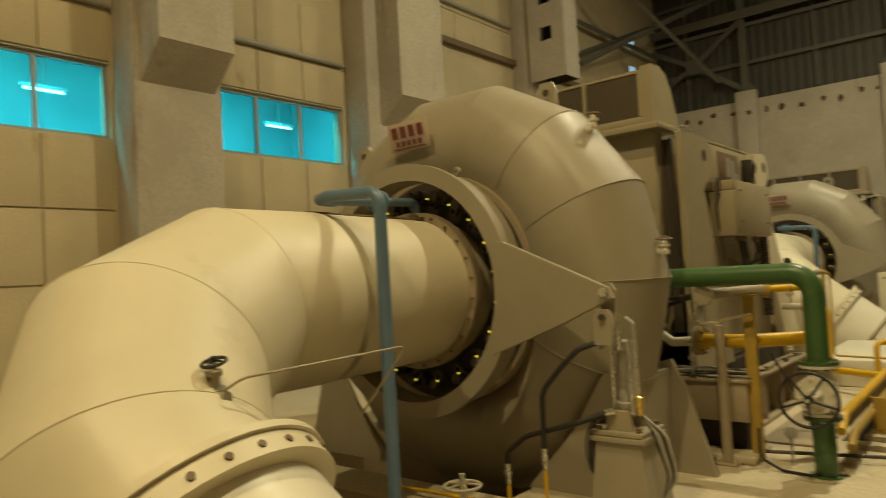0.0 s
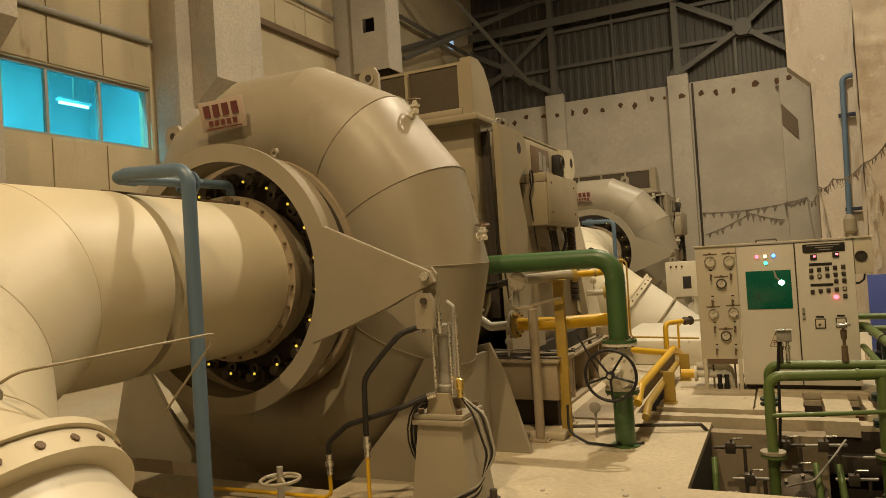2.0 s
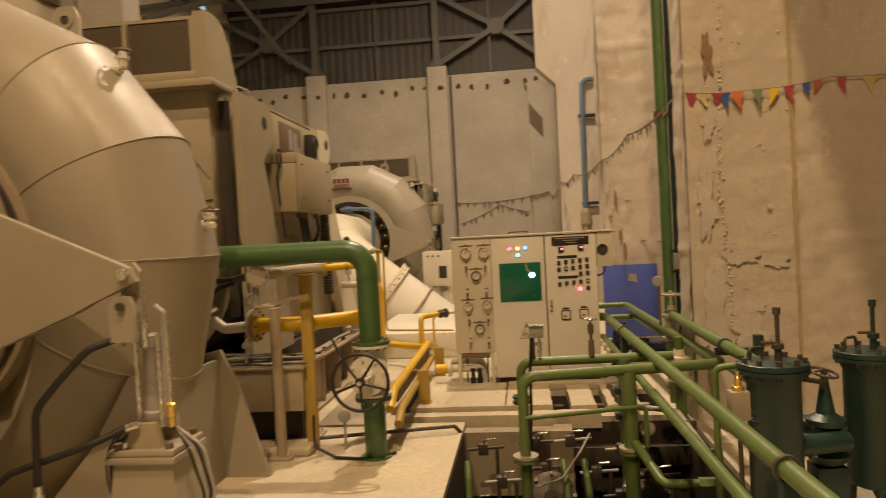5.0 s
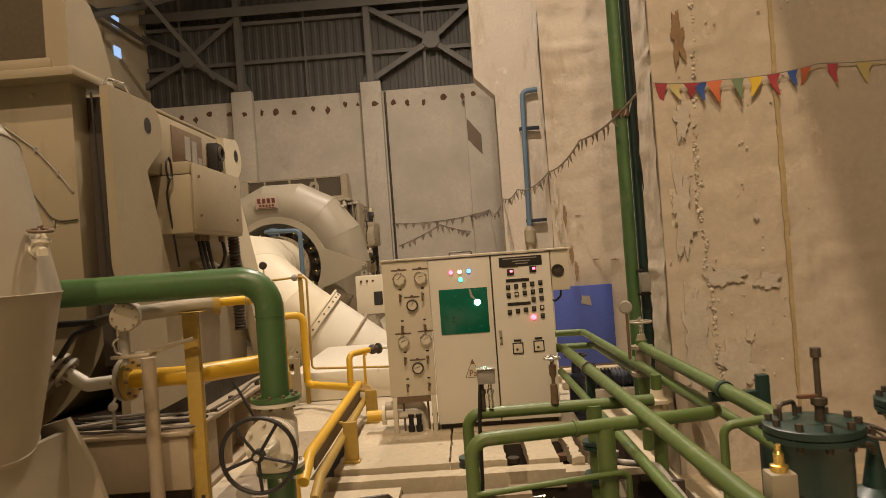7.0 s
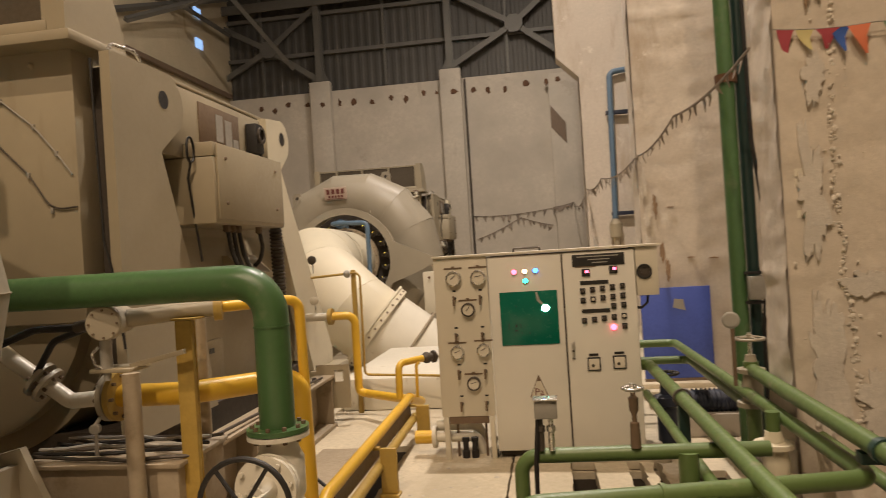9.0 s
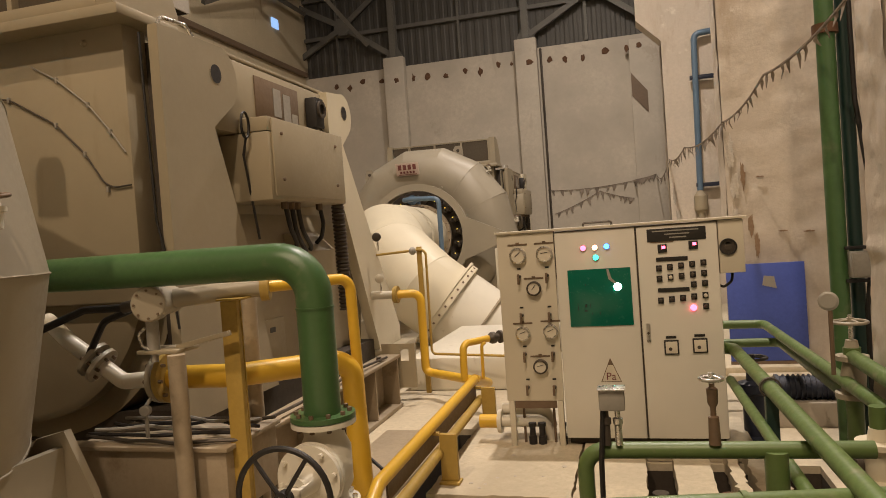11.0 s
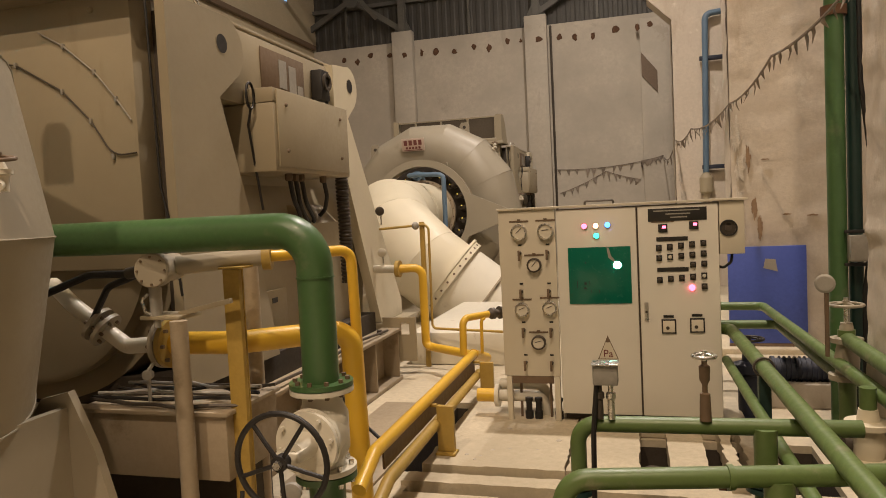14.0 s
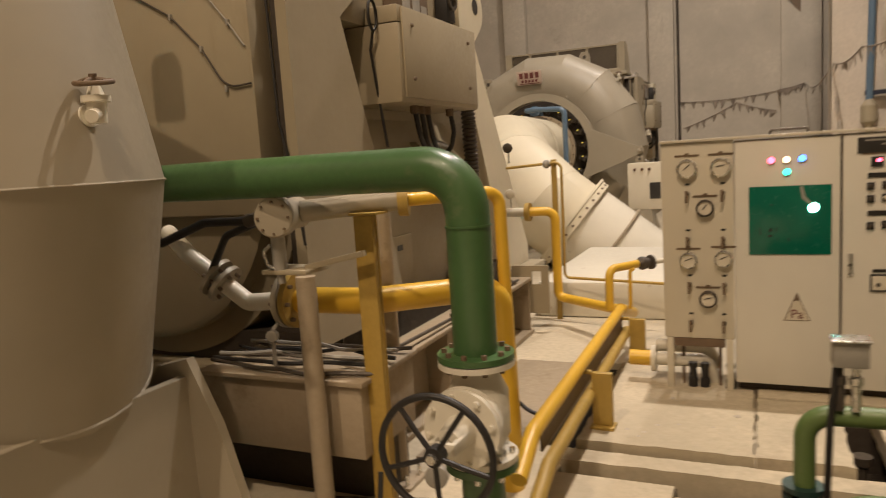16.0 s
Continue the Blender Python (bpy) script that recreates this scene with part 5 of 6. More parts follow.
# raised slab and beams over the second pit


def broken(x0, x1, y0, y1, z0, z1, rag=0.008):
    """A cast slab with ragged edges."""
    def edge(p, q):
        p, q = Vector(p), Vector(q)
        count = max(2, int((q - p).length / 0.05))
        side = Vector((-(q - p).y, (q - p).x)).normalized()
        return [p.lerp(q, i / count) + side * random.uniform(0, rag) * (i > 0) for i in range(count)]
    poly = edge((x0, y0), (x1, y0)) + edge((x1, y0), (x1, y1)) + edge((x1, y1), (x0, y1)) + edge((x0, y1), (x0, y0))
    bm = put_plate(B(), [tuple(p) for p in poly], "z", z0, z1)
    for v in bm.verts:
        if v.co.z > z1 - 0.001:
            v.co.z -= random.uniform(0, rag * 0.6)
    return bm


slab = broken(-0.62, 0.26, 7.58, 9.6, 0.004, 0.075, 0.012)
piece("concrete_slab", broken(0.263, 0.69, 7.585, 8.44, 0.004, 0.074, 0.012), FLOOR, "pale raised concrete slab under the panel", "slab", "structure")
piece("concrete_slab", slab, FLOOR, "pale raised concrete slab under the panel", "slab", "structure")
piece("slab_strip", broken(-0.70, 1.10, 7.40, 7.55, -0.10, 0.035), FLOOR, "narrow pale concrete strip beside the slab", "slab", "structure")
for x, w in ((0.85, 0.23), (1.17, 0.10), (1.29, 0.20)):
    piece("pit_beam", broken(x, x + w, 7.57, 8.44, -0.06, 0.065, 0.009 if x < 1 else 0.03), FLOOR, "rough pale concrete beam across the pit", "beam", group="beams over the pit")
piece("panel_footing", put_box(B(), (0.27, 8.45, 0.004), (1.4, 9.3, 0.08), 0.01), FLOOR, "concrete footing under the cabinet", "slab", "structure")
for i in range(26):
    x, y = random.uniform(-0.5, 0.2), random.uniform(7.7, 8.4)
    if i > 12:
        x, y = random.uniform(-1.1, -0.2), random.uniform(4.6, 7.0)
    z = 0.065 if i <= 12 else 0.0
    s = random.uniform(0.008, 0.02)
    piece("rubble", put_turned(B(), (x, y, z), (0, 0, 1), [(0, s * 1.2), (s * 0.5, s), (s * 0.8, s * 0.3)], 6), CONCRETE, "small crumb of broken concrete on the floor", "rubble", group="floor crumbs")


# ---- oil pressure panel ----
def oil_panel():
    th = thing("control_cabinet", (0.5, 8.8, 0.065), "cream hydraulic control cabinet with gauges and lit indicators", "cabinet")
    yf = 8.54
    gp = part("gauge_panel", put_box(B(), (-0.26, yf, 0.40), (0.148, yf + 0.03, 1.608), 0.004), PANEL_PAINT, th, "cream gauge board")
    for x in (-0.25, 0.10):
        part("leg", put_box(B(), (x, yf + 0.002, 0.066), (x + 0.04, yf + 0.05, 0.398), 0.003), PANEL_PAINT, th)
    part("apron", put_box(B(), (-0.205, yf + 0.004, 0.345), (0.095, yf + 0.03, 0.398)), BROWN, th)
    for x, z, r in ((-0.11, 1.45, 0.058), (0.08, 1.45, 0.058), (-0.01, 1.21, 0.052), (-0.11, 0.89, 0.052), (0.09, 0.90, 0.052), (0.0, 0.65, 0.052)):
        g = part("pressure_gauge", put_turned(B(), (x, yf, z), (0, -1, 0), [(0, r), (0.035, r), (0.04, r * 0.9), (0.041, r * 0.78), (0.03, r * 0.76)], 30), CHROME if z > 1.3 or 0.8 < z < 1 else IRON, gp, "round pressure gauge with steel rim")
        part("dial", put_cyl(B(), (x, yf - 0.031, z), (x, yf - 0.034, z), r * 0.77, n=28), PAPER, g)
        a = random.uniform(-0.9, 0.9) + 0.8
        part("needle", put_box(B(), (x - 0.002, yf - 0.038, z - r * 0.25), (x + 0.002, yf - 0.036, z + r * 0.62), 0, Matrix.Rotation(a, 4, "Y")), INK, g)
        part("name_strip", put_box(B(), (x - 0.07, yf - 0.004, z + r + 0.014), (x + 0.07, yf - 0.001, z + r + 0.026)), BROWN, gp)
        part("strip_knob", put_box(B(), (x - 0.012, yf - 0.006, z + r + 0.026), (x + 0.012, yf - 0.001, z + r + 0.036)), BROWN, gp)
    for x, z in ((-0.11, 1.30), (0.09, 1.30), (-0.11, 1.02), (0.09, 1.02), (-0.105, 0.74), (0.095, 0.74), (-0.1, 0.50), (0.09, 0.50)):
        k = part("gauge_cock", put_turned(B(), (x, yf, z), (0, -1, 0), [(0, 0.012), (0.03, 0.012), (0.035, 0.008)], 12), IRON, gp, "small gauge cock")
        part("cock_lever", put_box(B(), (x - 0.012, yf - 0.045, z - 0.055), (x + 0.004, yf - 0.035, z + 0.02), 0.003), BROWN, k)
        part("tag", put_box(B(), (x - 0.013, yf - 0.003, z + 0.05), (x + 0.013, yf - 0.001, z + 0.062)), INK, gp)
    cab = part("body", put_box(B(), (0.152, yf + 0.028, 0.13), (1.24, yf + 0.52, 1.60), 0.006), PANEL_PAINT, th)
    part("roof_lip", put_box(B(), (-0.27, yf - 0.02, 1.609), (1.42, yf + 0.54, 1.625), 0.003), PANEL_PAINT, th)
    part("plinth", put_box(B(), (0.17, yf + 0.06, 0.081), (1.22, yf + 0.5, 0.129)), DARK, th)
    d1 = part("door", put_box(B(), (0.156, yf, 0.132), (0.704, yf + 0.026, 1.594), 0.006), DOOR_PAINT, th)
    d2 = part("door", put_box(B(), (0.716, yf, 0.132), (1.236, yf + 0.026, 1.594), 0.006), DOOR_PAINT, th)
    part("door_gap", put_box(B(), (0.705, yf + 0.010, 0.14), (0.715, yf + 0.026, 1.59)), DARK, th)
    # first door: lamps, green screen, warning triangle
    for x, z, m in ((0.352, 1.475, LED_RED), (0.432, 1.475, LED_AMBER), (0.512, 1.478, LED_BLUE), (0.434, 1.405, LED_GREEN)):
        l = part("indicator_lamp", put_turned(B(), (x, yf, z), (0, -1, 0), [(0, 0.019), (0.012, 0.019), (0.02, 0.012), (0.022, 0.004)], 18), m, d1, "glowing indicator lamp")
        part("bezel", put_annulus(B(), (x, yf, z), (0, -1, 0), 0.019, 0.023, 0, 0.008, 20), STEEL, l)
    sc = part("display", put_box(B(), (0.232, yf - 0.008, 0.925), (0.662, yf - 0.001, 1.325), 0.002), SCREEN, d1, "dark green glossy display")
    part("screen_lamp", put_turned(B(), (0.57, yf - 0.008, 1.195), (0, -1, 0), [(0, 0.028), (0.004, 0.025), (0.007, 0.008)], 18), LED_WHITE, sc, "bright white-green light spot")
    for x, z, w, h in ((0.29, 1.04, 0.004, 0.05), (0.34, 1.06, 0.015, 0.02), (0.335, 1.03, 0.02, 0.012), (0.375, 1.055, 0.004, 0.03), (0.35, 1.21, 0.006, 0.012), (0.44, 1.005, 0.005, 0.018), (0.385, 1.005, 0.003, 0.02)):
        part("screen_mark", put_box(B(), (x, yf - 0.0105, z), (x + w, yf - 0.0085, z + h)), INK, sc)
    # Pale streak curving from the display's top edge to the light spot.
    part("screen_smear", put_plate(B(), [(0.50, 1.32), (0.515, 1.32), (0.53, 1.26), (0.56, 1.225), (0.55, 1.215), (0.51, 1.25)], "y", yf - 0.0095, yf - 0.0085), STEEL, sc)
    tri = [(0.415, 0.53), (0.486, 0.70), (0.557, 0.53)]
    wt = part("warning_triangle", put_plate(B(), tri, "y", yf - 0.002, yf - 0.0005), BROWN, d1, "triangular pressure symbol")
    part("triangle_face", put_plate(B(), [(0.423, 0.5345), (0.470, 0.650), (0.502, 0.650), (0.549, 0.5345)], "y", yf - 0.0035, yf - 0.0022), PANEL_PAINT, wt)
    put_text("pressure_letters", "Pa", 0.075, MAROON, Matrix.Translation((0.486, yf - 0.0045, 0.568)) @ Euler((radians(90), 0, 0)).to_matrix().to_4x4(), d1)
    # second door
    np_ = part("name_plate", put_box(B(), (0.785, yf - 0.005, 1.487), (1.165, yf - 0.001, 1.575), 0.001), INK, d2, "black name plate with small pale print")
    for z, a, b in ((1.558, 0.82, 1.12), (1.535, 0.90, 1.06), (1.512, 0.93, 1.04)):
        part("print_bar", put_box(B(), (a, yf - 0.0065, z - 0.004), (b, yf - 0.0052, z + 0.004)), STEEL, np_)
    for x, z in ((0.88, 1.44), (1.08, 1.452)):
        dm = part("digital_meter", put_box(B(), (x - 0.03, yf - 0.012, z - 0.028), (x + 0.03, yf - 0.001, z + 0.028), 0.002), INK, d2, "black digital meter with red figures")
        part("red_figures", put_box(B(), (x - 0.004, yf - 0.0135, z - 0.002), (x + 0.02, yf - 0.0122, z + 0.017)), LED_RED, dm)
        part("strip", put_box(B(), (x - 0.075, yf - 0.004, z + 0.04), (x + 0.075, yf - 0.001, z + 0.05)), BROWN, d2)
    for z, a, b in ((1.365, 0.835, 1.04), (1.155, 0.835, 1.04)):
        part("heading_strip", put_box(B(), (a, yf - 0.005, z - 0.014), (b, yf - 0.001, z + 0.014)), INK, d2)
    knobs = [(0.85 + 0.072 * i, 1.305 + 0.006 * i) for i in range(5)] + [(0.85 + 0.072 * i, 1.235 + 0.006 * i) for i in range(5)] + [(1.068, 1.185), (1.14, 1.19)]
    knobs += [(0.85 + 0.072 * i, 1.085 + 0.006 * i) for i in range(5)] + [(1.138, 1.035)]
    for i, (x, z) in enumerate(knobs):
        k = part("selector_switch", put_box(B(), (x - 0.019, yf - 0.010, z - 0.021), (x + 0.019, yf - 0.001, z + 0.021), 0.002), INK, d2, "small black selector switch")
        part("knob", put_turned(B(), (x, yf - 0.010, z), (0, -1, 0), [(0, 0.013), (0.014, 0.012), (0.018, 0.007)], 14), PAPER if i in (6, 16) else IRON, k)
    part("alarm_lamp", put_turned(B(), (1.058, yf, 1.028), (0, -1, 0), [(0, 0.021), (0.012, 0.021), (0.02, 0.012)], 18), LED_RED, d2, "glowing red alarm lamp")
    for x, z in ((0.90, 0.765), (1.085, 0.772)):
        part("meter_frame", put_box(B(), (x - 0.048, yf - 0.012, z - 0.052), (x + 0.048, yf - 0.001, z + 0.048), 0.003), INK, d2)
        q = part("meter", put_box(B(), (x - 0.038, yf - 0.016, z - 0.042), (x + 0.038, yf - 0.0125, z + 0.038), 0.001), PAPER, d2, "white analogue meter")
        part("meter_pivot", put_cyl(B(), (x - 0.008, yf - 0.016, z - 0.012), (x - 0.008, yf - 0.018, z - 0.012), 0.012, n=14), IRON, q)
        part("meter_tag", put_box(B(), (x - 0.034, yf - 0.005, z + 0.058), (x + 0.034, yf - 0.001, z + 0.075)), INK, d2)
    lk = part("door_lock", put_box(B(), (0.742, yf - 0.012, 0.80), (0.768, yf - 0.001, 0.93), 0.003), CHROME, d2, "slim metal swing handle")
    part("lock_barrel", put_cyl(B(), (0.755, yf - 0.012, 0.865), (0.755, yf - 0.017, 0.865), 0.009, n=12), IRON, lk)
    # fan box on the side
    fb = part("fan_box", put_box(B(), (1.242, yf + 0.005, 1.25), (1.40, yf + 0.45, 1.607), 0.005), PANEL_PAINT, th)
    part("fan_ring", put_annulus(B(), (1.30, yf + 0.005, 1.425), (0, -1, 0), 0.045, 0.056, 0, 0.012, 30), INK, fb, "black round cooling fan")
    part("fan_disc", put_cyl(B(), (1.30, yf + 0.004, 1.425), (1.30, yf + 0.001, 1.425), 0.045, n=28), DARK, fb)
    part("fan_hub", put_cyl(B(), (1.30, yf + 0.001, 1.425), (1.30, yf - 0.004, 1.425), 0.022, n=18), IRON, fb)
    for k in range(5):
        a = k * 2 * math.pi / 5
        part("fan_blade", put_box(B(), (1.30 - 0.006, yf - 0.001, 1.425), (1.30 + 0.006, yf + 0.0005, 1.425 + 0.043), 0, Matrix.Rotation(a, 4, "Y")), IRON, fb)
    part("fan_cable", put_tube(B(), [(1.33, yf + 0.1, 1.25), (1.32, yf + 0.08, 1.19), (1.27, yf + 0.08, 1.15), (1.242, yf + 0.1, 1.16)], 0.009, 0.04, 8), BLACK, fb)
    # things under the gauge board
    for z, y in ((0.22, 8.66), (0.29, 8.74)):
        part("oil_pipe", put_tube(B(), [(-0.34, y, z), (-0.02, y, z), (0.02, y + 0.05, z - 0.14)], 0.042, 0.06, 16), WHITE_PIPE, th)
    part("pipe_flange", put_cyl(B(), (-0.36, 8.66, 0.22), (-0.33, 8.66, 0.22), 0.085, n=24), WHITE_PIPE, th)
    part("yellow_pipe_end", put_cyl(B(), (-0.36, 8.66, 0.22), (-0.5, 8.66, 0.22), 0.05, n=20), YELLOW, th)
    for x in (-0.10, -0.03, 0.12):
        part("tank_fitting", put_turned(B(), (x, 8.60, 0.066), (0, 0, 1), [(0, 0.03), (0.06, 0.03), (0.065, 0.022), (0.13, 0.022), (0.135, 0.028), (0.16, 0.028)], 14), BLACK, th)
    for x in (-0.16, 0.06):
        part("copper_line", put_tube(B(), [(x, 8.64, 0.07), (x, 8.64, 0.36), (x + 0.02, 8.60, 0.398)], 0.01, 0.03, 8), BROWN, th)
    part("roof_handle", put_tube(B(), [(0.35, 8.7, 1.62), (0.35, 8.7, 1.65), (0.55, 8.7, 1.65), (0.55, 8.7, 1.62)], 0.008, 0.015, 8), IRON, th)
    return th


oil_panel()


# ---- green hydraulic pipework, right of the walk ----
def green_run(label, runs, base):
    th = thing("green_pipe", base, label, "pipe", "green hydraulic pipes")
    for pts, r, bend in runs:
        part("pipe", put_tube(B(), pts, r, bend, 18, 7), GREEN_OLD, th)
    return th


ga = green_run("worn green pipe loop rising from the pit", [
    ([(0.44, 5.93, -0.9), (0.44, 5.93, 0.672), (1.81, 6.19, 0.672), (1.735, 10.1, 0.67), (1.0, 10.15, 0.67)], 0.037, 0.09),
    ([(1.16, 6.07, 0.66), (1.16, 6.07, -0.9)], 0.05, 0.0),
    ([(0.45, 5.90, 0.40), (1.22, 6.02, 0.43), (1.26, 6.03, 0.41), (1.26, 6.03, 0.15)], 0.016, 0.04),
    ([(1.18, 6.03, 0.18), (1.29, 5.66, 0.03), (1.72, 5.66, 0.03)], 0.03, 0.06)], (0.44, 5.93, 0.0))
for x, y in ((0.44, 5.93), (1.16, 6.07)):
    for z in (0.10, 0.125):
        part("flange", put_cyl(B(), (x, y, z), (x, y, z + 0.018), 0.085, n=24), CREAM if z > 0.11 else GREEN_OLD, ga)
part("joint", put_annulus(B(), (1.0, 6.036, 0.672), (1, 0.19, 0), 0.036, 0.044, -0.01, 0.01, 20), GREEN_OLD, ga)
part("nut", put_cyl(B(), (1.50, 5.66, 0.03), (1.60, 5.66, 0.03), 0.042, n=6), GREEN_OLD, ga)
gb = green_run("worn green pipe loop behind the first one", [
    ([(0.425, 6.73, -0.9), (0.425, 6.73, 0.625), (1.60, 6.76, 0.632)], 0.037, 0.09),
    ([(1.22, 6.73, 0.63), (1.22, 6.73, -0.9)], 0.048, 0.0)], (0.42, 6.7, 0.0))
for z in (0.16, 0.19, 0.36, 0.39):
    part("flange", put_cyl(B(), (1.22, 6.73, z), (1.22, 6.73, z + 0.02), 0.085, n=22), TEAL, gb)
for x, z in ((0.42, 0.30), (0.42, 0.34)):
    part("flange", put_cyl(B(), (x, 6.73, z), (x, 6.73, z + 0.02), 0.07, n=20), TEAL, gb)
gc = green_run("long worn green pipe running beside the pit", [
    ([(1.10, 8.66, 0.60), (1.22, 8.75, 0.715), (1.31, 8.65, 0.72), (1.44, 3.2, 0.72), (1.5, 1.6, 0.70)], 0.040, 0.05),
    ([(1.27, 8.6, 0.52), (1.36, 3.3, 0.50), (1.45, 1.6, 0.48)], 0.03, 0.05)], (1.4, 5.0, 0.0))
for y in (7.5, 3.9, 2.4):
    x = 1.31 + (8.65 - y) * 0.024
    part("support_post", put_box(B(), (x - 0.03, y - 0.03, 0.0), (x + 0.03, y + 0.03, 0.68), 0.003), TEAL, gc)
    part("u_clamp", put_annulus(B(), (x, y, 0.72), (0, 1, 0), 0.046, 0.055, -0.012, 0.012, 18), IRON, gc)
gd = green_run("green pipe carrying a gate valve beside the pier", [
    ([(1.0, 9.80, 0.56), (1.80, 9.80, 0.56), (1.82, 7.85, 0.56)], 0.036, 0.08),
    ([(1.82, 7.85, 0.0), (1.82, 7.85, 0.86)], 0.045, 0.0),
    ([(1.82, 7.85, 0.81), (1.80, 7.2, 0.82), (1.80, 5.50, 0.82), (1.76, 5.17, 0.82)], 0.040, 0.06),
    ([(1.58, 5.48, -0.9), (1.58, 5.48, 0.785), (1.80, 5.47, 0.81)], 0.020, 0.05),
    ([(1.97, 7.15, 0.57), (1.96, 5.60, 0.57), (1.86, 5.12, 0.57)], 0.032, 0.08)], (1.9, 7.8, 0.0))
for y in (6.2,):
    part("clamp_post", put_box(B(), (2.03, y - 0.03, 0.0), (2.09, y + 0.03, 0.86), 0.004), TEAL, gd)
    part("clamp_bracket", put_box(B(), (1.77, y - 0.03, 0.73), (2.029, y + 0.03, 0.776), 0.003), TEAL, gd)
part("pipe_band", put_annulus(B(), (1.80, 6.05, 0.82), (0, 1, 0), 0.041, 0.049, -0.02, 0.02, 18), TEAL, gd)

gv = thing("small_gate_valve", (1.82, 7.85, 0.5), "dusty cream gate valve with pale wheel", "valve")
part("body", put_turned(B(), (1.82, 7.85, 0.58), (0, 0, 1), [(0, 0.095), (0.03, 0.095), (0.035, 0.06), (0.12, 0.065), (0.2, 0.05), (0.21, 0.085), (0.235, 0.085), (0.24, 0.045), (0.32, 0.03)], 22), CREAM, gv)
part("stem", put_cyl(B(), (1.82, 7.85, 0.88), (1.82, 7.85, 1.04), 0.012, n=10), CHROME, gv)
part("wheel", put_wheel(B(), (1.82, 7.85, 1.0), (0, 0, 1), 0.085, 0.009, 4, hub=0.018), CREAM, gv)
fv = thing("flanged_valve", (1.82, 7.35, 0.3), "cream flanged valve body on a green stub pipe", "valve")
part("stub", put_cyl(B(), (1.72, 7.12, 0.0), (1.72, 7.12, 0.42), 0.045, n=16), GREEN_OLD, fv)
part("body", put_turned(B(), (1.72, 7.12, 0.36), (0, 0, 1), [(0, 0.10), (0.025, 0.10), (0.03, 0.065), (0.09, 0.075), (0.17, 0.06), (0.175, 0.10), (0.20, 0.10), (0.205, 0.05), (0.26, 0.04)], 22), CREAM_LIGHT, fv)
part("stub", put_tube(B(), [(1.72, 7.12, 0.60), (1.72, 7.12, 0.72)], 0.036, 0, 14), GREEN_OLD, fv)
part("cap", put_turned(B(), (1.63, 7.10, 0.46), (-1, -0.2, 0), [(0, 0.05), (0.03, 0.05), (0.035, 0.02), (0.06, 0.02)], 14), IRON, fv)
pd = thing("pit_gauge", (1.42, 7.0, -0.9), "white dial gauge on a pipe in the pit", "gauge")
part("stem", put_cyl(B(), (1.42, 7.0, -1.4), (1.42, 7.0, -0.06), 0.014, n=8), IRON, pd)
part("case", put_turned(B(), (1.42, 7.0, 0.0), (-0.25, -1, 0.25), [(0, 0.062), (0.03, 0.064), (0.036, 0.054)], 22), STEEL, pd)
part("dial", put_turned(B(), (1.411, 6.963, 0.009), (-0.25, -1, 0.25), [(0, 0.052), (0.003, 0.052)], 22), PAPER, pd)
cn = thing("pit_conduit", (1.62, 6.6, 0.0), "pale bent conduit along the side of the pit", "conduit")
part("conduit", put_tube(B(), [(1.30, 7.2, -0.9), (1.30, 7.2, 0.14), (1.66, 7.0, 0.14), (1.70, 5.6, 0.02), (1.70, 5.55, -0.6)], 0.022, 0.07, 12), STEEL, cn)
for y in (6.7, 6.0):
    part("clip", put_box(B(), (1.66, y - 0.015, 0.02), (1.74, y + 0.015, 0.14), 0.003), IRON, cn)
pg = thing("pressure_gauge", (1.70, 7.75, 0.7), "round steel pressure gauge on a green pipe", "gauge")
part("stem", put_cyl(B(), (1.70, 7.75, 0.73), (1.70, 7.75, 1.08), 0.012, n=8), BROWN, pg)
part("case", put_turned(B(), (1.70, 7.77, 1.13), (-0.3, -1, 0.1), [(0, 0.05), (0.03, 0.052), (0.036, 0.042)], 22), STEEL, pg)
part("dial", put_turned(B(), (1.69, 7.735, 1.134), (-0.3, -1, 0.1), [(0, 0.04), (0.003, 0.04)], 20), STEEL, pg)

pb = thing("limit_box", (0.55, 6.70, 0.66), "grey instrument box with two stems on the green pipe", "box")
part("box", put_box(B(), (0.505, 6.66, 0.82), (0.615, 6.74, 0.91), 0.006), STEEL, pb)
part("hood", put_box(B(), (0.50, 6.645, 0.911), (0.62, 6.745, 0.918), 0.002), CHROME, pb)
for x in (0.53, 0.58):
    part("stem", put_turned(B(), (x, 6.70, 0.66), (0, 0, 1), [(0, 0.016), (0.09, 0.016), (0.095, 0.022), (0.12, 0.022), (0.125, 0.012), (0.16, 0.012)], 12), IRON if x < 0.55 else CHROME, pb)
part("cable", put_tube(B(), [(0.52, 6.69, 0.82), (0.50, 6.68, 0.6), (0.49, 6.7, 0.2), (0.46, 6.75, -0.2)], 0.012, 0.1, 8), BLACK, pb)
nv = thing("needle_valve", (0.98, 6.72, 0.66), "slim bronze needle valve with flat round wheel", "valve")
part("stem", put_turned(B(), (0.98, 6.72, 0.66), (0, 0, 1), [(0, 0.026), (0.12, 0.022), (0.125, 0.012), (0.16, 0.012), (0.18, 0.022), (0.24, 0.024), (0.25, 0.012), (0.27, 0.012)], 14), BROWN, nv)
part("wheel", put_wheel(B(), (0.98, 6.72, 0.945), (0, 0, 1), 0.048, 0.008, 5, hub=0.014), CHROME, nv)


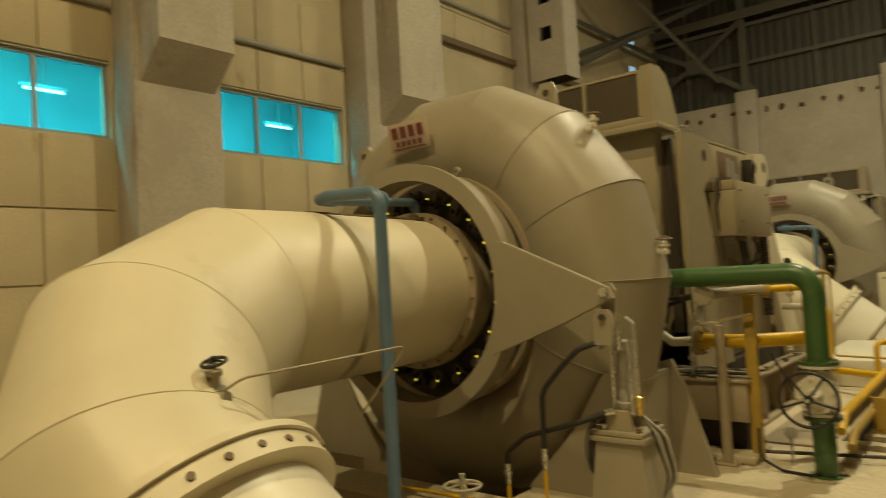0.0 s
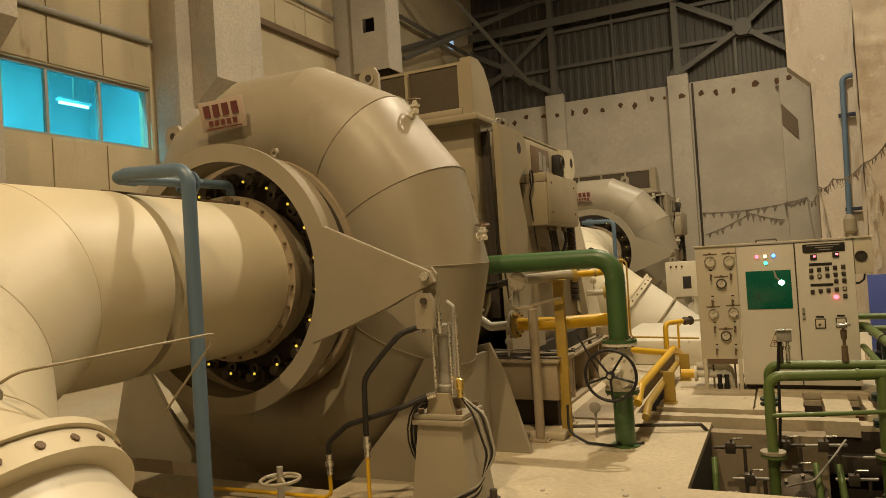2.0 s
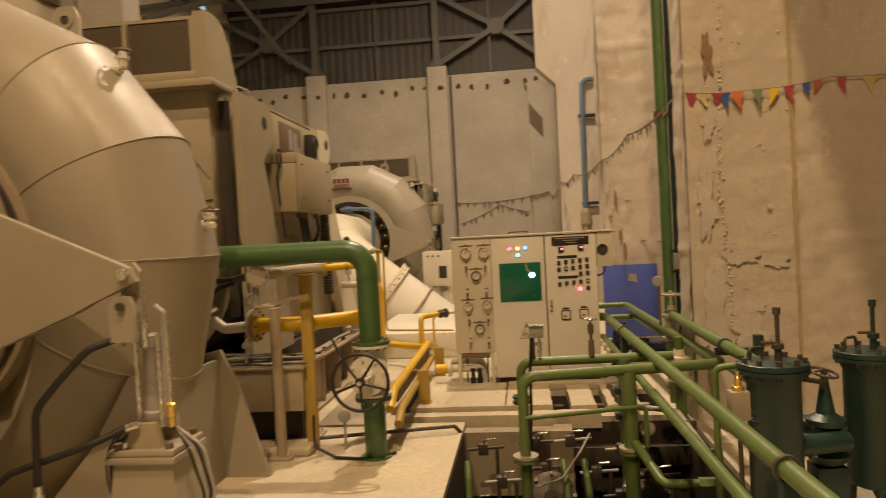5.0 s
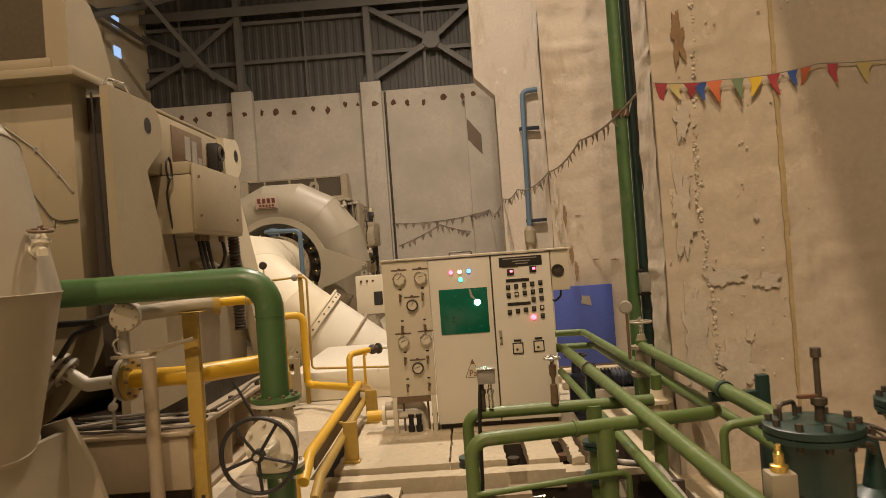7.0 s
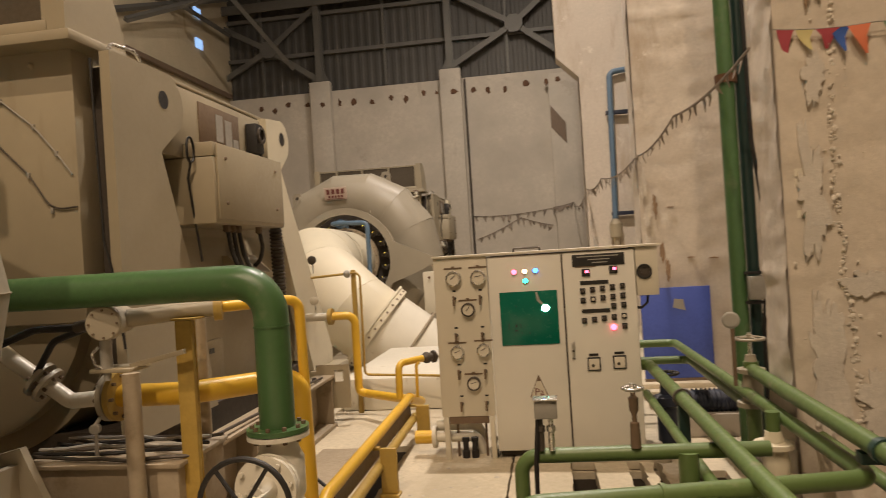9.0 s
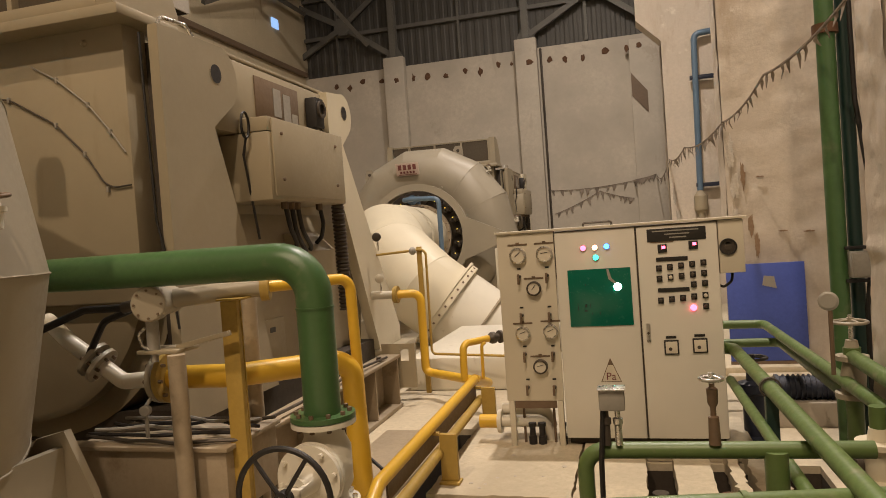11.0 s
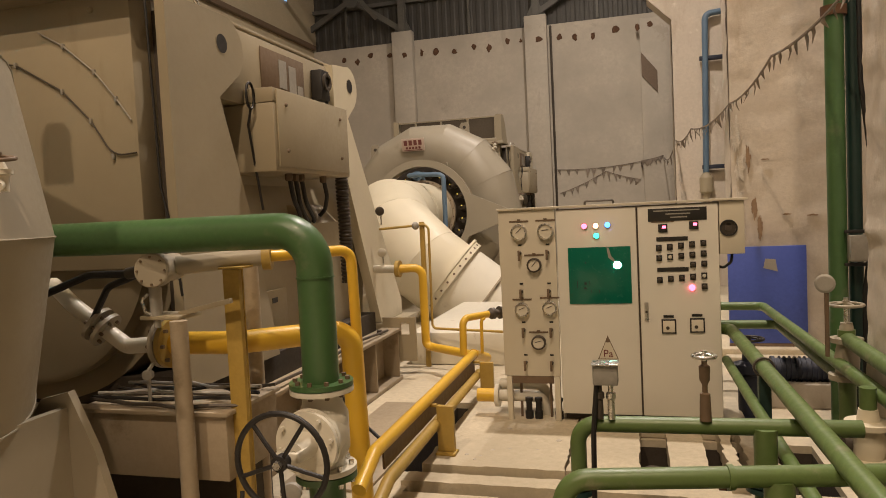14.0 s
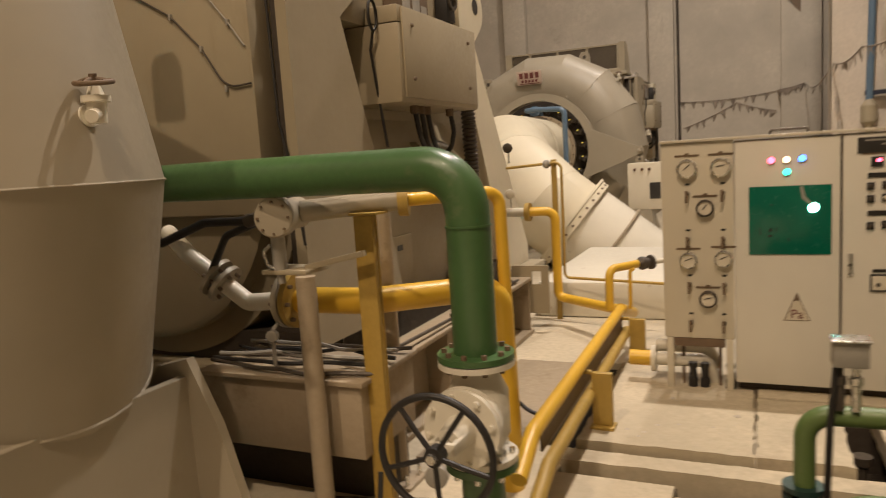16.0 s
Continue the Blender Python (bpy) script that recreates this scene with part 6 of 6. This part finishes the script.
def filter_pot(x, y, z, tall):
    th = thing("filter_vessel", (x, y, 0), "dark green filter vessel with bolted lid", "filter", "filter vessels")
    part("shell", put_turned(B(), (x, y, 0.12), (0, 0, 1), [(0, 0.08), (0.02, 0.12), (0.06, 0.132), (z - 0.22, 0.132), (z - 0.17, 0.155), (z - 0.165, 0.177), (z - 0.145, 0.177)], 34), TEAL, th)
    part("lid", put_turned(B(), (x, y, z - 0.02), (0, 0, 1), [(0, 0.177), (0.026, 0.177), (0.03, 0.17), (0.032, 0.05)], 34), TEAL, th)
    for p in circle((x, y, z), Vector((1, 0, 0)), Vector((0, 1, 0)), 0.152, 10, 0.2):
        part("lid_bolt", put_cyl(B(), p - Vector((0, 0, 0.07)), p + Vector((0, 0, 0.035)), 0.014, n=6), IRON, th)
    for k in range(3):
        a = 2.1 * k + 0.4
        part("leg", put_cyl(B(), (x + 0.11 * math.cos(a), y + 0.11 * math.sin(a), 0.0), (x + 0.10 * math.cos(a), y + 0.10 * math.sin(a), 0.16), 0.022, n=10), TEAL, th)
    part("vent_stem", put_turned(B(), (x + 0.03, y, z + 0.01), (0, 0, 1), [(0, 0.02), (0.06, 0.018), (0.065, 0.03), (0.09, 0.03), (0.095, 0.012), (0.24, 0.012), (0.245, 0.02), (0.28, 0.02)], 14), IRON if tall else TEAL, th)
    part("vent_lever", put_box(B(), (x - 0.05, y - 0.01, z + 0.10), (x + 0.03, y + 0.01, z + 0.115), 0.003), RUST, th)
    part("lid_grip", put_tube(B(), [(x - 0.1, y + 0.05, z), (x - 0.1, y + 0.05, z + 0.07), (x - 0.02, y + 0.1, z + 0.07), (x - 0.02, y + 0.1, z)], 0.009, 0.02, 8), IRON, th)
    part("side_nozzle", put_tube(B(), [(x, y, 0.45), (x + (0.4 if tall else -0.38), y + 0.12, 0.45)], 0.055, 0, 16), TEAL, th)
    part("drain", put_tube(B(), [(x, y, 0.16), (x + 0.02, y - 0.05, 0.06), (x + 0.3, y - 0.15, 0.05)], 0.028, 0.06, 12), BLACK, th)
    return th


filter_pot(1.75, 5.0, 0.90, True)
filter_pot(2.38, 5.35, 0.88, False)
cl = thing("cross_valve", (2.08, 5.1, 0.3), "dark change-over valve between the filter vessels", "valve")
part("body", put_turned(B(), (2.08, 5.2, 0.30), (0, 0, 1), [(0, 0.06), (0.02, 0.09), (0.06, 0.11), (0.09, 0.075), (0.20, 0.07), (0.22, 0.10), (0.25, 0.10), (0.28, 0.05), (0.40, 0.03), (0.48, 0.018)], 20), TEAL, cl)
part("lever", put_tube(B(), [(2.08, 5.2, 0.70), (2.05, 5.15, 0.76), (1.92, 5.05, 0.80)], 0.014, 0.03, 8), IRON, cl)
part("wheel", put_wheel(B(), (2.08, 5.2, 0.80), (0.2, -0.2, 1), 0.07, 0.008, 4, hub=0.015), IRON, cl)
part("foot", put_box(B(), (2.0, 5.12, 0.0), (2.16, 5.28, 0.30), 0.004), TEAL, cl)
lb = thing("pressure_switch", (1.50, 5.0, 0.5), "cream pressure switch box with brass knob", "switch")
part("box", put_box(B(), (1.445, 4.67, 0.69), (1.535, 4.75, 0.83), 0.008), CREAM, lb)
part("knob", put_turned(B(), (1.49, 4.71, 0.83), (0, 0, 1), [(0, 0.03), (0.02, 0.03), (0.025, 0.018), (0.06, 0.018), (0.07, 0.01), (0.09, 0.01)], 14), BRASS, lb)
part("stand", put_tube(B(), [(1.49, 4.71, 0.69), (1.49, 4.71, 0.0)], 0.012, 0, 8), IRON, lb)
part("coil_cable", put_tube(B(), [(1.55 + 0.012 * math.cos(a) + a * 0.001, 4.71 + 0.012 * math.sin(a), 0.74 - a * 0.006) for a in np.linspace(0, 50, 120)], 0.004, 0, 5), BLACK, lb)

# vertical pipes by the pier
vp = thing("riser_pipe", (1.93, 8.42, 0), "tall green riser pipe beside the pier", "pipe")
part("pipe", put_cyl(B(), (1.93, 8.45, 0.0), (1.93, 8.45, 10.5), 0.055, n=18), GREEN, vp)
part("collar", put_annulus(B(), (1.93, 8.45, 2.75), (0, 0, 1), 0.054, 0.075, -0.03, 0.03, 20), RUST, vp)
vc = thing("cable_pipe", (2.03, 8.42, 0), "dark green cable pipe beside the riser", "pipe")
part("pipe", put_cyl(B(), (2.045, 8.50, 0.0), (2.045, 8.50, 10.5), 0.042, n=14), TEAL, vc)
part("black_cable", put_tube(B(), [(2.05, 8.41, 4.5), (2.06, 8.40, 2.3), (2.10, 8.36, 1.8), (2.11, 8.36, 1.45), (2.06, 8.38, 1.0), (2.06, 8.4, 0.0)], 0.015, 0.15, 8), BLACK, vc)
part("bracket", put_box(B(), (2.10, 8.38, 2.03), (2.30, 8.42, 2.06), 0.002), BLACK, vc)
jb = thing("wall_junction_box", (2.0, 8.3, 1.2), "small grey-brown junction box on the cable pipe", "box")
part("box", put_box(B(), (1.96, 8.28, 1.20), (2.08, 8.37, 1.36), 0.008), STEEL, jb)
part("lid", put_box(B(), (1.97, 8.272, 1.21), (2.07, 8.279, 1.35), 0.002), STEEL, jb)
part("clamp", put_box(B(), (1.95, 8.36, 1.37), (2.12, 8.39, 1.39), 0.002), BLACK, jb)
part("clamp", put_box(B(), (1.95, 8.36, 1.165), (2.12, 8.39, 1.185), 0.002), BLACK, jb)
for k in range(5):
    piece("paper_label", put_box(B(), (1.93, 7.19, 1.72 + 0.055 * k), (2.02, 7.197, 1.76 + 0.055 * k)), PAPER, "small faded white label stuck on the pier", "label", group="labels on the pier")

bb = thing("blue_board", (2.0, 11.6, 0.0), "scratched blue board leaning on the pier", "board")
part("board", put_box(B(), (1.63, 11.60, 0.05), (2.40, 11.64, 1.09), 0.004), BLUE, bb)
part("torn_patch", put_plate(B(), [(1.98, 0.86), (2.12, 0.82), (2.10, 0.95), (2.0, 0.96)], "y", 11.594, 11.599), STEEL, bb)
part("batten", put_box(B(), (1.63, 11.60, 0.0), (2.40, 11.66, 0.048), 0.003), BROWN, bb)

mp = thing("pump_motor", (1.8, 9.4, 0), "dark blue pump motor lying behind the panel", "motor")
bm = put_turned(B(), (1.62, 9.4, 0.28), (1, 0, 0), [(0, 0.05), (0.05, 0.05), (0.055, 0.10), (0.08, 0.10), (0.085, 0.085), (0.5, 0.085), (0.52, 0.06)], 22)
part("motor", bm, NAVY, mp)
for k in range(10):
    part("fin", put_annulus(B(), (1.74 + 0.036 * k, 9.4, 0.28), (1, 0, 0), 0.086, 0.10, -0.004, 0.004, 22), NAVY, mp)
part("base", put_box(B(), (1.6, 9.28, 0.0), (2.2, 9.52, 0.19), 0.01), CONCRETE, mp)
part("coupling", put_turned(B(), (1.62, 9.4, 0.28), (-1, 0, 0), [(0, 0.08), (0.03, 0.08), (0.04, 0.05), (0.08, 0.05), (0.09, 0.08), (0.12, 0.08)], 20), IRON, mp)
pt = thing("oil_pump", (1.45, 8.9, 0), "dark oil pump with round handwheel beside the cabinet", "pump")
part("body", put_turned(B(), (1.46, 8.95, 0.0), (0, 0, 1), [(0, 0.12), (0.03, 0.12), (0.05, 0.08), (0.34, 0.08), (0.36, 0.11), (0.42, 0.11), (0.44, 0.05), (0.56, 0.04)], 20), NAVY, pt)
part("wheel", put_wheel(B(), (1.46, 8.95, 0.60), (0, 0, 1), 0.10, 0.010, 5, hub=0.02), BLACK, pt)
for y in (10.3, 10.7, 11.1):
    piece("concrete_kerb", put_box(B(), (1.5, y, 0.0), (2.9, y + 0.14, 0.09), 0.015), FLOOR, "low pale concrete kerb behind the panel", "kerb", "structure", "low kerbs")

# blue pipe on the third pier
bp = thing("blue_wall_pipe", (1.95, 17.2, 2.1), "blue pipe with top bend on the pier", "pipe")
part("pipe", put_tube(B(), [(1.92, 17.15, 2.1), (1.97, 17.15, 4.93), (2.42, 17.2, 4.98)], 0.055, 0.12, 14), BLUE_PIPE, bp)
for z, w in ((4.15, 0.42), (2.2, 0.5)):
    part("bracket", put_box(B(), (1.86, 17.12, z - 0.035), (1.86 + w, 17.22, z + 0.035), 0.004), NAVY, bp)
part("valve", put_turned(B(), (1.92, 17.15, 1.4), (0, 0, 1), [(0, 0.06), (0.3, 0.06), (0.35, 0.12), (0.6, 0.12), (0.7, 0.05)], 14), CREAM_DULL, bp)
lc = thing("local_cabinet", (-1.2, 14.3, 0), "small cream cabinet with dark window", "cabinet")
part("body", put_box(B(), (-1.40, 14.3, 0.70), (-0.85, 14.6, 1.36), 0.01), PANEL_PAINT, lc)
part("window", put_box(B(), (-1.10, 14.292, 0.85), (-0.95, 14.299, 1.08), 0.003), INK, lc)
for x in (-1.38, -0.93):
    part("leg", put_box(B(), (x, 14.35, 0.0), (x + 0.05, 14.4, 0.699)), PANEL_PAINT, lc)
for k in range(3):
    part("knob", put_turned(B(), (-1.3 + 0.1 * k, 14.3, 1.27), (0, -1, 0), [(0, 0.02), (0.02, 0.02), (0.03, 0.01)], 10), RUST, lc)

# ---- servomotor hoses, floor valve and sensing rod ----
for pts in ([(-1.60, 4.56, 1.21), (-1.72, 4.50, 1.17), (-1.86, 4.46, 1.02), (-1.98, 4.44, 0.88), (-1.99, 4.44, 0.50)],
            [(-1.60, 4.60, 0.74), (-1.75, 4.52, 0.68), (-2.15, 4.46, 0.56), (-2.30, 4.44, 0.44), (-2.30, 4.44, 0.36)]):
    hs = thing("hydraulic_hose", pts[-1], "black hydraulic hose with steel end fittings", "hose", "servomotor hoses")
    part("hose", put_tube(B(), pts, 0.019, 0.16, 12), BLACK, hs)
    e = Vector(pts[-1])
    part("fitting", put_turned(B(), e, (0, 0, -1), [(0, 0.021), (0.05, 0.021), (0.052, 0.028), (0.08, 0.028), (0.085, 0.02), (0.14, 0.02)], 12), CHROME, hs)
    part("fitting", put_cyl(B(), Vector(pts[0]), Vector(pts[0]) + Vector((0.05, 0.03, 0.01)), 0.022, n=10), CHROME, hs)
    low = e - Vector((0, 0, 0.14))
    part("pipe", put_tube(B(), [low, (low.x, low.y, 0.0)] if e.x > -2.2 else [low, (low.x, low.y, 0.09), (low.x - 0.05, low.y, 0.06), (-3.5, 4.42, 0.05)], 0.014, 0.03, 10), YELLOW, hs)
hv = thing("floor_valve", (-1.83, 3.35, 0), "steel floor valve with spoked handwheel", "valve")
part("body", put_turned(B(), (-1.83, 3.35, 0.0), (0, 0, 1), [(0, 0.07), (0.02, 0.07), (0.025, 0.035), (0.25, 0.035), (0.26, 0.05), (0.34, 0.05), (0.35, 0.02), (0.62, 0.016)], 16), STEEL, hv)
part("wheel", put_wheel(B(), (-1.83, 3.35, 0.555), (0, 0, 1), 0.10, 0.009, 5, hub=0.022), CREAM, hv)
for x, y in ((-2.14, 4.30), (-1.24, 4.78), (-1.62, 6.3)):
    ab = thing("anchor_bolt", (x, y, 0), "heavy rusty anchor bolt in the floor", "bolt", "anchor bolts")
    part("nut", put_cyl(B(), (x, y, 0.0), (x, y, 0.05), 0.045, n=6), IRON, ab)
    part("stud", put_cyl(B(), (x, y, 0.05), (x, y, 0.10), 0.026, n=12), IRON, ab)
wires = thing("cable_bundle", (-1.75, 5.0, 0), "tangle of thin dark cables behind the servomotor", "cable")
for k in range(9):
    x, r = -1.72 - 0.02 * k, 0.16 + 0.02 * (k % 4)
    part("cable", put_tube(B(), [(-1.62, 4.98, 0.62)] + [(x - r * math.sin(a) * 0.9, 5.0 + 0.01 * k, 0.36 + r * math.cos(a) * 1.3) for a in np.linspace(0.3, 2.9, 8)] + [(-1.66, 5.0, 0.03)], 0.007, 0.05, 6), BLACK, wires)
for k in range(4):
    part("cable", put_tube(B(), [(-1.40, 4.72, 0.72), (-1.30 + 0.03 * k, 4.66, 0.62), (-1.20 + 0.02 * k, 4.62, 0.38), (-1.26, 4.6, 0.12 + 0.02 * k), (-1.45 - 0.04 * k, 4.55, 0.02)], 0.008, 0.12, 6), (BLACK, STEEL)[k % 2], wires)
sr = thing("sensing_line", (-1.9, 2.6, 1.0), "thin brass sensing line bent over the draft tube", "pipe")
part("line", put_tube(B(), [SENSE[0], SENSE[1], SENSE[2], SENSE[3]], 0.006, 0.06, 8), CREAM_DULL, sr)
foot = Vector(SENSE[0]) + Vector((-0.05, 0.02, -0.10))
part("cock", put_turned(B(), foot, (0.15, -0.1, 1), [(0, 0.03), (0.05, 0.045), (0.13, 0.045), (0.14, 0.024), (0.18, 0.022), (0.185, 0.034), (0.205, 0.034), (0.21, 0.012), (0.24, 0.012)], 16), CREAM, sr)
part("cock_outlet", put_cyl(B(), foot + Vector((-0.06, -0.02, 0.09)), foot + Vector((0.09, 0.0, 0.09)), 0.026, n=12), CREAM, sr)
part("cock_wheel", put_wheel(B(), foot + Vector((0.03, -0.02, 0.235)), (0.1, -0.3, 1), 0.05, 0.008, 4, hub=0.013), BLACK, sr)
bar = piece("floor_bar", put_tube(B(), [(-1.6, 6.62, 0.06), (-0.15, 6.98, 0.06), (-0.10, 7.0, 0.0)], 0.016, 0.02, 8), IRON, "thin dark pipe lying on the floor by the valve", "pipe")
loop = piece("floor_cable", put_tube(B(), [(-1.2, 6.5, 0.30), (-1.18, 6.42, 0.08), (-1.0, 6.35, 0.015), (-0.75, 6.30, 0.015), (-0.55, 6.45, 0.015)], 0.012, 0.12, 8), BLACK, "black cable looping down to the floor", "cable")
tv = thing("test_gauge", (-0.98, 6.6, 0), "round test gauge on a thin stand", "gauge")
part("stand", put_cyl(B(), (-0.98, 6.6, 0.0), (-0.98, 6.6, 0.22), 0.012, n=8), STEEL, tv)
part("case", put_turned(B(), (-0.98, 6.6, 0.27), (0.2, -1, 0), [(0, 0.05), (0.03, 0.05), (0.035, 0.04)], 20), STEEL, tv)

# ---- pumps and valves down in the pit ----
for x, y in ((0.62, 6.75), (1.34, 6.78)):
    pm = thing("pit_pump", (x, y, -1.4), "oily pump with round pale end cover in the pit", "pump", "pit pumps")
    part("end_cover", put_turned(B(), (x, y - 0.1, -0.42), (0, -1, 0.5), [(0, 0.19), (0.04, 0.19), (0.05, 0.15), (0.06, 0.15), (0.07, 0.06), (0.12, 0.05)], 30), IRON, pm)
    part("casing", put_turned(B(), (x, y + 0.1, -0.52), (0, -1, 0.5), [(0, 0.14), (0.22, 0.17)], 26), IRON, pm)
    part("pedestal", put_box(B(), (x - 0.14, y - 0.14, -1.4), (x + 0.14, y + 0.14, -0.55), 0.01), IRON, pm)
    for k in range(8):
        a = k * math.pi / 4
        part("cover_bolt", put_cyl(B(), (x + 0.17 * math.cos(a), y - 0.13 + 0.075 * math.sin(a), -0.40 + 0.15 * math.sin(a)), (x + 0.17 * math.cos(a), y - 0.18 + 0.075 * math.sin(a), -0.375 + 0.15 * math.sin(a)), 0.014, n=6), CHROME, pm)
for i, (x, y, z) in enumerate(((0.10, 6.85, -0.10), (0.25, 6.6, -0.28), (0.15, 6.3, -0.42), (0.52, 6.92, -0.08), (0.80, 6.9, -0.06), (1.4, 6.5, -0.22), (0.3, 6.15, -0.5), (1.05, 6.3, -0.5), (0.05, 6.7, -0.5), (0.42, 6.45, -0.62), (1.2, 6.85, -0.12), (1.15, 6.6, -0.4), (1.45, 6.25, -0.5), (0.75, 6.3, -0.75), (0.2, 5.9, -0.75), (0.6, 6.95, -0.3), (1.0, 6.9, -0.32))):
    pv = thing("pit_valve", (x, y, z), "small oily steel valve manifold in the pit", "valve", "pit valves")
    part("manifold", put_tube(B(), [(x - 0.14, y, z), (x + 0.16, y, z + 0.02)], 0.013, 0, 10), (IRON, STEEL, IRON)[i % 3], pv)
    part("block", put_box(B(), (x - 0.05, y - 0.035, z - 0.04), (x + 0.03, y + 0.035, z + 0.05), 0.006), IRON, pv)
    part("lever", put_tube(B(), [(x, y - 0.02, z + 0.05), (x, y - 0.04, z + 0.09), (x + 0.09, y - 0.05, z + 0.10)], 0.008, 0.02, 8), CHROME, pv)
    part("drop_pipe", put_cyl(B(), (x + 0.1, y, z), (x + 0.1, y, -1.4), 0.014, n=8), IRON, pv)
for x0, x1 in ((0.72, 0.80), (0.88, 0.98), (-0.03, 0.0)):
    piece("pit_pipe", put_tube(B(), [(x0, 6.7, -0.15), (x0 + 0.01, 6.6, -0.25), (x1, 6.1, -1.39)], 0.026, 0.05, 12), GREEN_OLD, "slanting green pipe down in the pit", "pipe", group="slanting pit pipes")
piece("pit_channel", put_box(B(), (-0.085, 7.30, -0.40), (1.815, 7.41, -0.24), 0.004), IRON, "dusty steel channel along the pit wall", "channel")
piece("pit_wire", put_tube(B(), [(0.5, 6.4, -0.25), (0.7, 6.5, -0.22), (0.85, 6.6, -0.05), (0.95, 6.9, 0.0)], 0.008, 0.1, 6), STEEL, "pale thin wire hanging in the pit", "wire")
for i in range(5):
    x = 0.76 + 0.2 * i
    piece("tank_fitting", put_turned(B(), (x, 8.0, -0.3), (0, 0, 1), [(0, 0.05), (0.1, 0.05), (0.11, 0.03), (0.2, 0.03), (0.22, 0.05), (0.26, 0.05)], 12), (IRON, STEEL, RUST)[i % 3], "oily pipe fitting between the pit beams", "fitting", group="pit fittings")
piece("oil_tank", put_box(B(), (0.69, 7.62, -0.42), (1.74, 8.40, -0.302), 0.01), IRON, "dark oil tank top below the beams", "tank")


# ---- bunting ----
def bunting(points, count, size, faded, label):
    th = thing("bunting", points[0], label, "bunting", "strings of flags")
    pts = [Vector(p) for p in points]
    line = []
    for a, b in zip(pts, pts[1:]):
        sag = 0.03 * (b - a).length
        line += [a.lerp(b, t) - Vector((0, 0, sag * 4 * t * (1 - t))) for t in np.linspace(0, 1, 9)[:-1]]
    line.append(pts[-1])
    part("string", put_tube(B(), line, 0.004 if not faded else 0.010, 0, 5), STEEL if not faded else FLAG_OLD, th)
    for i in range(count):
        t = (i + 0.5 + random.uniform(-0.25, 0.25)) / count * (len(line) - 1)
        k = min(int(t), len(line) - 2)
        p = line[k].lerp(line[k + 1], t - k)
        d = (line[k + 1] - line[k]).normalized()
        out = d.cross(Vector((0, 0, 1))).normalized()
        w, hgt = size * random.uniform(0.3, 0.5), size * random.uniform(0.8, 1.3)
        tip = p - Vector((0, 0, hgt)) + d * random.uniform(-0.3, 0.3) * size + out * random.uniform(-0.3, 0.3) * size
        bm = B()
        rows = [[p - d * w, p + d * w], [p - d * w * 0.6 - Vector((0, 0, hgt * 0.4)) + out * random.uniform(-0.15, 0.15) * size, p + d * w * 0.55 - Vector((0, 0, hgt * 0.4)) - out * random.uniform(-0.1, 0.15) * size], [tip - d * 0.006, tip + d * 0.006]]
        loft(bm, [r + [q + out * 0.0025 for q in reversed(r)] for r in rows])
        part("flag", bm, FLAG_OLD if faded else FLAGS[(0, 1, 0, 2, 3, 4, 5, 0, 2, 3)[i % 10]], th)
    return th


bunting([(1.86, 7.17, 2.72), (2.35, 7.15, 2.70), (3.0, 7.16, 2.76), (4.0, 7.16, 2.8)], 15, 0.12, False, "string of small coloured triangular flags on the pier")
bunting([(1.86, 7.6, 2.74), (1.75, 9.5, 2.70), (1.70, 11.76, 2.64)], 20, 0.09, True, "string of small faded flags between the piers")
bunting([(1.69, 11.78, 2.62), (1.50, 14.5, 2.66), (1.42, 17.26, 2.72)], 26, 0.13, True, "dusty faded flag string between far piers")
bunting([(1.42, 17.3, 2.72), (1.45, 25.09, 2.95), (0.87, 25.09, 2.84), (0.83, 25.37, 2.83), (-1.76, 25.37, 2.74)], 38, 0.17, True, "dusty faded flag string across the end wall")
bunting([(-1.6, 25.37, 2.0), (-0.2, 25.37, 2.6), (0.8, 25.37, 2.3)], 12, 0.18, True, "drooping faded flag string on the end wall")
